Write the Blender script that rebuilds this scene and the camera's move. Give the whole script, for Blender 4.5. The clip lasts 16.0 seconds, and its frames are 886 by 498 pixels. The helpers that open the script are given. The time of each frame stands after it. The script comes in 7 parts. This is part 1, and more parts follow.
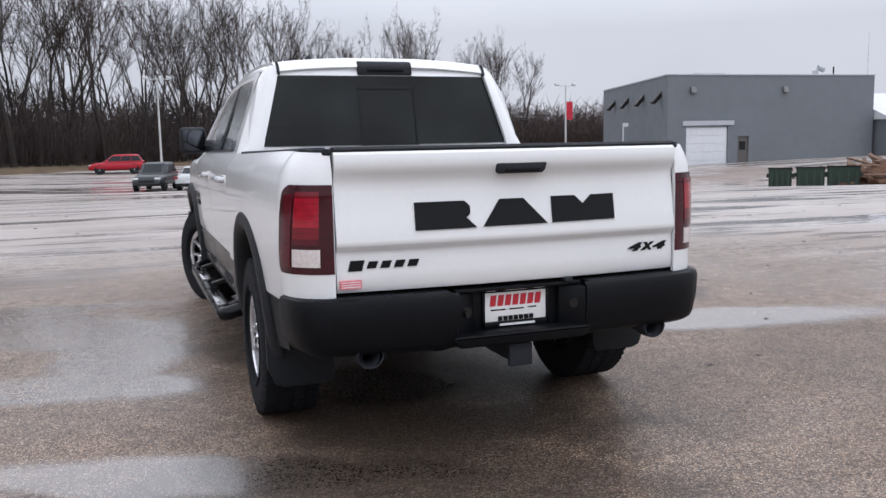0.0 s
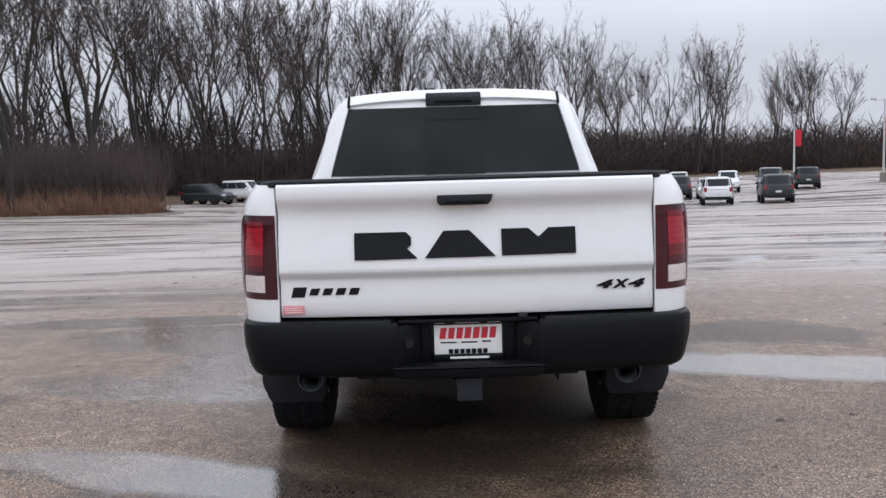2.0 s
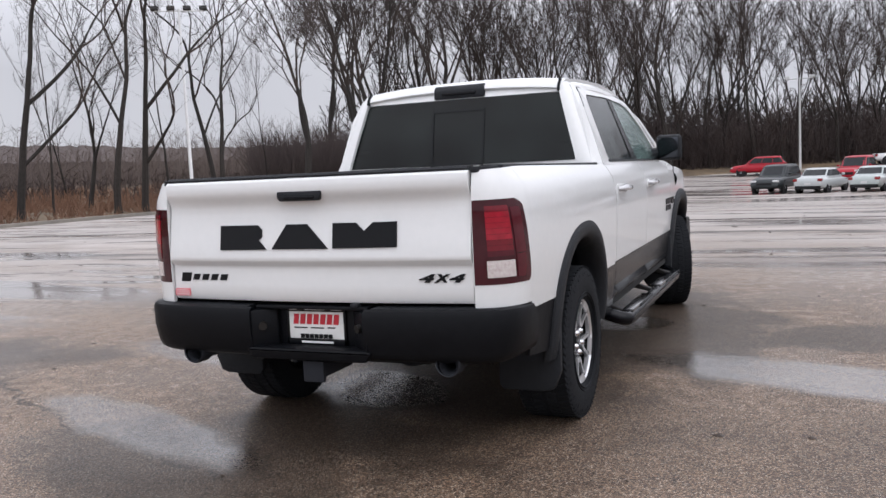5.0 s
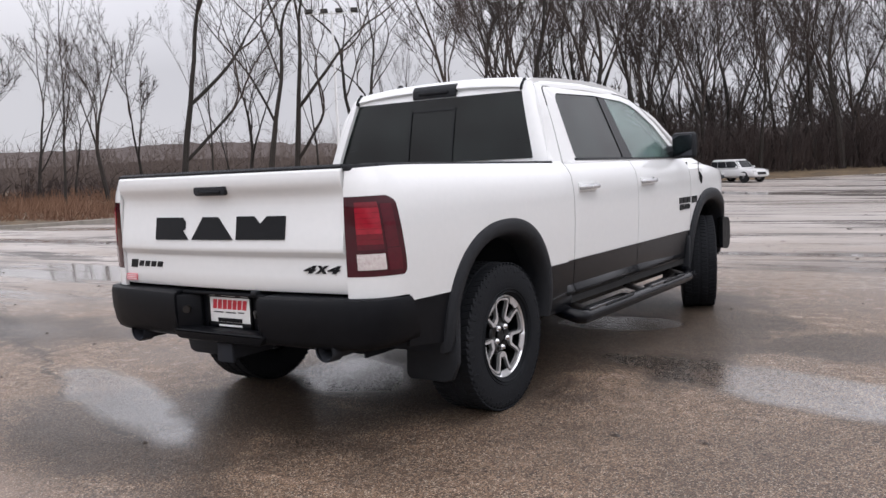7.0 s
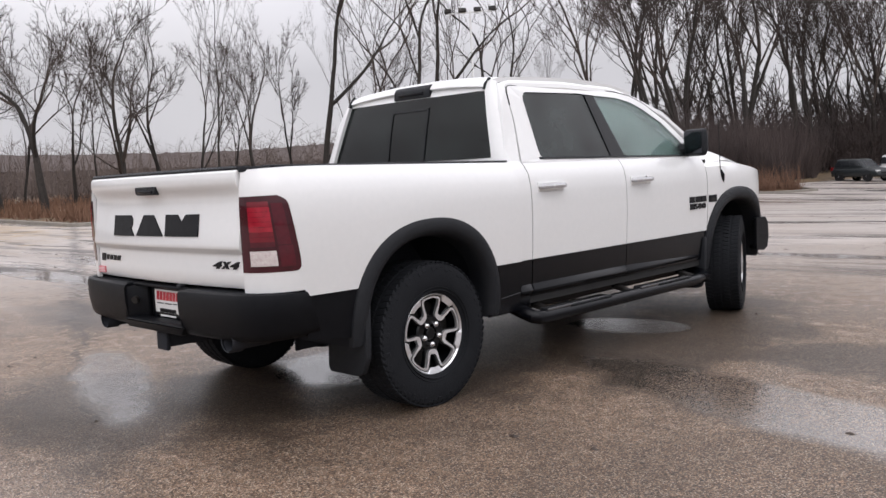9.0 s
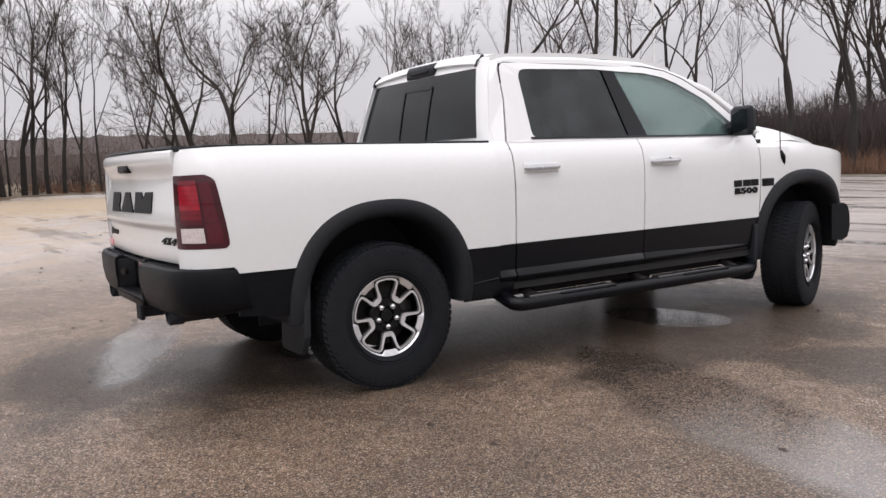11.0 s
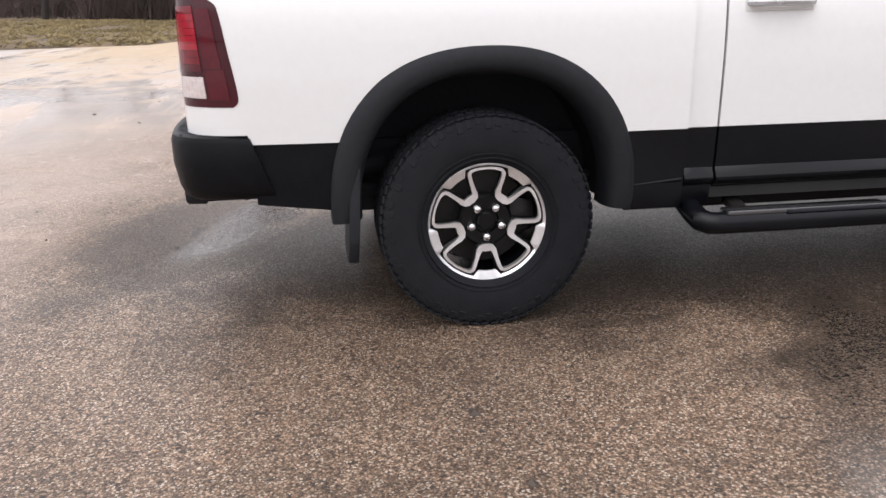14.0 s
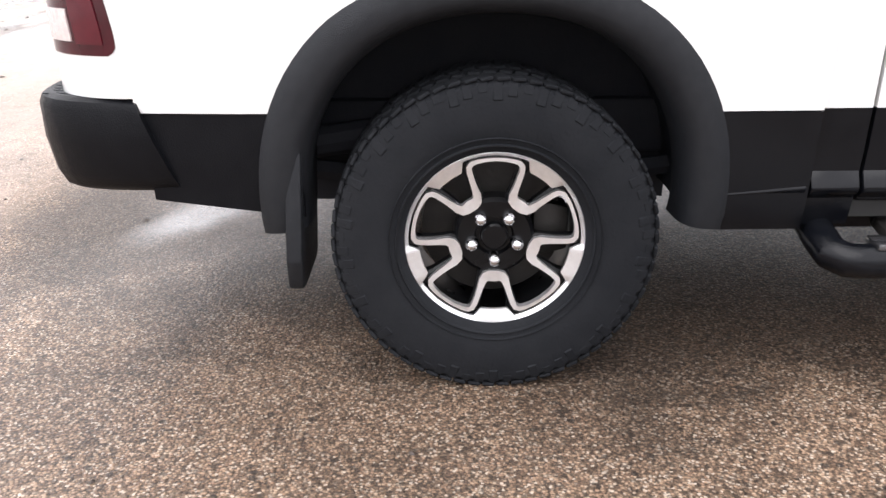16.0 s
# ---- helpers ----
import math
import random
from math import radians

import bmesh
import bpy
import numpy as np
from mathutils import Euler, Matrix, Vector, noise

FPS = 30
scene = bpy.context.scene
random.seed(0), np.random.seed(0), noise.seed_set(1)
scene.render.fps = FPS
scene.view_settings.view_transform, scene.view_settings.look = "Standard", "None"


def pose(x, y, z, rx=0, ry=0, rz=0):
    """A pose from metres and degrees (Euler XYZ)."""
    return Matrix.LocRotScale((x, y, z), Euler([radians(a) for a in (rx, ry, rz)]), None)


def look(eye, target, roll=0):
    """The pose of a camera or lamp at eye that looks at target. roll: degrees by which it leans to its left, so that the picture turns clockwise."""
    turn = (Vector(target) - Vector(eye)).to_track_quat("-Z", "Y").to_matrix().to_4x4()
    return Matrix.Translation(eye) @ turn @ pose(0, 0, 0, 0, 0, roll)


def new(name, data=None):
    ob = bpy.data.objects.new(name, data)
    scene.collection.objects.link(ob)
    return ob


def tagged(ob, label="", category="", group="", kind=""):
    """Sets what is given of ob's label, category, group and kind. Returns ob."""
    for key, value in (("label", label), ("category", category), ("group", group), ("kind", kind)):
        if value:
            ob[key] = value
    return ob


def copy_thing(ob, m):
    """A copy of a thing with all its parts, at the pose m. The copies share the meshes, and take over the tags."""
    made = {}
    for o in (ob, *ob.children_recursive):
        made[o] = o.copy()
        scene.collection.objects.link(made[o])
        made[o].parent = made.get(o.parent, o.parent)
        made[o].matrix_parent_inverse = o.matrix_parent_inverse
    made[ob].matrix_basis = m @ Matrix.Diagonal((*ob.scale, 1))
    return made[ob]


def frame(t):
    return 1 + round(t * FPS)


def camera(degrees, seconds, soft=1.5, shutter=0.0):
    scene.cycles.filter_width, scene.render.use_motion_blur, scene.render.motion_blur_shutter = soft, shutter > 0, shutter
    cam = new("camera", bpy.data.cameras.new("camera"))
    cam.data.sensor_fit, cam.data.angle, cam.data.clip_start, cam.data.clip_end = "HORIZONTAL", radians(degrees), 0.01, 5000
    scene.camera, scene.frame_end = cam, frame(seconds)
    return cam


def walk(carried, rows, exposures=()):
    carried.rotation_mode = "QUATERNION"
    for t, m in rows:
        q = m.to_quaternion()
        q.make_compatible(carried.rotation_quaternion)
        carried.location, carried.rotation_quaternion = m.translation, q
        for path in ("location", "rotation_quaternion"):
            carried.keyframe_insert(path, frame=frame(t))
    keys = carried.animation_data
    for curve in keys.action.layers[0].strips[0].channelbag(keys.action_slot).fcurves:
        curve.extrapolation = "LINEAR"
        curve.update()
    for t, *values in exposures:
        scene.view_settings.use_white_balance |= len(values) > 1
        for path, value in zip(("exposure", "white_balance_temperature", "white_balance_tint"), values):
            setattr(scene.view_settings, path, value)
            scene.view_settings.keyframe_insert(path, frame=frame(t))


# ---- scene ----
cam = camera(54.5, 16.0)
PATH = [
    (0, (-1.581, -4.447, 1.387), (-0.898, -2.584, 1.139), -1.1),
    (0.5, (-1.22, -4.574, 1.383), (-0.703, -2.655, 1.16), -1.7),
    (1, (-0.853, -4.632, 1.378), (-0.49, -2.676, 1.164), -1.1),
    (1.5, (-0.505, -4.645, 1.372), (-0.31, -2.663, 1.191), -1.0),
    (2, (-0.109, -4.728, 1.391), (-0.103, -2.736, 1.211), -1.6),
    (2.5, (0.237, -4.695, 1.37), (0.108, -2.708, 1.181), -1.9),
    (3, (0.636, -4.729, 1.371), (0.355, -2.757, 1.194), -2.3),
    (3.5, (1.034, -4.721, 1.364), (0.607, -2.775, 1.189), -2.6),
    (4, (1.398, -4.597, 1.357), (0.849, -2.682, 1.18), -3.2),
    (4.5, (1.807, -4.582, 1.361), (1.12, -2.712, 1.184), -3.2),
    (5, (2.129, -4.451, 1.376), (1.34, -2.623, 1.183), -2.8),
    (7.5, (3.631, -3.89, 1.321), (2.432, -2.299, 1.142), -2.5),
    (8, (3.907, -3.728, 1.322), (2.632, -2.198, 1.142), -2.4),
    (10.5, (4.965, -2.51, 1.22), (3.362, -1.329, 1.039), -2.9),
    (11, (5.112, -2.227, 1.237), (3.428, -1.166, 1.035), -2.5),
    (11.5, (5.041, -1.896, 1.21), (3.282, -0.974, 0.979), -2.6),
    (12, (4.958, -1.55, 1.221), (3.129, -0.796, 0.929), -2.4),
    (12.5, (4.799, -1.265, 1.225), (2.937, -0.627, 0.866), -1.1),
    (13, (4.564, -1.006, 1.219), (2.673, -0.511, 0.793), -1.1),
    (13.5, (4.357, -0.777, 1.223), (2.452, -0.422, 0.728), -0.9),
    (14, (4.03, -0.64, 1.206), (2.132, -0.346, 0.648), -1.0),
    (14.5, (3.751, -0.48, 1.199), (1.854, -0.294, 0.591), -0.9),
    (15, (3.476, -0.33, 1.201), (1.59, -0.227, 0.544), -0.4),
    (15.5, (3.2, -0.237, 1.143), (1.317, -0.168, 0.473), -0.7),
    (16, (2.986, -0.147, 1.141), (1.116, -0.13, 0.431), -0.4),
]
EXPOSURES = [(0, -0.04, 5920, 10), (2.5, -0.1, 5950, 10), (5, -0.08, 6110, 11), (8, -0.06, 6290, 12), (11, -0.05, 6440, 12), (12.5, 0.10, 6450, 12), (13.5, 0.24, 6450, 12), (14, 0.38, 6420, 12), (15, 0.52, 6400, 11), (15.5, 0.72, 6400, 11), (16, 1.02, 6400, 11)]
walk(cam, [(t, look(eye, target, roll)) for t, eye, target, roll in PATH], EXPOSURES)

# ---- light ----
world = bpy.data.worlds.new("overcast_sky")
scene.world = world
world.use_nodes = True
wn, wl = world.node_tree.nodes, world.node_tree.links
wn.clear()
sky = wn.new("ShaderNodeTexSky")
sky.sky_type, sky.sun_disc, sky.sun_elevation, sky.sun_rotation = "NISHITA", False, radians(38), radians(200)
grey = wn.new("ShaderNodeHueSaturation")
grey.inputs["Saturation"].default_value, grey.inputs["Value"].default_value = 0.12, 0.10
wl.new(sky.outputs[0], grey.inputs["Color"])
wco, wno, wra = wn.new("ShaderNodeTexCoord"), wn.new("ShaderNodeTexNoise"), wn.new("ShaderNodeValToRGB")
wno.inputs["Scale"].default_value, wno.inputs["Detail"].default_value = 2.2, 5
wl.new(wco.outputs["Generated"], wno.inputs["Vector"])
wl.new(wno.outputs["Fac"], wra.inputs["Fac"])
wra.color_ramp.elements[0].position, wra.color_ramp.elements[0].color = 0.3, (0.725, 0.71, 0.748, 1)
wra.color_ramp.elements[1].position, wra.color_ramp.elements[1].color = 0.7, (0.885, 0.86, 0.875, 1)
wmix = wn.new("ShaderNodeMixRGB")
wmix.inputs["Fac"].default_value = 0.8
wl.new(grey.outputs[0], wmix.inputs[1])
wl.new(wra.outputs[0], wmix.inputs[2])
wbg, wout = wn.new("ShaderNodeBackground"), wn.new("ShaderNodeOutputWorld")
# an overcast sky is about three times as bright overhead as at the horizon
wsep, wup = wn.new("ShaderNodeSeparateXYZ"), wn.new("ShaderNodeMapRange")
wl.new(wco.outputs["Generated"], wsep.inputs[0])
wl.new(wsep.outputs["Z"], wup.inputs["Value"])
wup.inputs["From Min"].default_value, wup.inputs["From Max"].default_value = 0.12, 0.42
wup.inputs["To Min"].default_value, wup.inputs["To Max"].default_value = 0.90, 2.3
wl.new(wup.outputs[0], wbg.inputs["Strength"])
wl.new(wmix.outputs[0], wbg.inputs["Color"])
wl.new(wbg.outputs[0], wout.inputs["Surface"])
sun = new("sun", bpy.data.lights.new("sun", "SUN"))
sun.data.energy, sun.data.angle, sun.data.color = 0.85, radians(50), (1.0, 0.98, 0.95)
sun.matrix_world = look((16, -8, 27), (0, 0, 0))


# ---- materials ----
def surf(name, a, b=None, rough=0.5, scale=8.0, bump=0.0, bscale=None, metal=0.0, coat=0.0, rvar=0.1, coarse=0.6, spec=0.5, rand=0.0):
    """A two-scale noisy surface: colours a to b, roughness varied by rvar, fine relief."""
    m = bpy.data.materials.new(name)
    m.use_nodes = True
    n, l = m.node_tree.nodes, m.node_tree.links
    p = n["Principled BSDF"]
    co = n.new("ShaderNodeTexCoord")
    n1, n2 = n.new("ShaderNodeTexNoise"), n.new("ShaderNodeTexNoise")
    n1.inputs["Scale"].default_value, n1.inputs["Detail"].default_value = coarse, 4
    n2.inputs["Scale"].default_value, n2.inputs["Detail"].default_value = scale, 6
    for k in (n1, n2):
        l.new(co.outputs["Object"], k.inputs["Vector"])
    add = n.new("ShaderNodeMath")
    add.operation = "ADD"
    l.new(n1.outputs["Fac"], add.inputs[0])
    l.new(n2.outputs["Fac"], add.inputs[1])
    mr = n.new("ShaderNodeMapRange")
    mr.inputs["From Min"].default_value, mr.inputs["From Max"].default_value = 0.7, 1.3
    l.new(add.outputs[0], mr.inputs["Value"])
    mix = n.new("ShaderNodeMixRGB")
    b = b or tuple(c * 0.85 for c in a)
    mix.inputs[1].default_value, mix.inputs[2].default_value = (*a, 1), (*b, 1)
    l.new(mr.outputs[0], mix.inputs["Fac"])
    col = mix.outputs[0]
    if rand:
        oi, hs = n.new("ShaderNodeObjectInfo"), n.new("ShaderNodeHueSaturation")
        rr = n.new("ShaderNodeMapRange")
        rr.inputs["To Min"].default_value, rr.inputs["To Max"].default_value = 1 - rand, 1 + rand
        l.new(oi.outputs["Random"], rr.inputs["Value"])
        l.new(rr.outputs[0], hs.inputs["Value"])
        l.new(col, hs.inputs["Color"])
        col = hs.outputs[0]
    l.new(col, p.inputs["Base Color"])
    rg = n.new("ShaderNodeMapRange")
    rg.inputs["To Min"].default_value, rg.inputs["To Max"].default_value = max(rough - rvar, 0.02), min(rough + rvar, 1)
    l.new(n2.outputs["Fac"], rg.inputs["Value"])
    l.new(rg.outputs[0], p.inputs["Roughness"])
    p.inputs["Metallic"].default_value, p.inputs["Coat Weight"].default_value = metal, coat
    p.inputs["Coat Roughness"].default_value, p.inputs["Specular IOR Level"].default_value = 0.04, spec
    if bump:
        n3, bp = n.new("ShaderNodeTexNoise"), n.new("ShaderNodeBump")
        n3.inputs["Scale"].default_value, n3.inputs["Detail"].default_value = bscale or scale * 3, 3
        l.new(co.outputs["Object"], n3.inputs["Vector"])
        l.new(n3.outputs["Fac"], bp.inputs["Height"])
        bp.inputs["Strength"].default_value, bp.inputs["Distance"].default_value = bump, 0.01
        l.new(bp.outputs[0], p.inputs["Normal"])
    return m


def pane_glass(name, tint, ior=1.48, gloss=(1, 1, 1), film=0.0):
    """A thin tinted pane: mirror by Fresnel, tinted see-through otherwise."""
    m = bpy.data.materials.new(name)
    m.use_nodes = True
    n, l = m.node_tree.nodes, m.node_tree.links
    n.clear()
    out, mix, fr = n.new("ShaderNodeOutputMaterial"), n.new("ShaderNodeMixShader"), n.new("ShaderNodeFresnel")
    tr, gl = n.new("ShaderNodeBsdfTransparent"), n.new("ShaderNodeBsdfGlossy")
    co, no, rg = n.new("ShaderNodeTexCoord"), n.new("ShaderNodeTexNoise"), n.new("ShaderNodeMapRange")
    no.inputs["Scale"].default_value, no.inputs["Detail"].default_value = 6, 6
    rg.inputs["To Min"].default_value, rg.inputs["To Max"].default_value = 0.02, 0.22
    l.new(co.outputs["Object"], no.inputs["Vector"])
    l.new(no.outputs["Fac"], rg.inputs["Value"])
    l.new(rg.outputs[0], gl.inputs["Roughness"])
    fr.inputs["IOR"].default_value = ior
    tr.inputs["Color"].default_value, gl.inputs["Color"].default_value = (*tint, 1), (*gloss, 1)
    l.new(fr.outputs[0], mix.inputs[0])
    l.new(tr.outputs[0], mix.inputs[1])
    l.new(gl.outputs[0], mix.inputs[2])
    if film:  # a diffuse veil that paints mottled sky reflection on the pane
        df, mx = n.new("ShaderNodeBsdfDiffuse"), n.new("ShaderNodeMixShader")
        df.inputs["Color"].default_value = (0.62, 0.80, 0.77, 1)
        sheen_noise, mr = n.new("ShaderNodeTexNoise"), n.new("ShaderNodeMapRange")
        sheen_noise.inputs["Scale"].default_value, sheen_noise.inputs["Detail"].default_value = 2.6, 5
        mr.inputs["From Min"].default_value, mr.inputs["From Max"].default_value = 0.32, 0.70
        mr.inputs["To Min"].default_value, mr.inputs["To Max"].default_value = 0.0, film * 2.4
        l.new(co.outputs["Object"], sheen_noise.inputs["Vector"])
        l.new(sheen_noise.outputs["Fac"], mr.inputs["Value"])
        l.new(mr.outputs[0], mx.inputs[0])
        l.new(mix.outputs[0], mx.inputs[1])
        l.new(df.outputs[0], mx.inputs[2])
        mix = mx
    l.new(mix.outputs[0], out.inputs["Surface"])
    return m


WHITE = surf("white_car_paint", (0.70, 0.70, 0.695), (0.67, 0.675, 0.67), 0.32, 30, 0.05, 180, coat=0.8, rvar=0.06)
SATIN = surf("satin_black_paint", (0.0025, 0.003, 0.0045), (0.0045, 0.005, 0.0065), 0.22, 20, 0.06, 160, spec=0.20)
BUMPER = surf("textured_black_bumper", (0.0032, 0.0036, 0.005), (0.006, 0.0065, 0.008), 0.40, 25, 0.2, 240, spec=0.12)
PLASTIC = surf("grained_black_plastic", (0.0095, 0.0108, 0.0135), (0.017, 0.0185, 0.0215), 0.5, 40, 0.35, 420, spec=0.22)
RUBBER = surf("tyre_rubber", (0.0062, 0.0073, 0.0094), (0.0125, 0.0135, 0.0158), 0.75, 14, 0.25, 90, spec=0.16)
DARK = surf("underbody_black", (0.018, 0.020, 0.026), (0.027, 0.029, 0.034), 0.7, 12, 0.2, spec=0.15)
GAP = surf("panel_gap_black", (0.012, 0.012, 0.012), None, 0.8)
MACHINED = surf("machined_aluminium", (0.80, 0.80, 0.81), (0.68, 0.68, 0.69), 0.33, 60, 0.1, 300, metal=0.85)
HANDLE = surf("silver_grey_handle", (0.50, 0.50, 0.51), (0.42, 0.42, 0.43), 0.25, 30, coat=0.6, metal=0.3)
WHEELBLACK = surf("gloss_black_wheel", (0.0022, 0.0024, 0.003), (0.004, 0.0042, 0.005), 0.3, 20, spec=0.22)
CHROME = surf("bright_metal", (0.72, 0.72, 0.74), None, 0.16, 30, metal=1.0, rvar=0.05)
STEEL = surf("dark_steel", (0.03, 0.028, 0.026), (0.018, 0.016, 0.015), 0.5, 15, 0.2, metal=0.5)
TINT = pane_glass("dark_tinted_glass", (0.030, 0.034, 0.038), 1.28, film=0.009)
CLEARGLASS = pane_glass("green_tinted_glass", (0.60, 0.745, 0.705), film=0.035)
# CLEARGLASS darkened for the left pane, where less sky is reflected
DIMGLASS = pane_glass("dimmed_green_glass", (0.45, 0.54, 0.52), 1.22, film=0.01)
SIDETINT = pane_glass("dark_side_glass", (0.02, 0.022, 0.024), 1.36, film=0.022)
LAMPDARK = surf("smoked_red_lens", (0.030, 0.0026, 0.005), (0.048, 0.0034, 0.008), 0.12, 20, coat=0.35, rvar=0.04, spec=0.25)
LAMPMID = surf("deep_red_lens", (0.085, 0.004, 0.011), (0.060, 0.003, 0.008), 0.12, 30, coat=0.35, rvar=0.04, spec=0.3)
LAMPWARM = surf("warm_red_lens", (0.17, 0.005, 0.013), (0.11, 0.003, 0.009), 0.12, 30, coat=0.4, rvar=0.04, spec=0.3)
LAMPRED = surf("red_lens", (0.34, 0.008, 0.024), (0.22, 0.005, 0.014), 0.12, 30, coat=0.5, rvar=0.04, spec=0.3)
MIRROR = surf("mirror_glass", (0.05, 0.053, 0.06), None, 0.06, 20, metal=1.0, rvar=0.03)
LAMPCLEAR = surf("clear_ribbed_lens", (0.78, 0.74, 0.72), (0.56, 0.48, 0.47), 0.14, 60, 0.3, 90, coat=0.6, metal=0.3)
BADGE = surf("matt_black_badge", (0.007, 0.0075, 0.009), None, 0.42, 30, spec=0.16)
CLOTH = surf("grey_seat_cloth", (0.014, 0.014, 0.016), (0.022, 0.022, 0.024), 0.9, 60, 0.3)
WETPAD = surf("wet_step_pad", (0.02, 0.02, 0.022), (0.03, 0.03, 0.032), 0.10, 40, 0.05, 200, spec=0.9, coat=1.0, rvar=0.06)
LINER = surf("bed_liner", (0.02, 0.02, 0.021), (0.03, 0.03, 0.03), 0.8, 80, 0.6, 200)


# ---- mesh tools ----
def part(name, bm, material, parent=None, label="", smooth=False):
    """Links a bmesh as one mesh object, under a thing or a part where one is given."""
    me = bpy.data.meshes.new(name)
    bm.to_mesh(me)
    bm.free()
    me.materials.append(material)
    if smooth:
        me.shade_smooth()
        me.set_sharp_from_angle(angle=radians(35))
    ob = new(name, me)
    if parent:
        ob.parent = parent
    if label:
        ob["label"] = label
    return ob


def raw(name, verts, faces, material, parent=None, label="", smooth=False):
    me = bpy.data.meshes.new(name)
    me.from_pydata(verts, [], faces)
    me.materials.append(material)
    if smooth:
        me.shade_smooth()
        me.set_sharp_from_angle(angle=radians(35))
    ob = new(name, me)
    if parent:
        ob.parent = parent
    if label:
        ob["label"] = label
    return ob


def thing(name, x=0, y=0, z=0, rz=0, **tags):
    ob = new(name)
    ob.matrix_basis = pose(x, y, z, 0, 0, rz)
    return tagged(ob, **tags)


def box(x0, x1, y0, y1, z0, z1, bevel=0.0, seg=2, bm=None):
    """A box between two corners, its edges rounded by bevel; added to bm where one is given."""
    t = bmesh.new()
    bmesh.ops.create_cube(t, size=1, matrix=Matrix.Translation(((x0 + x1) / 2, (y0 + y1) / 2, (z0 + z1) / 2)) @ Matrix.Diagonal((x1 - x0, y1 - y0, z1 - z0, 1)))
    if bevel:
        bmesh.ops.bevel(t, geom=t.edges[:], offset=bevel, segments=seg, affect="EDGES", profile=0.5)
    return join(bm, t)


def join(bm, t):
    if bm is None:
        return t
    vs = [bm.verts.new(v.co) for v in t.verts]
    for i, v in enumerate(t.verts):
        v.index = i
    for f in t.faces:
        bm.faces.new([vs[v.index] for v in f.verts])
    t.free()
    return bm


def prism(poly, axis, a, b, bevel=0.0, bm=None, seg=2):
    """A polygon in the two other axes, extruded along axis from a to b."""
    t = bmesh.new()

    def at(u, v, w):
        return {"x": (w, u, v), "y": (u, w, v), "z": (u, v, w)}[axis]
    lo = [t.verts.new(at(u, v, a)) for u, v in poly]
    hi = [t.verts.new(at(u, v, b)) for u, v in poly]
    n = len(poly)
    t.faces.new(lo[::-1])
    t.faces.new(hi)
    for i in range(n):
        t.faces.new((lo[i], lo[(i + 1) % n], hi[(i + 1) % n], hi[i]))
    bmesh.ops.recalc_face_normals(t, faces=t.faces[:])
    if bevel:
        bmesh.ops.bevel(t, geom=t.edges[:], offset=bevel, segments=seg, affect="EDGES", profile=0.5)
    return join(bm, t)


def sheet(f, us, vs, thick=0.0, skip=None, bm=None):
    """A surface f(u, v) over a net of u and v; thick: how far its rim and back lie along the reversed normal; skip(u, v): cells left out."""
    t = bmesh.new()
    grid = [[t.verts.new(f(u, v)) for v in vs] for u in us]
    for i in range(len(us) - 1):
        for j in range(len(vs) - 1):
            if skip and skip((us[i] + us[i + 1]) / 2, (vs[j] + vs[j + 1]) / 2):
                continue
            t.faces.new((grid[i][j], grid[i + 1][j], grid[i + 1][j + 1], grid[i][j + 1]))
    bmesh.ops.delete(t, geom=[v for v in t.verts if not v.link_faces], context="VERTS")
    if thick:
        t = backed(t, thick)
    return join(bm, t)


def backed(t, thick):
    """Gives an open surface a back, thick behind its normals, and closes its rim."""
    t.normal_update()
    front = list(t.verts)
    back = {v: t.verts.new(v.co - v.normal * thick) for v in front}
    faces = list(t.faces)
    rim = []
    for f in faces:
        for lp in f.loops:
            if len(lp.edge.link_faces) == 1:
                rim.append((lp.vert, lp.link_loop_next.vert))
    for f in faces:
        t.faces.new([back[v] for v in reversed(f.verts)])
    for a, b in rim:
        t.faces.new((b, a, back[a], back[b]))
    return t


def tube(path, radius, n=8, bm=None, caps=True):
    """A round bar along a line of points; radius may be a list."""
    t = bmesh.new()
    rings, pts = [], [Vector(p) for p in path]
    for i, p in enumerate(pts):
        d = (pts[min(i + 1, len(pts) - 1)] - pts[max(i - 1, 0)]).normalized()
        a = d.orthogonal().normalized() if abs(d.z) > 0.9 else d.cross(Vector((0, 0, 1))).normalized()
        b = d.cross(a)
        r = radius[i] if isinstance(radius, (list, tuple)) else radius
        rings.append([t.verts.new(p + r * (math.cos(k * math.tau / n) * a + math.sin(k * math.tau / n) * b)) for k in range(n)])
    for q, w in zip(rings, rings[1:]):
        for k in range(n):
            t.faces.new((q[k], q[(k + 1) % n], w[(k + 1) % n], w[k]))
    if caps:
        t.faces.new(rings[0][::-1])
        t.faces.new(rings[-1])
    return join(bm, t)


def lathe(profile, n=48, bm=None):
    """A ring-shaped solid about the x axis from (x, r) points, closed on itself."""
    t = bmesh.new()
    rings = [[t.verts.new((x, r * math.cos(k * math.tau / n), r * math.sin(k * math.tau / n))) for x, r in profile] for k in range(n)]
    m = len(profile)
    for k in range(n):
        q, w = rings[k], rings[(k + 1) % n]
        for i in range(m - 1):
            if profile[i][1] < 1e-6 and profile[i + 1][1] < 1e-6:
                continue
            t.faces.new((q[i], q[i + 1], w[i + 1], w[i]))
    bmesh.ops.remove_doubles(t, verts=t.verts[:], dist=1e-5)
    bmesh.ops.recalc_face_normals(t, faces=t.faces[:])
    return join(bm, t)


def lerp(a, b, t):
    return a + (b - a) * t


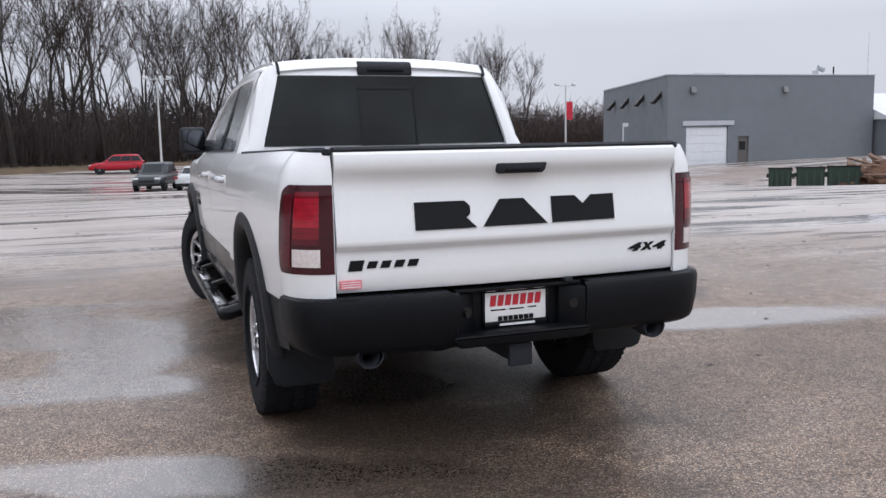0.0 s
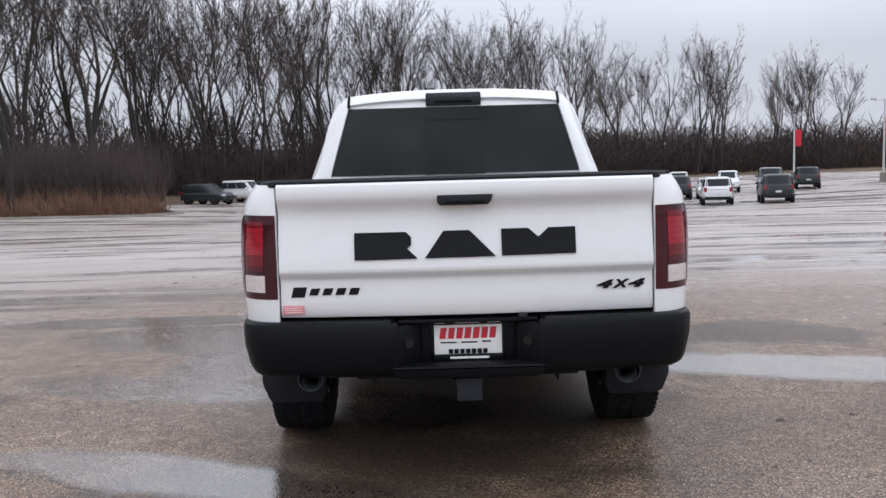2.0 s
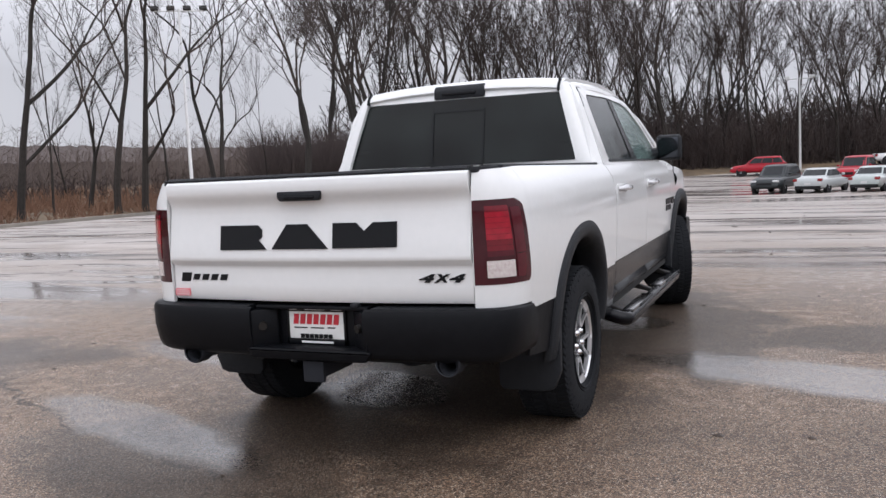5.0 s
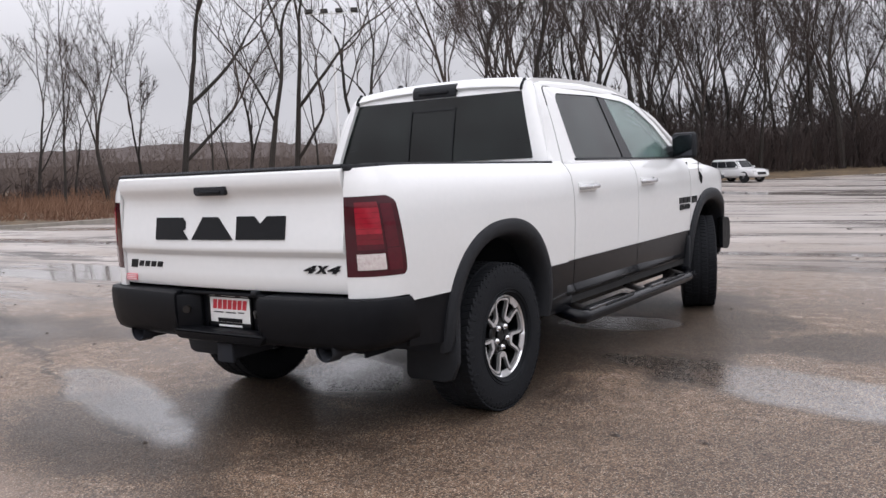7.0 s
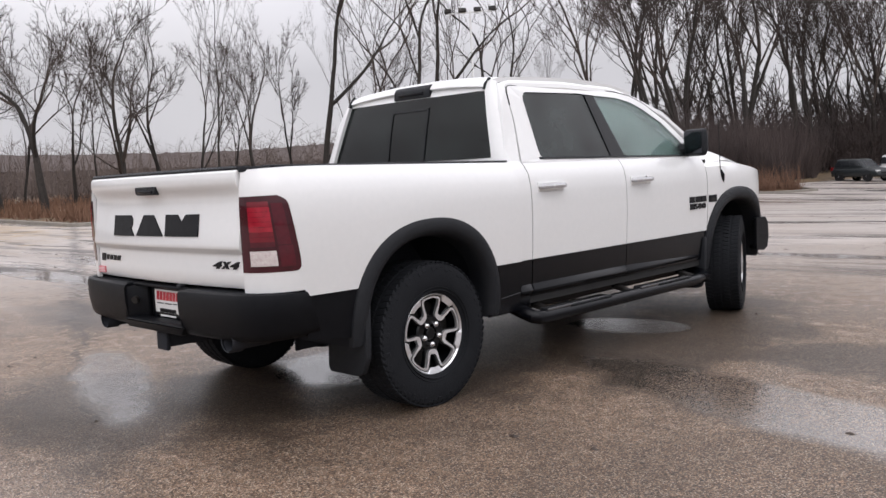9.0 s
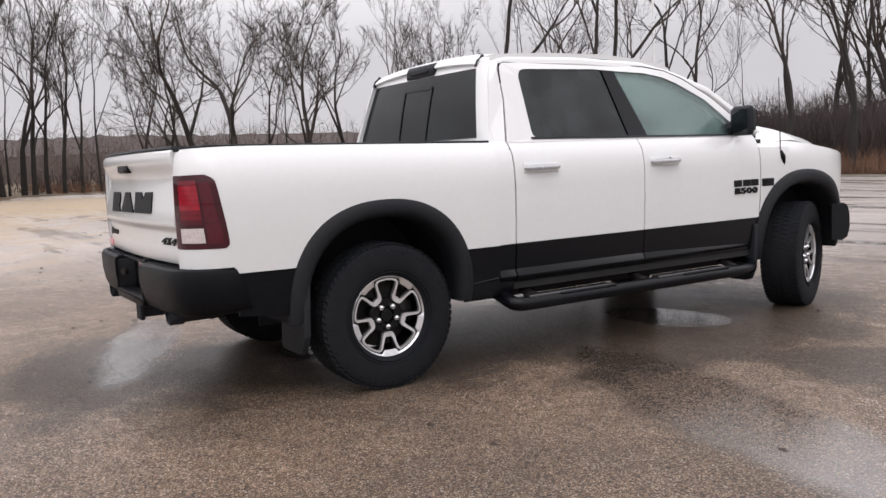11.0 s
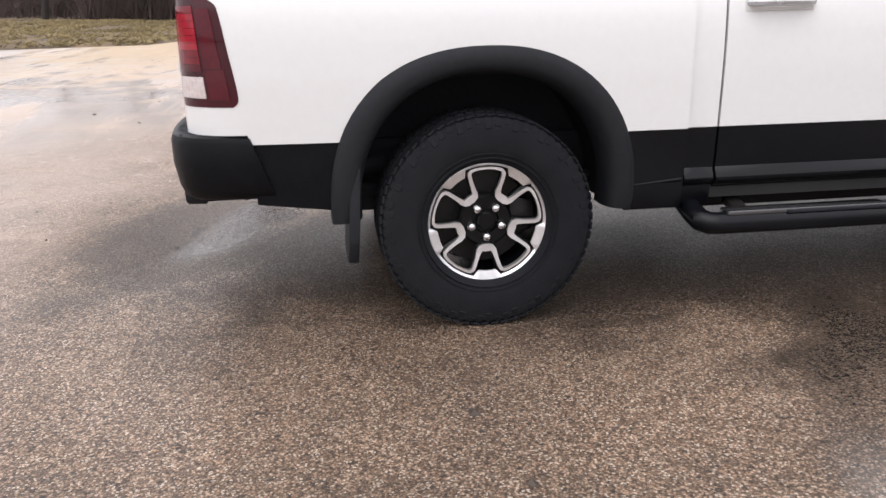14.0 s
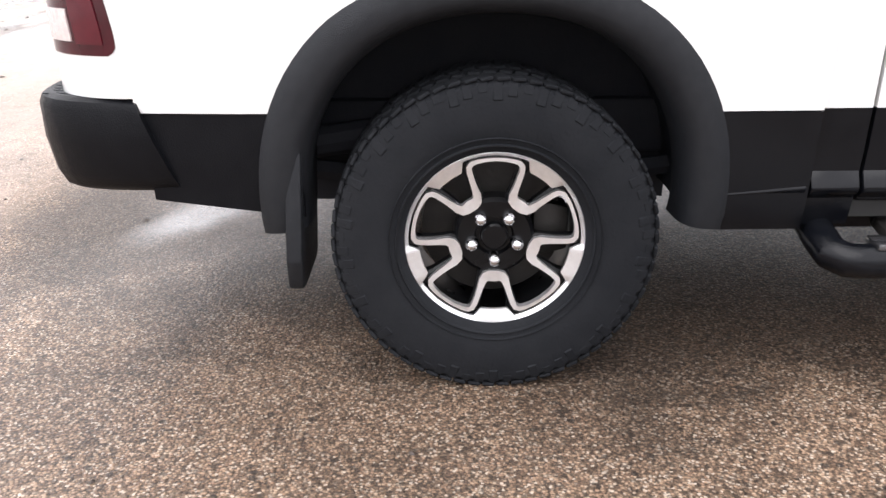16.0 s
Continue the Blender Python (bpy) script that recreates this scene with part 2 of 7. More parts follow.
def curve(points, v):
    """The value at v of a line through (v, value) points."""
    return float(np.interp(v, [p[0] for p in points], [p[1] for p in points]))


def span(a, b, n):
    return [a + (b - a) * i / n for i in range(n + 1)]


def letters(name, body, m, material, parent, pitch, width, height, depth=0.004, label="", shear=0.0):
    """Lettering as one raised part for each character."""
    for i, ch in enumerate(body):
        off = (i - (len(body) - 1) / 2) * pitch
        text_part(name, ch, height, m @ Matrix.Translation((off, 0, 0)), material, parent, depth, label, shear, width, height)


def text_part(name, body, size, m, material, parent, depth=0.004, label="", shear=0.0, width=None, height=None):
    """Raised lettering with the built-in font, as a mesh, fitted to width and height."""
    cu = bpy.data.curves.new(name, "FONT")
    cu.body, cu.size, cu.extrude, cu.align_x, cu.align_y, cu.shear = body, size, depth, "CENTER", "CENTER", shear
    cu.offset = size * 0.05
    t = bpy.data.objects.new(name, cu)
    scene.collection.objects.link(t)
    bpy.context.view_layer.update()
    me = bpy.data.meshes.new_from_object(t.evaluated_get(bpy.context.evaluated_depsgraph_get()))
    bpy.data.objects.remove(t)
    co = np.array([v.co for v in me.vertices])
    mid, ext = (co.max(0) + co.min(0)) / 2, co.max(0) - co.min(0)
    me.transform(Matrix.Translation((-mid[0], -mid[1], 0)))
    me.transform(Matrix.Diagonal(((width or ext[0]) / ext[0], (height or ext[1]) / ext[1], 1, 1)))
    me.transform(m)
    me.materials.clear()
    me.materials.append(material)
    ob = new(name, me)
    ob.parent = parent
    if label:
        ob["label"] = label
    return ob


# ---- ground ----
def ground_z(x, y):
    """The lot is level round the truck and falls away into a shallow bowl."""
    r = math.hypot(x, y)
    k = min(max((r - 7) / 25, 0), 1)
    k = k * k * (3 - 2 * k)
    z = -1.25 * math.exp(-((x - 4) / 38) ** 2 - ((y - 52) / (30 if y < 52 else 45)) ** 2)
    z -= 0.8 * math.exp(-((x - 30) / 10) ** 2 - ((y - 28) / 8) ** 2)
    return k * z


LOT = [(-22, -45), (-22.5, -12), (-24.5, -5.4), (-43, 0.4), (-62, 5), (-62, 13), (-45, 12), (-30, 10.5), (-26.6, 13), (-26.6, 20), (-28, 30), (-28, 38),
       (-24.5, 44), (-18, 47.8), (-17, 52), (-23, 60), (-21, 70), (-11, 78), (-2, 86), (20, 98), (45, 108), (75, 90), (85, 30), (80, -45)]


def in_lot(x, y):
    c = False
    for (x0, y0), (x1, y1) in zip(LOT, LOT[1:] + LOT[:1]):
        if (y0 > y) != (y1 > y) and x < x0 + (y - y0) * (x1 - x0) / (y1 - y0):
            c = not c
    return c


def lot_gap(x, y):
    """Distance to the lot's edge."""
    best = 1e9
    for (x0, y0), (x1, y1) in zip(LOT, LOT[1:] + LOT[:1]):
        dx, dy = x1 - x0, y1 - y0
        s = min(max(((x - x0) * dx + (y - y0) * dy) / (dx * dx + dy * dy), 0), 1)
        best = min(best, math.hypot(x - x0 - s * dx, y - y0 - s * dy))
    return best


def wild_z(x, y):
    """Ground outside the lot: a low verge, a little uneven, rising towards the woods."""
    d = lot_gap(x, y)
    up = min(d / 1.5, 1) * 0.12 + min(max(d - 2, 0) / 25, 1) * 0.5
    return ground_z(x, y) + up + 0.06 * noise.noise(Vector((x * 0.4, y * 0.4, 3)))


def asphalt():
    """Wet, worn asphalt with exposed aggregate; drier and wetter patches, standing water, painted shade and sheen."""
    m = bpy.data.materials.new("wet_asphalt")
    m.use_nodes = True
    n, l = m.node_tree.nodes, m.node_tree.links
    p = n["Principled BSDF"]
    geo = n.new("ShaderNodeNewGeometry")

    def noise_tex(scale, detail=4, rough=0.55, stretch=None, offset=0.0):
        t = n.new("ShaderNodeTexNoise")
        t.inputs["Scale"].default_value, t.inputs["Detail"].default_value, t.inputs["Roughness"].default_value = scale, detail, rough
        mp = n.new("ShaderNodeMapping")
        mp.inputs["Scale"].default_value = stretch or (1, 1, 1)
        mp.inputs["Location"].default_value = (offset, offset * 0.7, 0)
        l.new(geo.outputs["Position"], mp.inputs["Vector"])
        l.new(mp.outputs[0], t.inputs["Vector"])
        return t.outputs["Fac"]

    def ramp(v, lo, hi, a=0.0, b=1.0):
        r = n.new("ShaderNodeMapRange")
        r.interpolation_type = "SMOOTHSTEP"
        for key, val in (("From Min", lo), ("From Max", hi), ("To Min", a), ("To Max", b)):
            r.inputs[key].default_value = val
        l.new(v, r.inputs["Value"])
        return r.outputs[0]

    def math_node(op, a, b):
        k = n.new("ShaderNodeMath")
        k.operation = op
        for i, v in enumerate((a, b)):
            if isinstance(v, (int, float)):
                k.inputs[i].default_value = v
            else:
                l.new(v, k.inputs[i])
        return k.outputs[0]

    def mix(f, a, b):
        k = n.new("ShaderNodeMixRGB")
        for i, v in enumerate((f, a, b)):
            if isinstance(v, (int, float)):
                k.inputs[i].default_value = v
            elif isinstance(v, tuple):
                k.inputs[i].default_value = (*v, 1)
            else:
                l.new(v, k.inputs[i])
        return k.outputs[0]

    def spots(places, soft, ragged=3.0):
        """Patches at the given (x, y, across, along, turn in degrees) places, ragged at the edge."""
        total = None
        warp = noise_tex(0.9, 7, 0.68)
        for x, y, sx, sy, turn in places:
            c, sn = math.cos(radians(-turn)), math.sin(radians(-turn))
            mp = n.new("ShaderNodeMapping")
            mp.inputs["Rotation"].default_value = (0, 0, radians(-turn))
            mp.inputs["Location"].default_value = (-(c * x - sn * y), -(sn * x + c * y), 0)
            l.new(geo.outputs["Position"], mp.inputs["Vector"])
            fit = n.new("ShaderNodeVectorMath")
            fit.operation = "MULTIPLY"
            fit.inputs[1].default_value = (1 / sx, 1 / sy, 0)
            l.new(mp.outputs[0], fit.inputs[0])
            ln = n.new("ShaderNodeVectorMath")
            ln.operation = "LENGTH"
            l.new(fit.outputs[0], ln.inputs[0])
            d = math_node("ADD", ln.outputs["Value"], math_node("MULTIPLY", math_node("SUBTRACT", warp, 0.5), ragged))
            f = ramp(d, 1.0 + soft, 1.0 - soft)
            total = f if total is None else math_node("MAXIMUM", total, f)
        return total

    vor = n.new("ShaderNodeTexVoronoi")
    vor.inputs["Scale"].default_value = 124
    l.new(geo.outputs["Position"], vor.inputs["Vector"])
    vor2 = n.new("ShaderNodeTexVoronoi")
    vor2.inputs["Scale"].default_value = 46
    l.new(geo.outputs["Position"], vor2.inputs["Vector"])
    sep = n.new("ShaderNodeSeparateColor")
    l.new(vor.outputs["Color"], sep.inputs[0])
    stone = n.new("ShaderNodeValToRGB")
    cr = stone.color_ramp
    cr.elements[0].position, cr.elements[0].color = 0.0, (0.085, 0.058, 0.040, 1)
    cr.elements[1].position, cr.elements[1].color = 1.0, (0.500, 0.425, 0.340, 1)
    for pos, col in ((0.2, (0.155, 0.099, 0.063, 1)), (0.5, (0.292, 0.194, 0.126, 1)), (0.8, (0.385, 0.268, 0.180, 1)), (0.93, (0.440, 0.335, 0.243, 1))):
        e = cr.elements.new(pos)
        e.color = col
    l.new(sep.outputs[0], stone.inputs[0])
    hue = mix(ramp(sep.outputs[1], 0.3, 0.9, 0.0, 0.25), stone.outputs[0], mix(0.5, stone.outputs[0], (0.42, 0.22, 0.14)))
    crack = ramp(vor.outputs["Distance"], 0.30, 0.66)
    col = mix(math_node("MULTIPLY", crack, 0.62), hue, (0.020, 0.013, 0.009))
    grit = n.new("ShaderNodeTexVoronoi")
    grit.inputs["Scale"].default_value = 175
    l.new(geo.outputs["Position"], grit.inputs["Vector"])
    gsep = n.new("ShaderNodeSeparateColor")
    l.new(grit.outputs["Color"], gsep.inputs[0])
    col = mix(ramp(gsep.outputs[1], 0.68, 0.74, 0.0, 0.65), col, (0.016, 0.011, 0.008))
    col = mix(ramp(gsep.outputs[2], 0.94, 0.97, 0.0, 0.7), col, (0.58, 0.50, 0.41))
    # holes where a stone has come out
    v2sep = n.new("ShaderNodeSeparateColor")
    l.new(vor2.outputs["Color"], v2sep.inputs[0])
    hole = math_node("MULTIPLY", ramp(v2sep.outputs[0], 0.90, 0.94), ramp(vor2.outputs["Distance"], 0.50, 0.34))
    col = mix(math_node("MULTIPLY", hole, 0.75), col, (0.014, 0.010, 0.008))
    blot = noise_tex(0.55, 5, 0.6)
    fine = noise_tex(7, 5, 0.65)

    def times(k, c):
        """Darkens by the factor k, grain and all."""
        v = n.new("ShaderNodeVectorMath")
        v.operation = "SCALE"
        l.new(c, v.inputs[0])
        l.new(k, v.inputs["Scale"])
        return v.outputs[0]
    col = times(ramp(fine, 0.25, 0.75, 1.12, 0.90), col)
    col = times(ramp(noise_tex(1.7, 5, 0.6, None, 5.0), 0.3, 0.7, 0.88, 1.12), col)
    wet = ramp(math_node("ADD", blot, math_node("MULTIPLY", noise_tex(0.16, 3, 0.5, None, 9.0), 0.8)), 0.72, 1.0)
    # random wetness, plus the truck's shade and dark reflection painted as spots
    wet = math_node("MAXIMUM", math_node("MULTIPLY", wet, 0.3), spots(WET_SHADE, 0.45))
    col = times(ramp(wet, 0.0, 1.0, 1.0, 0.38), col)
    # stone darkened where the ground would mirror the truck's dark side
    painted_dark = spots(PAINTED_DARK, 0.7)
    col = times(ramp(painted_dark, 0.0, 1.0, 1.0, 0.80), col)
    sand = spots(SAND, 0.5)
    streak = ramp(noise_tex(0.5, 6, 0.62, (0.14, 1.0, 1), 4.0), 0.515, 0.585)
    far = ramp(length_xy(n, l, geo), 3.2, 8.0)
    pool = math_node("MAXIMUM", math_node("MULTIPLY", streak, far), spots(PUDDLES, 0.28, 1.7))
    # weathered grey plus grazing sky sheen, painted paler with distance
    worn_sheen = ramp(length_xy(n, l, geo), 3.4, 11.0)
    col = mix(math_node("MULTIPLY", worn_sheen, ramp(noise_tex(0.3, 6, 0.65, (0.3, 1.0, 1), 2.0), 0.30, 0.62, 0.35, 0.95)), col, (0.36, 0.325, 0.30))
    lines = ramp(noise_tex(0.7, 6, 0.6, (0.10, 1.2, 1), 12.0), 0.575, 0.64)
    col = mix(math_node("MULTIPLY", math_node("MULTIPLY", worn_sheen, lines), 0.8), col, (0.085, 0.076, 0.07))
    seams = ramp(noise_tex(1.0, 7, 0.64, (0.2, 1.3, 1), 21.0), 0.565, 0.60)
    col = mix(math_node("MULTIPLY", math_node("MULTIPLY", worn_sheen, seams), 0.85), col, (0.060, 0.052, 0.047))
    # pale far patches: sky-bright water put into the colour
    col = mix(math_node("MULTIPLY", math_node("MULTIPLY", worn_sheen, ramp(noise_tex(0.9, 6, 0.65, (0.22, 1.0, 1), 31.0), 0.50, 0.66)), 0.5), col, (0.50, 0.45, 0.42))
    col = mix(math_node("MULTIPLY", spots(APRON, 0.5), 0.8), col, (0.17, 0.125, 0.10))
    col = mix(math_node("MULTIPLY", sand, 0.9), col, (0.38, 0.285, 0.18))
    # sky reflection painted on to the stones as pale colour, between the wet parts
    sky_sheen = math_node("MULTIPLY", spots(SKY_SHEEN, 0.6), math_node("SUBTRACT", 1.0, math_node("MULTIPLY", wet, 0.7)))
    col = mix(math_node("MULTIPLY", sky_sheen, ramp(fine, 0.3, 0.7, 0.25, 0.55)), col, (0.44, 0.35, 0.29))
    # one long crack across the lot, dark and ragged, with damp beside it
    sep_p = n.new("ShaderNodeSeparateXYZ")
    l.new(geo.outputs["Position"], sep_p.inputs[0])
    off = math_node("ADD", math_node("MULTIPLY", math_node("ADD", math_node("MULTIPLY", sep_p.outputs["X"], 0.41), 1.60), 0.925), math_node("MULTIPLY", sep_p.outputs["Y"], 0.925))
    off = math_node("ADD", off, math_node("MULTIPLY", math_node("SUBTRACT", noise_tex(0.8, 7, 0.7, None, 6.0), 0.5), 0.75))
    gap = math_node("ABSOLUTE", off, 0.0)
    west = ramp(sep_p.outputs["X"], 1.0, -1.6)
    line = math_node("MULTIPLY", math_node("MULTIPLY", ramp(gap, 0.026, 0.004), west), math_node("SUBTRACT", 1.0, pool))
    damp = math_node("MULTIPLY", math_node("MULTIPLY", ramp(gap, 0.26, 0.05), ramp(fine, 0.3, 0.6)), ramp(sep_p.outputs["X"], -1.5, -4.0))
    col = times(ramp(math_node("MAXIMUM", line, math_node("MULTIPLY", damp, 0.7)), 0.0, 1.0, 1.0, 0.28), col)
    pool = math_node("MULTIPLY", pool, math_node("SUBTRACT", 1.0, math_node("MAXIMUM", sand, math_node("MAXIMUM", line, math_node("MULTIPLY", sky_sheen, 0.35)))))
    col = times(ramp(pool, 0.0, 1.0, 1.0, 0.72), col)
    film_rough = math_node("ADD", ramp(fine, 0.25, 0.75, 0.34, 0.22), math_node("MULTIPLY", worn_sheen, 0.10))
    film_rough = mixval(n, l, wet, film_rough, 0.16)
    film_rough = mixval(n, l, pool, film_rough, 0.08)
    film = mixval(n, l, sand, mixval(n, l, pool, ramp(blot, 0.35, 0.65, 0.18, 0.42), 1.0), 0.0)
    film = math_node("MULTIPLY", film, math_node("SUBTRACT", 1.0, math_node("MULTIPLY", math_node("MULTIPLY", painted_dark, 0.7), math_node("SUBTRACT", 1.0, pool))))
    film = math_node("MULTIPLY", film, math_node("SUBTRACT", 1.0, math_node("MULTIPLY", math_node("MULTIPLY", worn_sheen, seams), 0.8)))
    edge = n.new("ShaderNodeTexVoronoi")
    edge.feature = "DISTANCE_TO_EDGE"
    edge.inputs["Scale"].default_value = 0.16
    wv = n.new("ShaderNodeVectorMath")
    wv.operation = "ADD"
    wn1 = n.new("ShaderNodeTexNoise")
    wn1.inputs["Scale"].default_value, wn1.inputs["Detail"].default_value = 1.6, 5
    l.new(geo.outputs["Position"], wn1.inputs["Vector"])
    l.new(geo.outputs["Position"], wv.inputs[0])
    l.new(wn1.outputs["Color"], wv.inputs[1])
    l.new(wv.outputs[0], edge.inputs["Vector"])
    col = mix(ramp(edge.outputs["Distance"], 0.0018, 0.0006, 0.0, 0.4), col, (0.022, 0.017, 0.013))
    l.new(col, p.inputs["Base Color"])
    p.inputs["Roughness"].default_value = 0.6
    p.inputs["Specular IOR Level"].default_value = 0.35
    l.new(film, p.inputs["Coat Weight"])
    l.new(film_rough, p.inputs["Coat Roughness"])
    l.new(mixval(n, l, pool, 1.45, mixval(n, l, far, 1.85, 2.3)), p.inputs["Coat IOR"])
    height = math_node("ADD", math_node("MULTIPLY", vor.outputs["Distance"], -1.0), math_node("MULTIPLY", vor2.outputs["Distance"], -0.6))
    bp = n.new("ShaderNodeBump")
    bp.inputs["Distance"].default_value = 0.0035
    l.new(mixval(n, l, pool, ramp(length_xy(n, l, geo), 5.0, 22.0, 0.75, 0.05), ramp(length_xy(n, l, geo), 3.0, 9.0, 0.45, 0.0)), bp.inputs["Strength"])
    l.new(height, bp.inputs["Height"])
    l.new(bp.outputs[0], p.inputs["Normal"])
    ripple = n.new("ShaderNodeBump")
    ripple.inputs["Distance"].default_value = 0.0035
    l.new(mixval(n, l, pool, ramp(length_xy(n, l, geo), 5.0, 22.0, 0.22, 0.03), ramp(length_xy(n, l, geo), 3.0, 9.0, 0.12, 0.0)), ripple.inputs["Strength"])
    l.new(height, ripple.inputs["Height"])
    l.new(ripple.outputs[0], p.inputs["Coat Normal"])
    return m


def length_xy(n, l, geo):
    ln = n.new("ShaderNodeVectorMath")
    ln.operation = "LENGTH"
    l.new(geo.outputs["Position"], ln.inputs[0])
    return ln.outputs["Value"]


def mixval(n, l, f, a, b):
    k = n.new("ShaderNodeMix")
    l.new(f, k.inputs[0])
    for i, v in ((2, a), (3, b)):
        if isinstance(v, (int, float)):
            k.inputs[i].default_value = v
        else:
            l.new(v, k.inputs[i])
    return k.outputs[0]


PUDDLES = [(-1.38, -0.80, 1.12, 0.22, -20), (2.6, 0.98, 1.6, 0.36, -15), (-0.35, 0.25, 0.6, 0.34, -40),
           (-2.0, 0.9, 1.0, 0.32, -15), (-2.2, 2.6, 1.2, 0.7, -20), (-3.0, 3.6, 1.6, 0.3, 0), (-6.4, 3.7, 1.2, 0.4, 0), (0.6, 2.6, 0.5, 0.3, 0), (-1.72, 1.7, 0.4, 0.9, 0)]
# under and beside the truck these paint its shade and dark reflection
WET_SHADE = [(-0.1, -0.6, 0.85, 0.42, 0), (0.12, 1.4, 1.10, 2.7, 0), (-0.6, -1.22, 1.1, 0.55, 0), (2.4, 2.2, 0.9, 0.5, 0), (1.25, 2.6, 0.75, 1.6, 0), (-4.5, 0.5, 1.5, 0.6, 0)]
# darker stone; the first spot stands in for the truck's reflection
PAINTED_DARK = [(1.5, -0.35, 1.7, 1.05, -5), (2.3, -1.5, 1.2, 0.8, 30), (3.0, 0.0, 0.8, 0.9, 0), (-0.7, -1.75, 1.0, 0.42, 0)]
# pale patches that paint the sky's sheen on the ground
SKY_SHEEN = [(-2.6, -2.5, 1.6, 0.8, 0), (-5.5, -3.3, 4.5, 1.5, 0), (-0.6, -2.8, 1.8, 0.7, 0), (-13, -2.0, 7, 3, 0)]
APRON = [(31, 37, 7, 4.5, 0)]
SAND = [(-25, -3.2, 13, 4.5, 0), (-40, 4, 16, 6, 0)]
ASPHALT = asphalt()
EARTH = surf("dead_grass_and_litter", (0.165, 0.112, 0.058), (0.04, 0.028, 0.017), 0.9, 2.2, 0.9, 12, coarse=0.5)
CONCRETE = surf("weathered_concrete", (0.27, 0.245, 0.21), (0.17, 0.155, 0.135), 0.8, 6, 0.3, 40)


def build_ground():
    def steps(lim):
        s, v = [0.0], 0.0
        while v < lim:
            v += max(0.8, v * 0.075)
            s.append(v)
        return s
    half = steps(1500)
    axis = [-v for v in half[:0:-1]] + half
    bm = sheet(lambda x, y: (x, y + 20, ground_z(x, y + 20) - 0.3 if in_lot(x, y + 20) else wild_z(x, y + 20)), axis, axis)
    g = part("ground", bm, EARTH, smooth=True)
    tagged(g, "brown dead grass and leaf litter round the parking lot", "ground", kind="structure")
    # the lot: its outline filled with a net that follows the bowl
    bm = bmesh.new()
    xs, ys = [v for v in axis if -64 < v < 90], [v + 20 for v in axis if -68 < v < 90]
    xs, ys = [-64] + xs + [90], ys
    grid = {}
    for i, x in enumerate(xs):
        for j, y in enumerate(ys):
            grid[i, j] = bm.verts.new((x, y, ground_z(x, y)))
    for i in range(len(xs) - 1):
        for j in range(len(ys) - 1):
            bm.faces.new((grid[i, j], grid[i + 1, j], grid[i + 1, j + 1], grid[i, j + 1]))
    for (x0, y0), (x1, y1) in zip(LOT, LOT[1:] + LOT[:1]):
        d = Vector((x1 - x0, y1 - y0, 0))
        bmesh.ops.bisect_plane(bm, geom=bm.verts[:] + bm.edges[:] + bm.faces[:], plane_co=(x0, y0, 0), plane_no=Vector((d.y, -d.x, 0)).normalized(), dist=1e-4)
    gone = [f for f in bm.faces if not in_lot(*f.calc_center_median()[:2])]
    bmesh.ops.delete(bm, geom=gone, context="FACES")
    for v in bm.verts:
        v.co.z = ground_z(v.co.x, v.co.y)
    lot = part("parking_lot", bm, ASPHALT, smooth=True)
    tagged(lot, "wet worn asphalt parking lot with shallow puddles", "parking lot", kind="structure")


def build_kerb():
    line = [[(-62, 13), (-45, 12), (-30, 10.5), (-26.6, 13), (-26.6, 20), (-28, 30), (-28, 38), (-24.5, 44), (-18, 47.8), (-17, 52), (-23, 60)]]
    for pts in line:
        fine = []
        for (x0, y0), (x1, y1) in zip(pts, pts[1:]):
            n = max(2, int(math.hypot(x1 - x0, y1 - y0) / 1.5))
            fine += [(lerp(x0, x1, i / n), lerp(y0, y1, i / n)) for i in range(n)]
        fine.append(pts[-1])
        sec = [(-0.09, -0.3), (-0.09, 0.12), (-0.06, 0.15), (0.07, 0.15), (0.09, 0.13), (0.09, -0.3)]
        bm, rings = bmesh.new(), []
        for i, (x, y) in enumerate(fine):
            a, b = Vector(fine[max(i - 1, 0)]), Vector(fine[min(i + 1, len(fine) - 1)])
            d = (b - a).normalized()
            nrm = Vector((d.y, -d.x))
            rings.append([bm.verts.new((x + nrm.x * u, y + nrm.y * u, ground_z(x, y) + v)) for u, v in sec])
        for q, w in zip(rings, rings[1:]):
            for k in range(len(sec) - 1):
                bm.faces.new((q[k], w[k], w[k + 1], q[k + 1]))
        bm.faces.new(rings[0][::-1])
        bm.faces.new(rings[-1])
        tagged(part("kerb", bm, CONCRETE), "weathered concrete kerb along the lot's edge", "kerb", kind="structure")


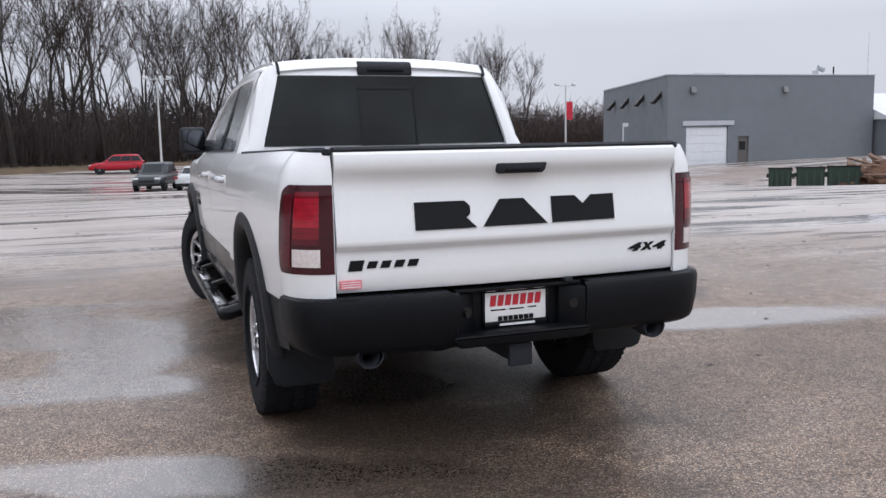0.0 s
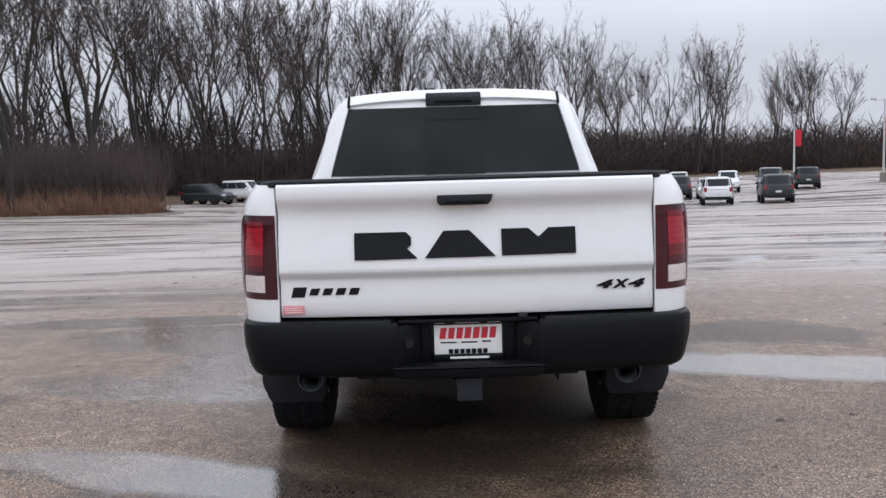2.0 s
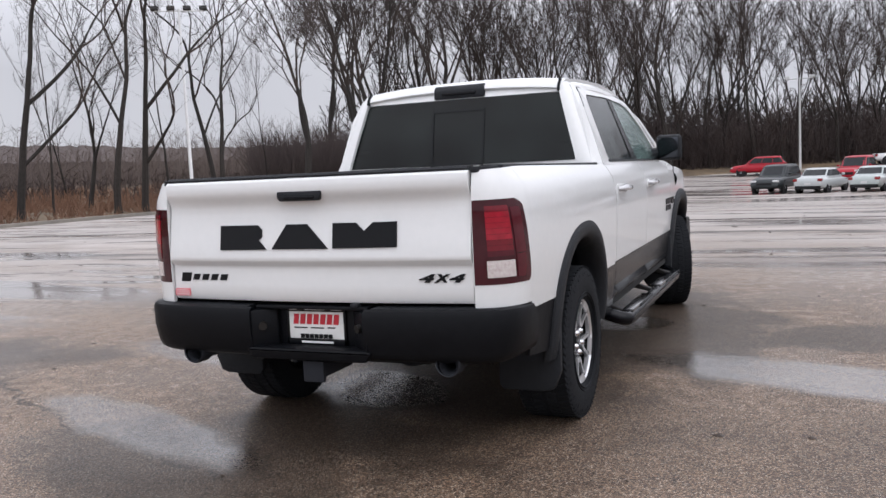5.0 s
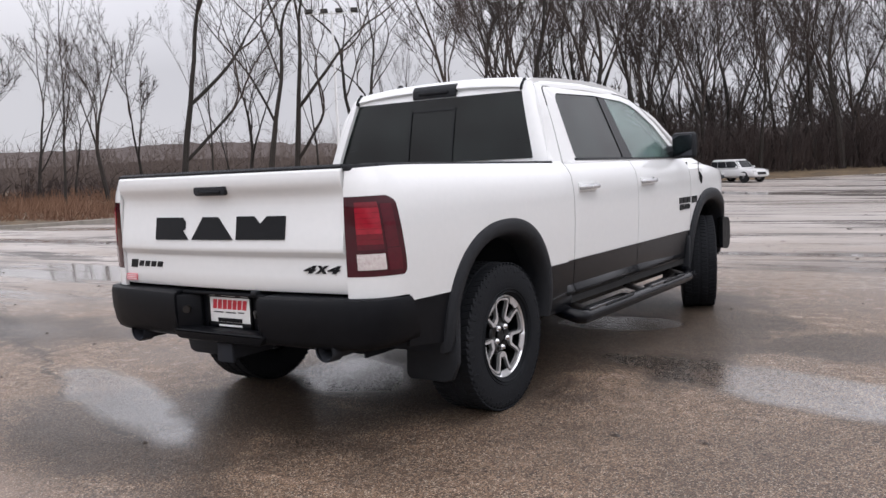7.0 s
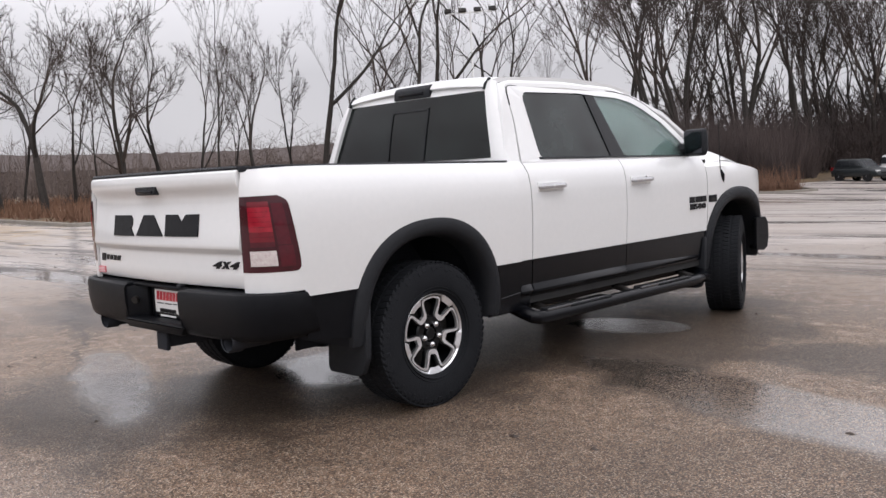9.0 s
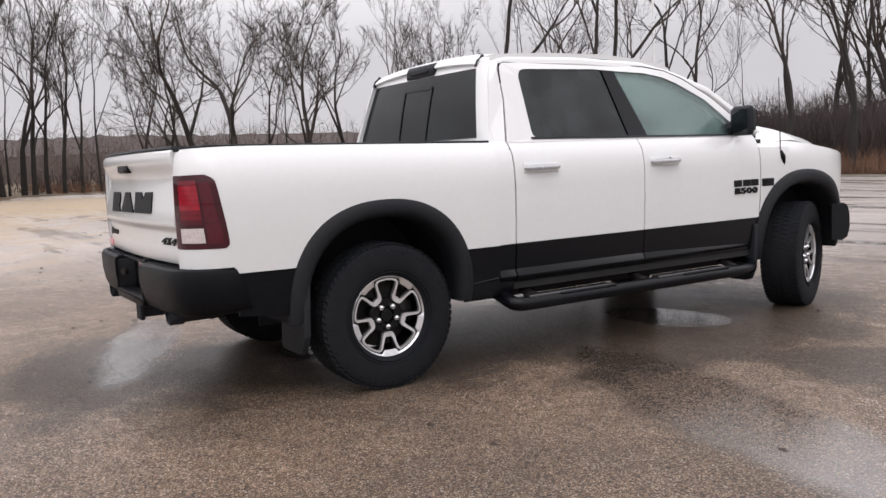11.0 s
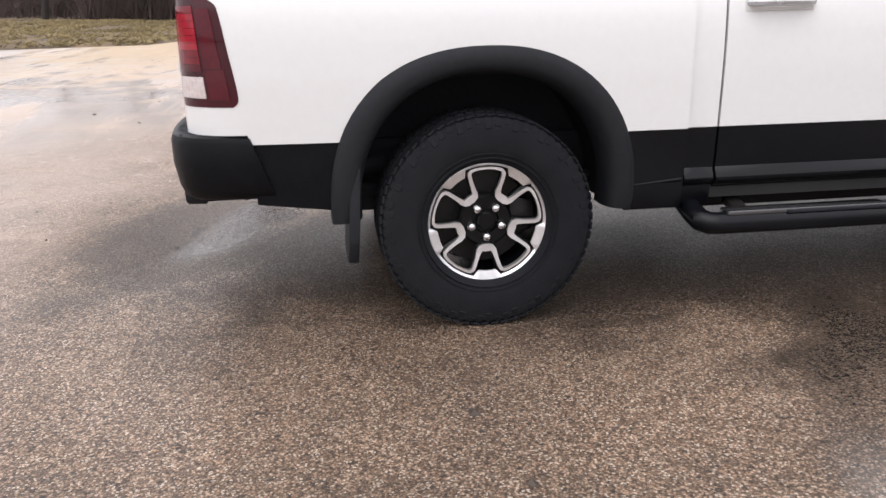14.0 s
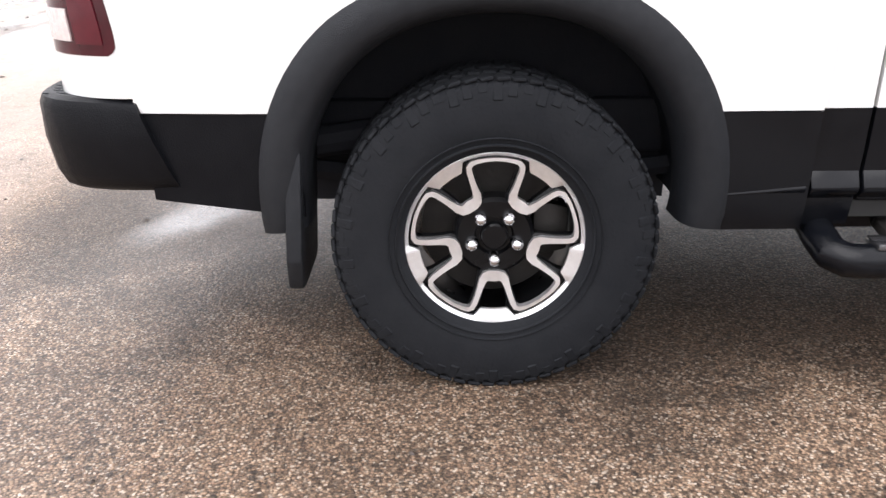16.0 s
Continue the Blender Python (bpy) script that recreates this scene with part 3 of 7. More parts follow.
def build_litter():
    """Wet leaves and crumbs of dirt lying on the lot."""
    rng = random.Random(31)
    vs, fs = [], []
    for _ in range(420):
        r, a = 1.5 + 17 * rng.random() ** 0.8, rng.uniform(0, math.tau)
        x, y = r * math.cos(a), r * math.sin(a) + 1
        if abs(x) < 1.1 and -1.2 < y < 4.8:
            continue
        n, size, turn, b = rng.randint(5, 8), rng.uniform(0.008, 0.03) * (1 if r < 6 else 1.8), rng.uniform(0, 6), len(vs)
        z = ground_z(x, y) + 0.002
        vs.append((x, y, z + size * rng.uniform(0.2, 0.5)))
        for k in range(n):
            q = size * rng.uniform(0.6, 1.2)
            w = turn + k * math.tau / n
            vs.append((x + q * math.cos(w), y + 0.7 * q * math.sin(w), z))
        fs += [(b, b + 1 + k, b + 1 + (k + 1) % n) for k in range(n)]
    tagged(raw("leaf_litter", vs, fs, surf("wet_leaf", (0.05, 0.03, 0.018), (0.02, 0.014, 0.010), 0.5, 30)), "wet brown leaves and crumbs on the asphalt", "leaf litter", kind="stuff")


build_ground()
build_kerb()
build_litter()


# ---- the pickup truck: x to its right, y ahead, origin under the rear axle ----
AXLE_F, TYRE_R = 3.660, 0.405
SIDE = [(0.40, 0.955), (0.47, 0.975), (0.60, 0.992), (0.73, 1.002), (0.95, 1.014), (1.08, 1.016), (1.18, 1.010), (1.26, 0.993), (1.31, 0.962), (1.345, 0.930), (1.36, 0.924),
        (1.787, 0.781), (1.83, 0.755), (1.86, 0.715), (1.885, 0.66)]


def side_x(z):
    return curve(SIDE, z)


def bed_side(s, z):
    """The bed's outer skin: s runs aft along the flank and round the rear corner on to the tail (right side)."""
    d = 1.016 - side_x(z)
    flank = 0.755 + 0.84
    if s < flank:
        y = 0.755 - s
        pull = 0.034 * max(0.0, (0.0 - y) / 0.84) ** 2
        # the bed's top edge falls a little towards the cab
        dip = 0.022 * min(max((y + 0.7) / 1.4, 0), 1) * min(max((z - 1.10) / 0.22, 0), 1)
        return Vector((1.016 - pull - d, y, z - dip))
    a = min((s - flank) / 0.33, 1.0) * math.pi / 2
    cx, cy, rx, ry = 0.805, -0.84, 0.177, 0.212
    nx, ny = math.cos(a), -math.sin(a)
    px, py = cx + rx * nx, cy + ry * ny
    m = Vector((nx / rx, ny / ry)).normalized()
    k = d * (1 - 0.75 * (s - flank) / 0.33)
    return Vector((px - m.x * k, py - m.y * k, z))


BED_END = 0.755 + 0.84 + 0.33


def build_truck():
    truck = thing("pickup_truck", label="white crew-cab pickup truck with black lower body, wet with rain", category="pickup truck")

    def p(name, bm, material, parent=truck, label="", smooth=True):
        return part(name, bm, material, parent, label, smooth)

    def mirror(f):
        return (lambda u, v: Vector((-f(u, v)[0], f(u, v)[1], f(u, v)[2])))

    def arch(y0, z0=0.485, r=0.535):
        return lambda y, z: math.hypot(y - y0, z - z0) < r

    # --- flanks, in panels with open joints between them ---
    for sgn in (1, -1):
        def fl(f, sgn=sgn):
            return (lambda u, v: Vector((sgn * f(u, v)[0], f(u, v)[1], f(u, v)[2])))
        th = 0.02 * sgn
        zs_hi = [0.73, 0.79, 0.815, 0.84, 0.865, 0.89, 0.915, 0.94, 0.965, 0.99, 1.015, 1.04, 1.065, 1.09, 1.13, 1.18, 1.22, 1.26, 1.29, 1.31, 1.33, 1.345]
        zs_lo = span(0.43, 0.727, 8)
        ss = span(0, 1.595, 64) + span(1.595, BED_END, 14)[1:]
        rear_arch = lambda s, z: s < 1.6 and arch(0)(0.755 - s, z)
        # the lamp's pocket is left open
        bed = p("bed_side", sheet(fl(bed_side), ss, zs_hi[1:], th, lambda s, z: rear_arch(s, z)), WHITE, label="white bed side panel")
        for s0, s1 in ((0.0, 0.275), (1.22, 1.60)):
            p("bed_side_edge", sheet(fl(bed_side), span(s0, s1, 14), [0.73, 0.76, 0.79], th, rear_arch), WHITE)
        p("bed_corner_edge", sheet(fl(bed_side), span(1.60, BED_END, 12), [0.764, 0.778, 0.79], th), WHITE)
        # rear lower corner in white behind the wheel comes down to the bumper
        p("bed_skirt", sheet(fl(bed_side), span(0, 0.26, 6), zs_lo, th, rear_arch), SATIN, label="black-painted lower bed side")
        low = sheet(fl(lambda s, v: bed_side(s, lerp(lerp(0.466, 0.512, (s - 1.18) / 0.4), 0.727, v)) - Vector((0.004, 0, 0))), span(1.22, 1.585, 10), span(0, 1, 6), th)
        p("bed_skirt", low, BUMPER, label="black-painted lower bed side")
        # cab side: pillar, two doors, fender
        flat = lambda y, z: Vector((side_x(z), y, z))
        p("cab_corner", sheet(fl(flat), [0.759, 0.82, 0.878], [0.73, 0.8, 0.9, 1.0, 1.1, 1.18, 1.22, 1.26, 1.31, 1.345], th), WHITE)
        p("cab_corner_skirt", sheet(fl(flat), [0.759, 0.82, 0.878], zs_lo, th), SATIN)
        for y0, y1 in ((0.888, 1.948), (1.956, 3.128)):
            tag = "rear_door" if y0 < 1 else "front_door"
            door = p(tag, sheet(fl(lambda y, z: flat(y + (0.03 * max(0, (z - 1.1)) if 0.9 < y else 0), z)), span(y0, y1, 10), zs_hi, th), WHITE)
            p("door_skirt", sheet(fl(flat), span(y0, y1, 10), [0.50, 0.56, 0.62, 0.68, 0.727], th), SATIN, door, "glossy black lower door")
            hx, hy = side_x(1.175), (0.97 if y0 < 1 else 2.03)
            cup = box(sgn * hx - 0.006, sgn * hx + 0.006, hy - 0.02, hy + 0.25, 1.145, 1.205, 0.004)
            hb = tube([(sgn * (hx + a), hy + b, 1.178) for a, b in ((0.0, -0.005), (0.03, 0.012), (0.042, 0.05), (0.042, 0.19), (0.03, 0.222), (0.0, 0.24))], 0.017, 8)
            h = p("door_handle", hb, HANDLE, door, "silver-grey door handle")
            p("handle_cup", cup, WHITE, h)
            if y0 > 1:
                kc = lathe([(0, 0), (0.003, 0.0), (0.003, 0.010), (0, 0.011)], 12)
                bmesh.ops.transform(kc, matrix=Matrix.Translation((sgn * (hx + 0.044), hy + 0.12, 1.192)), verts=kc.verts[:])
                p("lock", kc, STEEL, h)
        sill = sheet(fl(lambda y, z: Vector((side_x(z) - 0.012 - 0.04 * max(0, 0.5 - z) / 0.1, y, z))), span(0.56, 3.14, 14), [0.40, 0.44, 0.47, 0.495], th)
        p("rocker_sill", sill, SATIN, label="black rocker sill")
        for ya, yb in ((0.50, 0.749), (0.760, 0.878), (0.887, 1.949), (1.955, 3.10)):
            crease = prism([(0.950, 0.480), (1.000, 0.520), (1.008, 0.534), (0.984, 0.584)], "y", ya, yb, 0.004)
            for v in crease.verts:
                if ya < 0.7 and v.co.y < 0.65:
                    v.co.z = 0.515 + (v.co.z - 0.520) * 0.12
                    v.co.x -= 0.004
                if yb > 3 and v.co.y > 3.0:
                    v.co.x -= 0.02
            if sgn < 0:
                bmesh.ops.scale(crease, vec=(-1, 1, 1), verts=crease.verts[:])
                bmesh.ops.reverse_faces(crease, faces=crease.faces[:])
            p("door_moulding", crease, SATIN, label="slanted black sill moulding")

        def fender(y, z):
            nose = max(0.0, (y - 3.9) / 0.62)
            return Vector((side_x(min(z, 1.30)) - 0.30 * nose ** 2.2 - max(0, z - 1.25) * 0.9, y, z))
        fz = [0.73, 0.76, 0.79, 0.82, 0.85, 0.88, 0.91, 0.94, 0.97, 1.0, 1.03, 1.06, 1.12, 1.18, 1.24, 1.28]
        p("front_fender", sheet(fl(lambda y, z: fender(y, z if z < 1.06 else 1.06 + (z - 1.06) * (1 - 0.74 * max(0, (y - 3.5)) ** 1.2))), span(3.140, 4.46, 44), fz, th, arch(AXLE_F)), WHITE)
        p("fender_skirt", sheet(fl(lambda y, z: fender(y, z)), span(3.14, 3.2, 2), zs_lo, th), SATIN)
        # wheel-arch flares: a moulding round each opening
        for yc, a0, a1 in ((0.0, -6, 186), (AXLE_F, -6, 190)):
            prof = [(0.476, -0.12), (0.478, -0.05), (0.486, -0.014), (0.500, 0.010), (0.520, 0.022), (0.552, 0.023), (0.578, 0.016), (0.594, 0.005), (0.599, -0.02)]
            bm, rings = bmesh.new(), []
            for a in span(a0, a1, 44):
                c, s_ = math.cos(radians(a)), math.sin(radians(a))
                if s_ > 0:  # a little squarer than a circle
                    c, s_ = math.copysign(abs(c) ** 0.89, c), s_ ** 0.89
                ring = []
                for r, o in prof:
                    zz = max(0.485 + 0.968 * r * s_, 0.41)
                    yy = yc + 0.962 * r * c
                    base = side_x(zz) + 0.008 if yc < 1 else (side_x(zz) + 0.008 - 0.30 * max(0.0, (yy - 3.9) / 0.62) ** 2.2)
                    ring.append(bm.verts.new((sgn * (base + o), yy, zz)))
                rings.append(ring)
            for q, w in zip(rings, rings[1:]):
                for k in range(len(prof) - 1):
                    bm.faces.new((q[k], q[k + 1], w[k + 1], w[k]))
            bmesh.ops.recalc_face_normals(bm, faces=bm.faces[:])
            p("wheel_arch_flare", bm, PLASTIC, label="grained black wheel-arch flare")
            # liner behind the flare
            bm = sheet(lambda a, x: Vector((sgn * x, yc + 0.53 * math.cos(radians(a)), 0.46 + 0.54 * math.sin(radians(a)))), span(-5, 185, 24), [0.45, 0.7, 0.93])
            p("wheel_well_liner", bm, DARK)
            bm = prism([(yc - 0.55, 0.35), (yc + 0.55, 0.35), (yc + 0.57, 0.9), (yc + 0.3, 1.04), (yc - 0.3, 1.04), (yc - 0.57, 0.9)], "x", sgn * 0.45, sgn * 0.46)
            p("wheel_well_panel", bm, DARK)
        # mud flap behind each wheel
        for yc in (-0.5, 3.09):
            lean = 0.05
            xa, xb = (0.70, 0.985) if yc < 0 else (0.78, 0.985)
            bm = bmesh.new()
            poly = [(xa, 0.68), (xb + 0.03, 0.68), (xb + 0.03, 0.36), (xb - 0.005, 0.275), (xb - 0.05, 0.262), (xa + 0.02, 0.262), (xa, 0.29)]
            bm = prism([(sgn * u, v) for u, v in poly], "y", -0.02, 0.02, 0.008)
            for v in bm.verts:
                v.co.y += yc + (0.02 if yc < 0 else 0) - lean * (0.68 - v.co.z)
            p("mud_flap", bm, PLASTIC, label="moulded black mud flap")
        # side step: round bar with pads and brackets
        bar = tube([(sgn * x, y, z) for x, y, z in ((0.88, 0.812, 0.43), (0.98, 0.812, 0.398), (1.04, 0.818, 0.380), (1.066, 0.845, 0.373), (1.07, 0.88, 0.372), (1.07, 2.8, 0.372), (1.06, 2.96, 0.375), (0.99, 3.05, 0.385), (0.86, 3.08, 0.40))], 0.043, 16)
        step = p("side_step", bar, SATIN, label="black tubular side step")
        for y0 in (0.90, 1.98):
            pad = box(sgn * 1.062 - 0.036, sgn * 1.062 + 0.036, y0, y0 + 0.66, 0.405, 0.424, 0.006)
            p("step_pad", pad, WETPAD, step, "wet ribbed step pad")
            lip = box(sgn * 1.066 - 0.040, sgn * 1.066 + 0.040, y0 + 0.24, y0 + 0.70, 0.404, 0.4185, 0.005)
            p("pad_holder", lip, PLASTIC, step)
        for y0 in (1.0, 1.93, 2.83):
            br = prism([(0.80, 0.43), (1.05, 0.375), (1.05, 0.40), (0.80, 0.47)], "y", y0 - 0.03, y0 + 0.03, 0.005)
            if sgn < 0:
                bmesh.ops.scale(br, vec=(-1, 1, 1), verts=br.verts[:])
                bmesh.ops.reverse_faces(br, faces=br.faces[:])
            p("bracket", br, STEEL, step)

        # --- greenhouse side: frame with two windows, mapped on to the leaning flank ---
        def lean_map(bm, out=0.0):
            for v in bm.verts:
                v.co.x = sgn * (side_x(v.co.z) + v.co.x + out)
            bmesh.ops.recalc_face_normals(bm, faces=bm.faces[:])
            return bm
        rear_win = [(1.125, 1.362), (1.895, 1.352), (1.80, 1.782), (1.79, 1.794), (1.77, 1.801), (1.745, 1.802), (1.15, 1.792), (1.122, 1.783), (1.103, 1.763), (1.095, 1.735), (1.095, 1.40), (1.101, 1.378), (1.110, 1.367)]
        front_win = [(2.085, 1.348), (2.95, 1.342), (2.985, 1.40), (2.73, 1.60), (2.50, 1.71), (2.37, 1.755), (2.20, 1.782), (1.93, 1.792), (1.925, 1.775)]
        pillar = [(1.905, 1.352), (2.078, 1.348), (1.918, 1.793), (1.812, 1.795)]
        bands = [
            ("door_frame", [(0.888, 1.335), (1.125, 1.362), (1.110, 1.367), (1.101, 1.378), (1.095, 1.40), (1.095, 1.735), (1.103, 1.763), (1.122, 1.783), (1.15, 1.792), (1.745, 1.802), (1.93, 1.792), (2.20, 1.782), (2.37, 1.755), (2.50, 1.71), (2.73, 1.60), (2.985, 1.40), (2.95, 1.342), (3.128, 1.335),
                            (3.06, 1.42), (2.80, 1.615), (2.56, 1.745), (2.40, 1.80), (2.22, 1.825), (1.9, 1.838), (1.0, 1.830), (0.955, 1.79), (0.945, 1.6)]),
            ("window_ledge", [(0.888, 1.333), (3.128, 1.333), (2.95, 1.341), (2.085, 1.347), (1.905, 1.351), (1.895, 1.351), (1.095, 1.361)]),
            ("rear_pillar", [(0.775, 1.335), (0.876, 1.335), (0.934, 1.6), (0.944, 1.79), (0.985, 1.838), (0.92, 1.845), (0.87, 1.7), (0.80, 1.40)]),
        ]
        seam = [(0.870, 1.335), (0.900, 1.335), (0.957, 1.6), (0.967, 1.78), (1.01, 1.815), (0.985, 1.840), (0.94, 1.80), (0.928, 1.6)]
        p("door_seam", lean_map(prism(seam, "x", -0.03, -0.010)), GAP, smooth=False)
        line_ = [(0.949, 1.70), (0.957, 1.785), (0.975, 1.815), (1.01, 1.832), (1.5, 1.838), (1.9, 1.842), (2.22, 1.829), (2.40, 1.804), (2.56, 1.749), (2.80, 1.619), (3.06, 1.424)]
        p("door_top_seam", tube([(sgn * (side_x(z) + 0.001), y, z) for y, z in line_], 0.0045, 5), GAP)
        for nm, poly in bands:
            bm = prism(poly, "x", -0.035, 0.004)
            bmesh.ops.triangulate(bm, faces=[f for f in bm.faces if len(f.verts) > 4])
            lean_map(bm)
            if nm == "rear_pillar":  # the corner of the cab turns in towards the rear window
                for v in bm.verts:
                    v.co.x -= sgn * 0.045 * (max(0.0, 0.93 - v.co.y) / 0.15) ** 2
            p(nm, bm, WHITE, smooth=False)
        bm = prism(rear_win, "x", -0.02, -0.006)
        p("side_window", lean_map(bm), SIDETINT, label="dark tinted rear side window", smooth=False)
        bm = prism(front_win, "x", -0.02, -0.006)
        p("side_window", lean_map(bm), CLEARGLASS if sgn > 0 else DIMGLASS, label="green-tinted front side window", smooth=False).visible_shadow = False
        bm = prism(pillar, "x", -0.03, 0.0)
        p("door_pillar", lean_map(bm), SATIN, smooth=False)
        belt = prism([(1.08, 1.350), (2.99, 1.336), (2.99, 1.346), (1.08, 1.364)], "x", 0.004, 0.012)
        p("belt_moulding", lean_map(belt), PLASTIC)
        # roof side rail, over the doors and down the windscreen pillar
        rail = [(0.96, 1.815, 0.70), (1.05, 1.828, 0.712), (1.6, 1.838, 0.715), (2.2, 1.822, 0.712), (2.5, 1.765, 0.73), (2.8, 1.655, 0.79), (3.06, 1.47, 0.865), (3.2, 1.35, 0.92)]
        p("roof_rail", tube([(sgn * x, y, z) for y, z, x in rail], [0.035, 0.045, 0.045, 0.045, 0.042, 0.04, 0.04, 0.03], 10), WHITE)
        # door mirror
        turn_in = Matrix.Translation((sgn * 1.045, 2.92, 0)) @ Matrix.Rotation(radians(-12 * sgn), 4, "Z")
        mb = box(-0.108, 0.108, -0.045, 0.045, 1.33, 1.54, 0.035, 4)
        for v in mb.verts:
            if v.co.y > 0:
                v.co.z = 1.435 + (v.co.z - 1.435) * 0.78
                v.co.x = -0.01 * sgn + (v.co.x + 0.01 * sgn) * 0.85
        bmesh.ops.transform(mb, matrix=turn_in, verts=mb.verts[:])
        mir = p("door_mirror", mb, PLASTIC, label="black folding door mirror")
        mg = box(-0.088, 0.088, -0.050, -0.043, 1.352, 1.518, 0.003)
        bmesh.ops.transform(mg, matrix=turn_in, verts=mg.verts[:])
        p("mirror_glass", mg, MIRROR, mir, "mirror glass")
        p("mirror_arm", tube([(sgn * 0.90, 2.93, 1.385), (sgn * 1.0, 2.93, 1.40), (sgn * 1.08, 2.92, 1.42)], [0.05, 0.04, 0.04], 8), PLASTIC, mir)
        # black rail cap on the bed side
        cap = prism([(0.80, 1.338), (0.920, 1.342), (0.932, 1.352), (0.928, 1.370), (0.80, 1.372)], "y", -0.93, 0.765, 0.004)
        end = prism([(sgn * 0.806, -1.062), (sgn * 0.832, -1.048), (sgn * 0.872, -0.995), (sgn * 0.890, -0.932), (sgn * 0.806, -0.932)], "z", 1.340, 1.366, 0.004)
        p("bed_rail_end", end, PLASTIC)
        for v in cap.verts:
            if v.co.x > 0.85 and v.co.y < 0:
                v.co.x -= 0.020
            if v.co.y > 0:
                v.co.z -= 0.020
        if sgn < 0:
            bmesh.ops.scale(cap, vec=(-1, 1, 1), verts=cap.verts[:])
            bmesh.ops.reverse_faces(cap, faces=cap.faces[:])
        p("bed_rail_cap", cap, PLASTIC, label="black bed rail cap")
        inner = box(sgn * 0.80 - 0.012, sgn * 0.80 + 0.012, -1.0, 0.76, 1.02, 1.345)
        for ya, yb in ((-1.0, -0.56), (0.56, 0.76)):
            box(sgn * 0.80 - 0.012, sgn * 0.80 + 0.012, ya, yb, 0.80, 1.02, 0, 2, inner)
        p("bed_inner_wall", inner, LINER)
        house = box(sgn * 0.62 - 0.175, sgn * 0.62 + 0.175, -0.56, 0.58, 1.005, 1.035, 0.012)
        box(sgn * 0.445 - 0.012, sgn * 0.445 + 0.012, -0.56, 0.58, 0.80, 1.02, 0, 2, house)
        for ya in (-0.56, 0.57):
            box(sgn * 0.62 - 0.175, sgn * 0.62 + 0.175, ya, ya + 0.012, 0.80, 1.02, 0, 2, house)
        p("bed_wheelhouse", house, LINER)
        # body badge on the front door and fender
        name_plate = [(2.84, 0.965, 2.92, 1.012), (2.935, 0.965, 3.02, 1.012), (3.03, 0.965, 3.105, 1.012)]
        for a, b, c, d in name_plate:
            xx = side_x(0.98)
            p("badge", prism([(a, b), (c, b), (c, d), (a, d)], "x", sgn * xx - 0.002, sgn * xx + 0.006), BADGE, smooth=False)
        R = Matrix.Translation((sgn * (side_x(0.93) + 0.003), 2.972, 0.934)) @ Matrix(((0, 0, sgn, 0), (sgn, 0, 0, 0), (0, 1, 0, 0), (0, 0, 0, 1)))
        letters("badge", "1500", R, BADGE, truck, 0.064, 0.056, 0.045, 0.004, "black model number badge")
        p("badge", box(sgn * side_x(0.98) - 0.004, sgn * side_x(0.98) + 0.006, 3.15, 3.285, 0.955, 1.012, 0.003), SATIN, label="small black fender badge")

    # --- gaps: dark core behind the panels ---
    p("body_core", box(-0.965, 0.965, 0.70, 3.2, 0.45, 1.30), GAP)
    p("body_core", box(-0.93, 0.93, 0.56, 0.78, 0.45, 1.32), GAP)

    # --- bed floor and headboard ---
    floor_ = box(-0.45, 0.45, -1.0, 0.76, 0.78, 0.82)
    for xa, xb in ((-0.80, -0.45), (0.45, 0.80)):
        for ya, yb in ((-1.0, -0.56), (0.58, 0.76)):
            box(xa, xb, ya, yb, 0.78, 0.82, 0, 2, floor_)
    p("bed_floor", floor_, LINER)
    p("bed_headboard", box(-0.93, 0.93, 0.715, 0.765, 0.80, 1.335, 0.006), WHITE)

    # --- tailgate ---
    prof = [(0.775, -1.016), (0.780, -1.034), (0.80, -1.045), (0.86, -1.044), (0.905, -1.042), (0.930, -1.041), (0.943, -1.042), (0.949, -1.046), (0.969, -1.063), (0.976, -1.067), (0.992, -1.067), (1.06, -1.056), (1.13, -1.046), (1.19, -1.038), (1.218, -1.038),
            (1.238, -1.043), (1.262, -1.059), (1.280, -1.071), (1.296, -1.076), (1.322, -1.076), (1.342, -1.072), (1.352, -1.061), (1.352, -0.98), (0.775, -0.98)]
    front = prof[:-2]

    def gate_y(x, z):
        """The tailgate's skin: crowned across, its upper lip dying away at the ends."""
        lip = min(max((z - 1.19) / 0.09, 0), 1) * 0.014 * min(abs(x) / 0.80, 1) ** 6
        return curve(front, z) + lip - 0.014 - 0.040 * (1 - (x / 0.80) ** 2)

    def gate(u, k):
        z, y = prof[k]
        return Vector((u, gate_y(u, z) if k < len(front) else y, z))
    bm, rings = bmesh.new(), []
    us = span(-0.800, 0.800, 32)
    for u in us:
        rings.append([bm.verts.new(gate(u, k)) for k in range(len(prof))])
    n = len(prof)
    for q, w in zip(rings, rings[1:]):
        for k in range(n):
            bm.faces.new((q[k], w[k], w[(k + 1) % n], q[(k + 1) % n]))
    bm.faces.new(rings[0])
    bm.faces.new(rings[-1][::-1])
    bmesh.ops.recalc_face_normals(bm, faces=bm.faces[:])
    tg = p("tailgate", bm, WHITE, label="white steel tailgate with ridge")
    cap = bmesh.new()
    for a, b in zip(span(-0.795, 0.795, 12), span(-0.795, 0.795, 12)[1:]):
        t = prism([(0.004, 1.352), (-0.002, 1.362), (0.008, 1.372), (0.075, 1.372), (0.075, 1.352)], "x", a, b)
        for v in t.verts:
            v.co.y += gate_y(v.co.x, 1.352)
        join(cap, t)
    bmesh.ops.remove_doubles(cap, verts=cap.verts[:], dist=1e-5)
    p("tailgate_cap", cap, PLASTIC, tg, "black tailgate top cap")
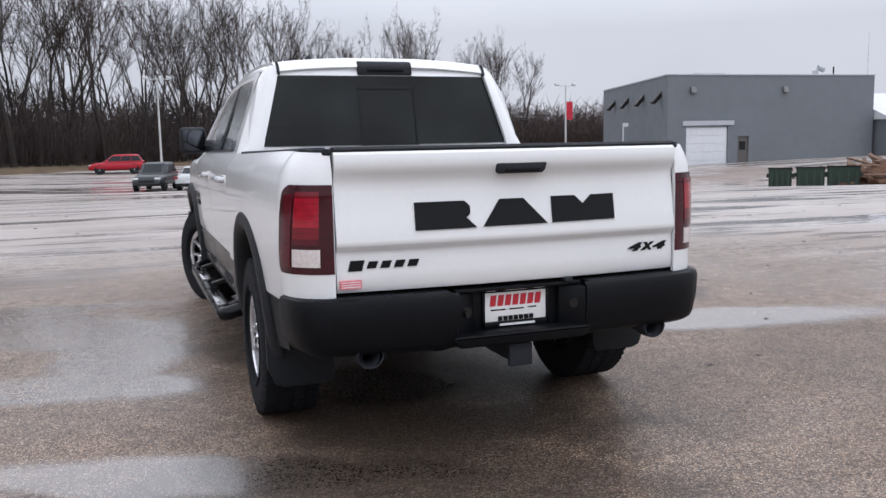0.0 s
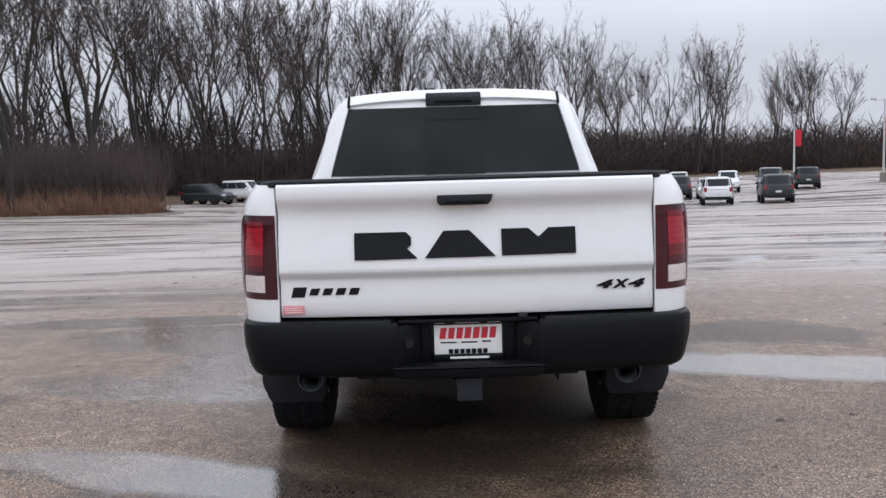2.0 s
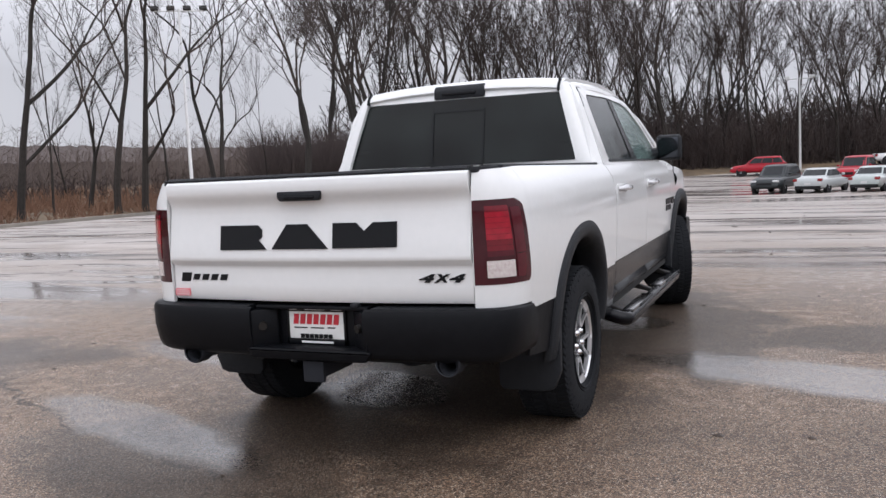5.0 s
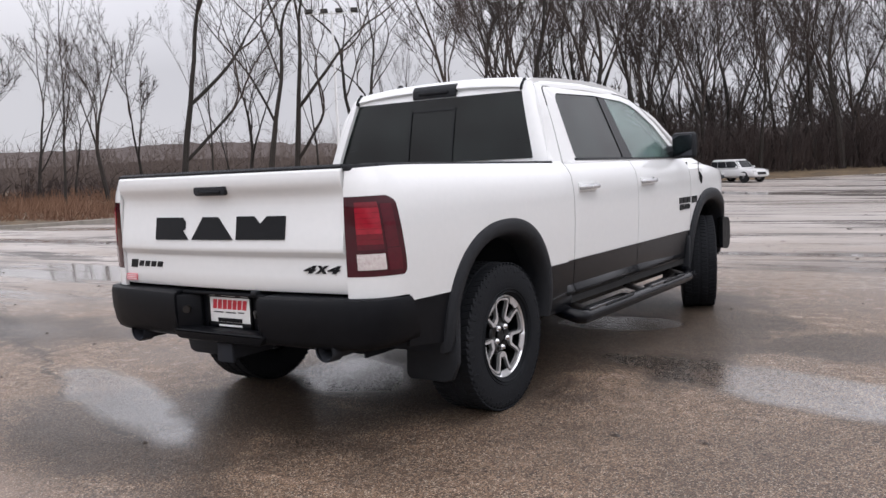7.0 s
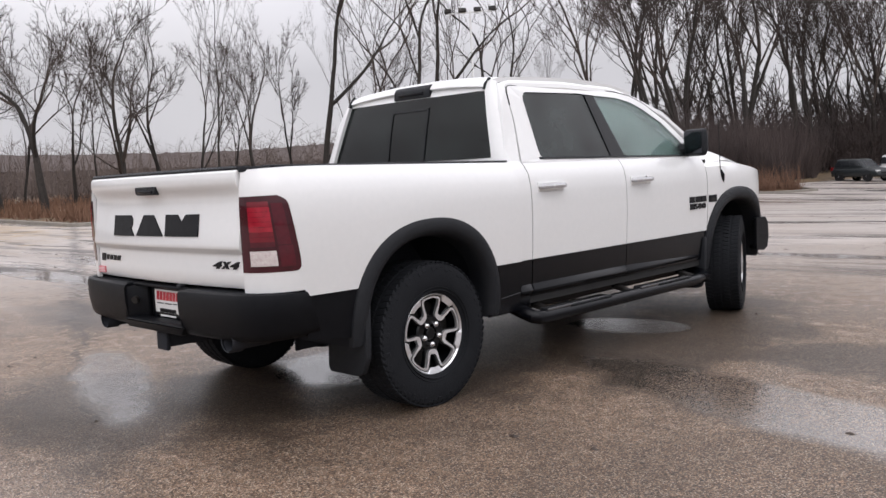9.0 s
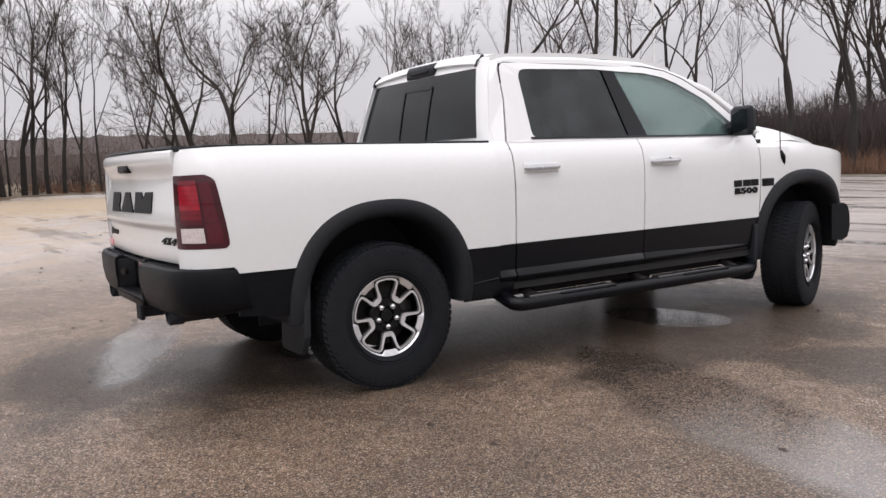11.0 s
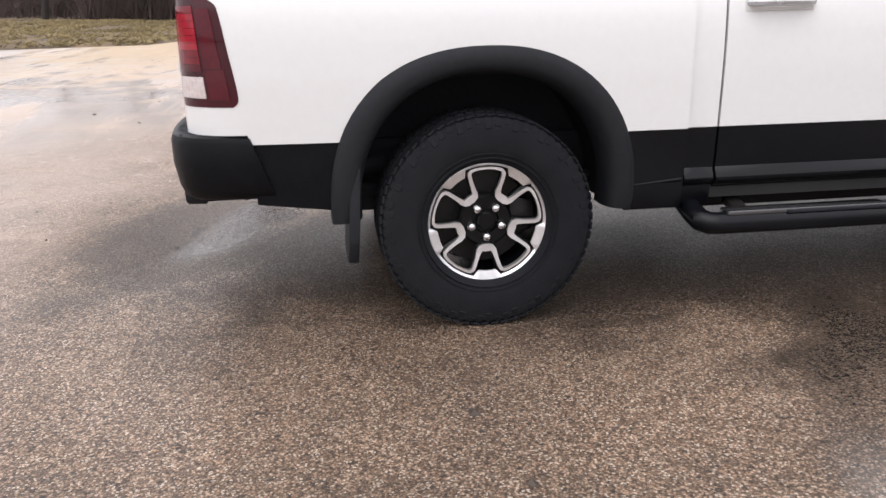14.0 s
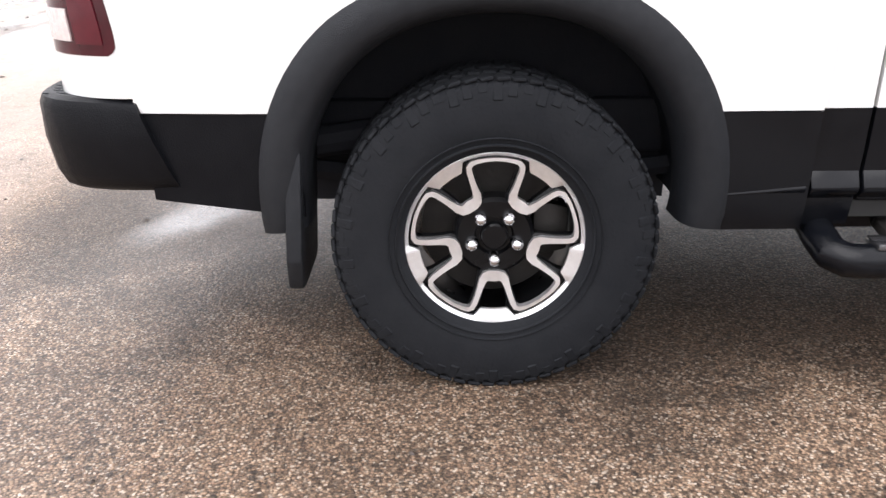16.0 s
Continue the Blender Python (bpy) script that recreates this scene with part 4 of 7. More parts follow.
    hy = gate_y(0, 1.27) + 0.012
    hp = prism([(-0.118, 1.292), (0.118, 1.292), (0.108, 1.262), (0.095, 1.248), (-0.105, 1.248), (-0.118, 1.262)], "y", hy - 0.028, hy + 0.02, 0.006)
    h = p("tailgate_handle", hp, PLASTIC, tg, "black tailgate handle")
    p("handle_bezel", box(-0.08, 0.08, hy - 0.034, hy - 0.026, 1.257, 1.272, 0.003), SATIN, h)
    # big badge: three plain black slabs
    slabs = [[(-0.473, 1.025), (-0.473, 1.14), (-0.255, 1.14), (-0.232, 1.118), (-0.232, 1.085), (-0.25, 1.07), (-0.205, 1.027)],
             [(-0.175, 1.028), (-0.095, 1.141), (0.015, 1.141), (0.125, 1.029)],
             [(0.150, 1.030), (0.150, 1.143), (0.265, 1.143), (0.307, 1.105), (0.350, 1.143), (0.465, 1.144), (0.465, 1.032)]]
    for poly in slabs:
        bm = prism(poly, "y", -0.007, 0.012)
        bmesh.ops.triangulate(bm, faces=[f for f in bm.faces if len(f.verts) > 4])
        bmesh.ops.subdivide_edges(bm, edges=bm.edges[:], cuts=1)
        for v in bm.verts:
            v.co.y += gate_y(v.co.x, v.co.z)
        p("badge", bm, BADGE, tg, "large black tailgate badge slab", smooth=False)

    def on_gate(x, z, turn=0):
        return Matrix.Translation((x, gate_y(x, z) - 0.001, z)) @ pose(0, 0, 0, 0, 0, math.degrees(math.atan(0.131 * x))) @ pose(0, 0, 0, 90, 0, 0) @ pose(0, 0, 0, 0, 0, turn)
    letters("badge", "4X4", on_gate(0.66, 0.892), BADGE, tg, 0.069, 0.076, 0.037, 0.006, "black four-wheel-drive badge", 0.3)
    for i, (a, b) in enumerate(((-0.755, -0.685), (-0.678, -0.628), (-0.621, -0.571), (-0.564, -0.514), (-0.507, -0.455))):
        lo, hi = (0.868, 0.912) if i == 0 else (0.877, 0.906)
        bm = prism([(a, lo), (b - 0.012, lo), (b, hi), (a + 0.012, hi)], "y", -0.005, 0.01)
        for v in bm.verts:
            v.co.y += gate_y(v.co.x, 0.89)
        p("badge", bm, BADGE, tg, "slanted black trim badge", smooth=False)
    sy = gate_y(-0.745, 0.815)
    st = box(-0.79, -0.70, sy - 0.010, sy + 0.008, 0.797, 0.832)
    stick = p("sticker", st, surf("red_white_sticker", (0.55, 0.06, 0.09), (0.7, 0.35, 0.36), 0.5, 40), tg, "small red and white sticker", smooth=False)
    for k in range(3):
        p("sticker_line", box(-0.785, -0.705, sy - 0.0115, sy - 0.009, 0.803 + 0.010 * k, 0.806 + 0.010 * k), WHITE, stick, smooth=False)

    # --- tail lamps wrapped round the rear corners ---
    for sgn in (1, -1):
        def lamp(out):
            def f(u, v):
                z = lerp(0.862, 1.222, v)
                s_out = BED_END - lerp(0.302, 0.243, v) - 0.012 * (1 - (2 * v - 1) ** 6) + 0.034 * max(0, (v - 0.90) / 0.10) ** 2 + 0.016 * max(0, (0.06 - v) / 0.06) ** 2
                s = lerp(BED_END - 0.004, s_out, u)
                e, w = bed_side(s, z), 0.001
                a, b = bed_side(s + w, z) - bed_side(s - w, z), bed_side(s, z + w) - bed_side(s, z - w)
                nrm = b.cross(a).normalized()
                q = e + nrm * out * (-1 if nrm.x < 0 else 1)
                return Vector((sgn * q.x, q.y, q.z))
            return f

        def pane(out, u0, u1, v0, v1):
            return sheet(lamp(out), span(u0, u1, 8), span(v0, v1, 8 if v1 - v0 < 0.9 else 40), -0.012 * sgn)
        lm = p("tail_lamp", pane(0.010, 0.0, 1.0, 0.0, 1.0), LAMPDARK, label="smoked red tail lamp")
        for k in range(9):
            v0 = 0.335 + 0.066 * k
            p("red_lens", pane(0.0122 + 0.0006 * (k % 2), 0.22, 0.64, v0, v0 + 0.063), LAMPRED if 3 <= k <= 7 else LAMPWARM if 1 <= k else LAMPMID, lm, "red ribbed lens")
        p("red_lens", pane(0.0126, 0.68, 0.89, 0.36, 0.90), LAMPMID, lm, "dim red side lens")
        p("red_lens", pane(0.0126, 0.68, 0.91, 0.07, 0.35), LAMPMID, lm)
        p("reversing_lens", pane(0.0134, 0.20, 0.64, 0.085, 0.285), LAMPCLEAR, lm, "clear reversing lens")

    # --- rear bumper: wings follow a line across the tail and round the corner ---
    line = [(0.30, -1.150), (0.42, -1.150), (0.55, -1.147), (0.70, -1.138), (0.80, -1.128), (0.875, -1.110), (0.925, -1.080), (0.957, -1.038), (0.978, -0.98), (0.990, -0.92), (0.997, -0.86), (1.000, -0.80)]
    sec_end = [(0.735, -0.055), (0.752, -0.045), (0.758, -0.020), (0.750, -0.004), (0.730, 0.004), (0.66, 0.003), (0.575, -0.012), (0.545, -0.026), (0.528, -0.055), (0.535, -0.10), (0.60, -0.10), (0.70, -0.10)]

    def bumper_wing(sgn):
        bm, rings = bmesh.new(), []
        for i, (x, y) in enumerate(line):
            a, b = Vector(line[max(i - 1, 0)]), Vector(line[min(i + 1, len(line) - 1)])
            d = (b - a).normalized()
            nrm = Vector((d.y, -d.x))
            k = i / (len(line) - 1)
            ring = []
            for z, o in sec_end:
                zz = z + (0.008 * math.sin(k * math.pi) if z > 0.7 else -0.010 * (1 - k))
                back = max(0.0, (k - 0.55) / 0.45) * (0.64 - z) * 0.36
                ring.append(bm.verts.new((sgn * (x + nrm.x * o), y + nrm.y * o + back, zz)))
            rings.append(ring)
        m = len(rings[0])
        for q, w in zip(rings, rings[1:]):
            for k in range(m):
                bm.faces.new((q[k], w[k], w[(k + 1) % m], q[(k + 1) % m]))
        bm.faces.new(rings[0])
        bm.faces.new(rings[-1][::-1])
        bmesh.ops.recalc_face_normals(bm, faces=bm.faces[:])
        return bm
    bumper = p("rear_bumper", prism([(-0.30, 0.515), (0.30, 0.515), (0.33, 0.555), (0.33, 0.572), (-0.33, 0.572), (-0.33, 0.555)], "y", -1.150, -1.04, 0.016), BUMPER, label="textured black steel rear bumper")
    for sgn in (1, -1):
        p("bumper_wing", bumper_wing(sgn), BUMPER, bumper)
        # slanted walls of the plate recess, each with a small round light
        rec = prism([(sgn * 0.205, -1.060), (sgn * 0.315, -1.150), (sgn * 0.325, -1.03), (sgn * 0.205, -1.03)], "z", 0.555, 0.742, 0.008)
        p("recess_wall", rec, BUMPER, bumper)
        lt = tube([(sgn * 0.262, -1.100, 0.668), (sgn * 0.250, -1.122, 0.664)], 0.020, 12)
        p("plate_light", lt, STEEL, bumper, "small round plate light")
        # tread plate on top, with ribs
        tp = prism([(sgn * 0.33, -1.128), (sgn * 0.72, -1.115), (sgn * 0.92, -1.075), (sgn * 0.96, -1.0), (sgn * 0.33, -1.0)], "z", 0.746, 0.762, 0.004)
        tread = p("step_pad", tp, PLASTIC, bumper, "ribbed bumper step pad")
        for k in range(16):
            x = 0.36 + 0.036 * k
            p("rib", box(sgn * x - 0.008, sgn * x + 0.008, -1.112 if x < 0.75 else -1.112 + 0.16 * (x - 0.75), -1.02, 0.7615, 0.7640), PLASTIC, tread, smooth=False)
        # exhaust outlet in its cut-out
        hood_ = lathe([(-1.108, 0.050), (-1.112, 0.054), (-1.104, 0.058), (-1.04, 0.060), (-1.04, 0.050)], 28)
        bmesh.ops.transform(hood_, matrix=Matrix.Translation((sgn * 0.68, 0, 0.522)) @ Matrix(((0, 1, 0, 0), (1, 0, 0, 0), (0, 0, 1, 0), (0, 0, 0, 1))), verts=hood_.verts[:])
        p("exhaust_cutout", hood_, DARK, bumper)
        ex = lathe([(-0.9, 0.040), (-1.098, 0.042), (-1.103, 0.039), (-1.093, 0.035), (-1.0, 0.035)], 24)
        bmesh.ops.transform(ex, matrix=Matrix.Translation((sgn * 0.68, 0, 0.512)) @ Matrix(((0, 1, 0, 0), (1, 0, 0, 0), (0, 0, 1, 0), (0, 0, 0, 1))), verts=ex.verts[:])
        p("exhaust_tip", ex, DARK, label="dark exhaust tip")
        p("exhaust_pipe", tube([(sgn * 0.68, -0.9, 0.512), (sgn * 0.60, -0.5, 0.56), (sgn * 0.45, 0.1, 0.62), (sgn * 0.4, 0.9, 0.5)], 0.045, 10), DARK)
        p("bumper_filler", box(sgn * 0.60 - 0.28, sgn * 0.60 + 0.28, -1.04, -0.90, 0.58, 0.76), DARK)
    p("recess_back", box(-0.24, 0.24, -1.04, -1.0, 0.55, 0.745, 0.006), BUMPER, bumper)
    p("recess_shelf", box(-0.30, 0.30, -1.10, -0.98, 0.745, 0.762, 0.006), BUMPER, bumper)
    p("tailgate_stop", box(0.215, 0.255, -1.110, -1.06, 0.758, 0.780, 0.008), PLASTIC, bumper)
    # hitch receiver
    hitch = p("hitch_receiver", box(-0.04, 0.04, -1.10, -0.8, 0.42, 0.49, 0.006), DARK, label="black tow hitch receiver")
    p("hitch_crossbar", tube([(-0.5, -0.88, 0.50), (0.5, -0.88, 0.50)], 0.04, 10), DARK, hitch)
    p("hitch_flange", box(-0.055, 0.055, -1.105, -1.08, 0.405, 0.505, 0.006), DARK, hitch)
    # dealer plate: white board in a black frame; writing as bars
    plate = p("plate", box(-0.150, 0.150, -1.0500, -1.0420, 0.595, 0.735, 0.003), surf("white_plate_board", (0.82, 0.82, 0.80), None, 0.4, 20), label="white dealer plate with red lettering bars")
    RED = surf("red_print", (0.50, 0.015, 0.03), (0.42, 0.012, 0.025), 0.45, 30)
    for a, b, c, d in ((-0.160, 0.160, 0.728, 0.752), (-0.160, 0.160, 0.572, 0.600), (-0.160, -0.147, 0.572, 0.752), (0.147, 0.160, 0.572, 0.752)):
        p("plate_frame", box(a, b, -1.0560, -1.0400, c, d, 0.003), SATIN, plate, "black plate frame")
    for k in range(7):
        x = -0.125 + 0.036 * k
        p("lettering_bar", prism([(x, 0.668), (x + 0.027, 0.668), (x + 0.034, 0.716), (x + 0.007, 0.716)], "y", -1.0525, -1.0490), RED, plate, "slanted red lettering bar", smooth=False)
    for k in range(7):
        x = -0.085 + 0.025 * k
        p("lettering_bar", box(x, x + 0.018, -1.0575, -1.0490, 0.603, 0.622), BADGE, plate, smooth=False)
    for a, b, z in ((-0.12, -0.05, 0.648), (-0.03, 0.04, 0.648), (0.06, 0.10, 0.650)):
        p("lettering_bar", box(a, b, -1.0525, -1.0490, z, z + 0.006), STEEL, plate, smooth=False)
    for a, b in ((-0.14, -0.10), (-0.055, 0.05), (0.085, 0.14)):
        p("lettering_bar", box(a, b, -1.0580, -1.0540, 0.736, 0.745), WHITE, plate, smooth=False)
    p("lettering_bar", box(-0.08, 0.09, -1.0580, -1.0540, 0.580, 0.590), WHITE, plate, smooth=False)

    # --- cab: back, rear window, roof, windscreen, hood ---
    def back_y(z):
        return curve([(1.25, 0.785), (1.38, 0.80), (1.60, 0.845), (1.80, 0.895), (1.845, 0.915), (1.87, 0.95)], z)

    def half(z):
        return curve([(1.25, 0.95), (1.38, 0.852), (1.80, 0.706), (1.86, 0.67)], z)
    gl = lambda z: curve([(1.37, 0.805), (1.81, 0.683)], z)
    for sgn in (1, -1):
        bm = sheet(lambda u, z: Vector((sgn * lerp(gl(z) - 0.01, half(z) + 0.02, u), back_y(z) + 0.03 * u ** 3, z)), span(0, 1, 5), span(1.30, 1.85, 10), 0.03 * -sgn)
        p("rear_cab_pillar", bm, WHITE)
        bm = sheet(lambda u, z: Vector((sgn * lerp(0.664, 0.682, u), back_y(z) - 0.018, z)), [0, 1], span(1.806, 1.876, 4), 0.02 * -sgn)
        p("roof_seam", bm, SATIN)
    bm = sheet(lambda u, z: Vector((u * half(z), back_y(z), z)), span(-1, 1, 10), span(1.22, 1.385, 4), 0.03)
    p("cab_back", bm, WHITE)
    bm = sheet(lambda u, z: Vector((u * gl(z), back_y(z) - 0.003 - 0.02 * (1 - u * u), z)), span(-1, 1, 12), span(1.375, 1.812, 10), 0.006)
    rw = p("rear_window", bm, TINT, label="dark tinted rear window with sliding pane")
    gf = lambda u, z, o: Vector((u, back_y(z) - 0.023 - o, z))
    for a, b, c, d in ((-0.185, -0.172, 1.37, 1.735), (0.172, 0.185, 1.37, 1.735), (-0.185, 0.185, 1.722, 1.735), (-0.185, 0.185, 1.372, 1.385)):
        bm = sheet(lambda u, z: gf(u, z, 0.006), span(a, b, 3), span(c, d, 4), 0.008)
        p("slider_frame", bm, SATIN, rw, "black sliding-pane frame")

    bm = sheet(lambda u, z: Vector((u * (gl(min(z, 1.81)) + 0.004), back_y(z) - 0.012 - 0.012 * (1 - u * u), z)), span(-1, 1, 16), [1.806, 1.815, 1.835, 1.850, 1.858], 0.03)
    p("rear_header", bm, WHITE, label="white header over the rear window")

    def roof_z(u, y):
        lng = curve([(0.900, 1.848), (0.906, 1.860), (0.93, 1.880), (1.0, 1.897), (1.4, 1.915), (1.9, 1.918), (2.25, 1.895), (2.45, 1.855), (2.5, 1.835)], y)
        return lng - 0.036 * abs(u) ** 2.5
    bm = sheet(lambda u, y: Vector((u * curve([(0.9, 0.69), (1.2, 0.70), (2.2, 0.70), (2.5, 0.72)], y), y, roof_z(u, y))), span(-1, 1, 16), [0.900, 0.906, 0.93, 0.96, 1.0, 1.2, 1.4, 1.65, 1.9, 2.1, 2.25, 2.35, 2.45, 2.5], -0.03)
    p("roof", bm, WHITE, label="white cab roof")
    # high brake lamp
    bm = prism([(0.862, 1.812), (0.868, 1.868), (0.885, 1.893), (0.93, 1.905), (1.01, 1.912), (1.01, 1.85), (0.93, 1.80)], "x", -0.178, 0.178, 0.008)
    hl = p("high_brake_lamp", bm, PLASTIC, label="black-housed high brake lamp")
    p("brake_lens", box(-0.12, 0.12, 0.856, 0.87, 1.832, 1.852, 0.003), SATIN, hl, "dark smoked lens")
    bm = prism([(1.02, 1.89), (1.13, 1.905), (1.10, 1.945), (1.085, 1.95)], "x", -0.02, 0.02, 0.008)
    for v in bm.verts:
        v.co.x = v.co.x * (1 - 6 * max(0, v.co.z - 1.90)) - 0.44
    p("roof_antenna", bm, SATIN, label="black shark-fin antenna")

    def screen(u, t):
        y = lerp(2.47, 3.32, t) + 0.10 * (1 - u * u) * t
        z = lerp(1.845, 1.36, t ** 1.08)
        return Vector((u * lerp(0.70, 0.86, t), y, z))
    ws = p("windscreen", sheet(screen, span(-1, 1, 12), span(0, 1, 8), 0.008), CLEARGLASS, label="curved windscreen")
    ws.visible_shadow = False

    def hood(u, y):
        lng = curve([(3.2, 1.345), (3.35, 1.39), (3.6, 1.40), (3.9, 1.335), (4.2, 1.225), (4.38, 1.13), (4.48, 1.05)], y)
        swell = 0.035 * math.exp(-((abs(u) - 0.42) / 0.16) ** 2) * min(1, max(0, (y - 3.2) / 0.3)) * min(1, (4.5 - y) / 0.5)
        wide = 0.93 - 0.30 * max(0.0, (y - 3.9) / 0.62) ** 2.2
        return Vector((u * wide, y + 0.04 * (1 - u * u), lng + swell - 0.13 * abs(u) ** 5))
    p("hood", sheet(hood, span(-1, 1, 24), span(3.2, 4.48, 20), -0.025), WHITE, label="white hood with twin raised ridges")
    p("grille", box(-0.66, 0.66, 4.40, 4.55, 0.72, 1.10, 0.03, 3), SATIN, label="black grille")
    for sgn in (1, -1):
        p("headlamp", sheet(lambda y, z: Vector((sgn * (1.0 - 0.30 * max(0.0, (y - 3.9) / 0.62) ** 2.2 + 0.006), y, z)), span(4.20, 4.52, 6), span(0.90, 1.12, 4), 0.02 * sgn), LAMPCLEAR, label="clear headlamp")
        p("inner_fender", box(sgn * 0.56 - 0.1, sgn * 0.56 + 0.1, 3.05, 4.4, 0.5, 1.2), DARK)
    fb = bmesh.new()
    rings = []
    for x in span(-1.03, 1.03, 20):
        y = 4.62 - 0.40 * abs(x / 1.03) ** 3.2
        rings.append([fb.verts.new((x, y + o, z)) for z, o in ((0.49, -0.24), (0.475, -0.10), (0.50, -0.03), (0.58, 0.0), (0.68, -0.004), (0.74, -0.025), (0.77, -0.07), (0.77, -0.24))])
    for q, w in zip(rings, rings[1:]):
        for k in range(7):
            fb.faces.new((q[k], w[k], w[k + 1], q[k + 1]))
    fb.faces.new(rings[0])
    fb.faces.new(rings[-1])
    bmesh.ops.recalc_face_normals(fb, faces=fb.faces[:])
    fb = backed(fb, 0.03)
    p("front_bumper", fb, BUMPER, label="black front bumper")
    mast = p("mast_antenna", tube([(1.012, 3.415, 1.105), (1.012, 3.408, 1.125), (1.010, 3.395, 1.165), (1.006, 3.385, 1.20), (1.002, 3.38, 1.215)], [0.004, 0.014, 0.024, 0.014, 0.006], 10), SATIN, label="black antenna foot on the wing")
    p("whip", tube([(1.003, 3.38, 1.21), (0.995, 3.375, 1.75)], [0.004, 0.003], 6), STEEL, mast)

    # --- cabin ---
    p("cabin_floor", box(-0.9, 0.9, 0.8, 3.2, 0.60, 0.66), DARK)
    p("dashboard", prism([(2.75, 0.9), (3.3, 0.9), (3.3, 1.36), (2.98, 1.40), (2.80, 1.36), (2.75, 1.25)], "x", -0.86, 0.86, 0.03), DARK)
    for x, y, w in ((-0.42, 2.0, 0.27), (0.42, 2.0, 0.27), (0.0, 1.05, 0.78)):
        seat = p("seat", box(x - w, x + w, y, y + 0.52, 0.86, 1.06, 0.05, 3), CLOTH, label="grey cloth seat")
        bk = box(x - w, x + w, y - 0.1, y + 0.08, 0.95, 1.52, 0.05, 3)
        for v in bk.verts:
            v.co.y -= (v.co.z - 0.95) * 0.25
        p("backrest", bk, CLOTH, seat)
        for hx in ((x,) if w < 0.5 else (-0.5, 0.5)):
            p("headrest", box(hx - 0.12, hx + 0.12, y - 0.22, y - 0.12, 1.44, 1.62 if w < 0.5 else 1.54, 0.04, 3), CLOTH, seat)
    wheel = lathe([(0.012, 0.185), (0.0, 0.197), (-0.012, 0.185), (0.0, 0.173), (0.012, 0.185)], 28)
    bmesh.ops.transform(wheel, matrix=Matrix.Translation((-0.42, 2.62, 1.33)) @ pose(0, 0, 0, 25, 0, 90), verts=wheel.verts[:])
    p("steering_wheel", wheel, PLASTIC)

    # --- chassis ---
    for sgn in (1, -1):
        p("frame_rail", box(sgn * 0.46 - 0.04, sgn * 0.46 + 0.04, -1.0, 4.3, 0.50, 0.66, 0.01), DARK)
        p("leaf_spring", tube([(sgn * 0.56, -0.7, 0.50), (sgn * 0.56, 0.0, 0.42), (sgn * 0.56, 0.7, 0.50)], 0.03, 6), DARK)
        p("shock_absorber", tube([(sgn * 0.42, -0.12, 0.36), (sgn * 0.36, -0.3, 0.75)], 0.03, 8), STEEL)
    axle = p("rear_axle", tube([(-0.75, 0, 0.40), (0.75, 0, 0.40)], 0.05, 12), DARK, label="rear axle with differential")
    df = bmesh.new()
    bmesh.ops.create_uvsphere(df, u_segments=16, v_segments=10, radius=0.17, matrix=Matrix.Translation((0, -0.02, 0.40)))
    p("differential", df, DARK, axle)
    p("spare_tyre", lathe([(-0.11, 0.20), (-0.12, 0.36), (-0.08, 0.40), (0.08, 0.40), (0.12, 0.36), (0.11, 0.20), (-0.11, 0.20)], 32), RUBBER, label="spare tyre under the bed").matrix_basis = pose(0, -0.55, 0.62, 0, 90, 0)
    p("front_axle", tube([(-0.75, AXLE_F, 0.40), (0.75, AXLE_F, 0.40)], 0.05, 10), DARK)
    p("fuel_tank", box(-0.75, -0.5, 0.9, 2.2, 0.46, 0.62, 0.04), DARK)
    p("transmission", box(-0.2, 0.2, 1.5, 3.4, 0.42, 0.62, 0.06), DARK)

    # --- wheels ---
    W = 0.285
    tyre_prof = [(-0.12, 0.225), (-0.138, 0.25), (-0.143, 0.30), (-0.141, 0.350), (-0.134, 0.383), (-0.116, 0.399), (-0.05, 0.401), (0.05, 0.401), (0.116, 0.399), (0.134, 0.383), (0.141, 0.350),
                 (0.143, 0.30), (0.138, 0.25), (0.12, 0.225), (0.06, 0.222), (-0.06, 0.222), (-0.12, 0.225)]

    def wheel_meshes():
        tyre = lathe(tyre_prof, 72)
        lugs = bmesh.new()
        for k in range(66):
            a = k * math.tau / 66
            for row, (xa, xb, sh) in enumerate(((-0.135, -0.075, 0.0), (-0.062, -0.012, 0.5), (0.012, 0.062, 0.0), (0.075, 0.135, 0.5))):
                t = box(xa, xb, -0.0165, 0.0165, 0.393, 0.4065 if row in (1, 2) else 0.4030, 0.003, 1)
                bmesh.ops.transform(t, matrix=Matrix.Rotation(a + sh * math.tau / 66, 4, "X") @ Matrix.Rotation(0.25 if row % 2 else -0.25, 4, "Z"), verts=t.verts[:])
                join(lugs, t)
            # shoulder lug on each sidewall
            for sx in (-1, 1):
                ln = (0.036, 0.018, 0.027)[k % 3]
                t = box(0.124, 0.1442, -0.0135, 0.0135, 0.386 - ln, 0.394, 0.004, 1)
                for v in t.verts:
                    v.co.x -= max(0, v.co.z - 0.352) * 0.32
                    v.co.x *= sx
                bmesh.ops.transform(t, matrix=Matrix.Rotation(a, 4, "X"), verts=t.verts[:])
                join(lugs, t)
        bmesh.ops.recalc_face_normals(lugs, faces=lugs.faces[:])
        ribs = bmesh.new()
        for r in (0.245, 0.262):
            join(ribs, lathe([(0.137, r - 0.004), (0.1440, r), (0.137, r + 0.004)], 72))
        R = 0.228
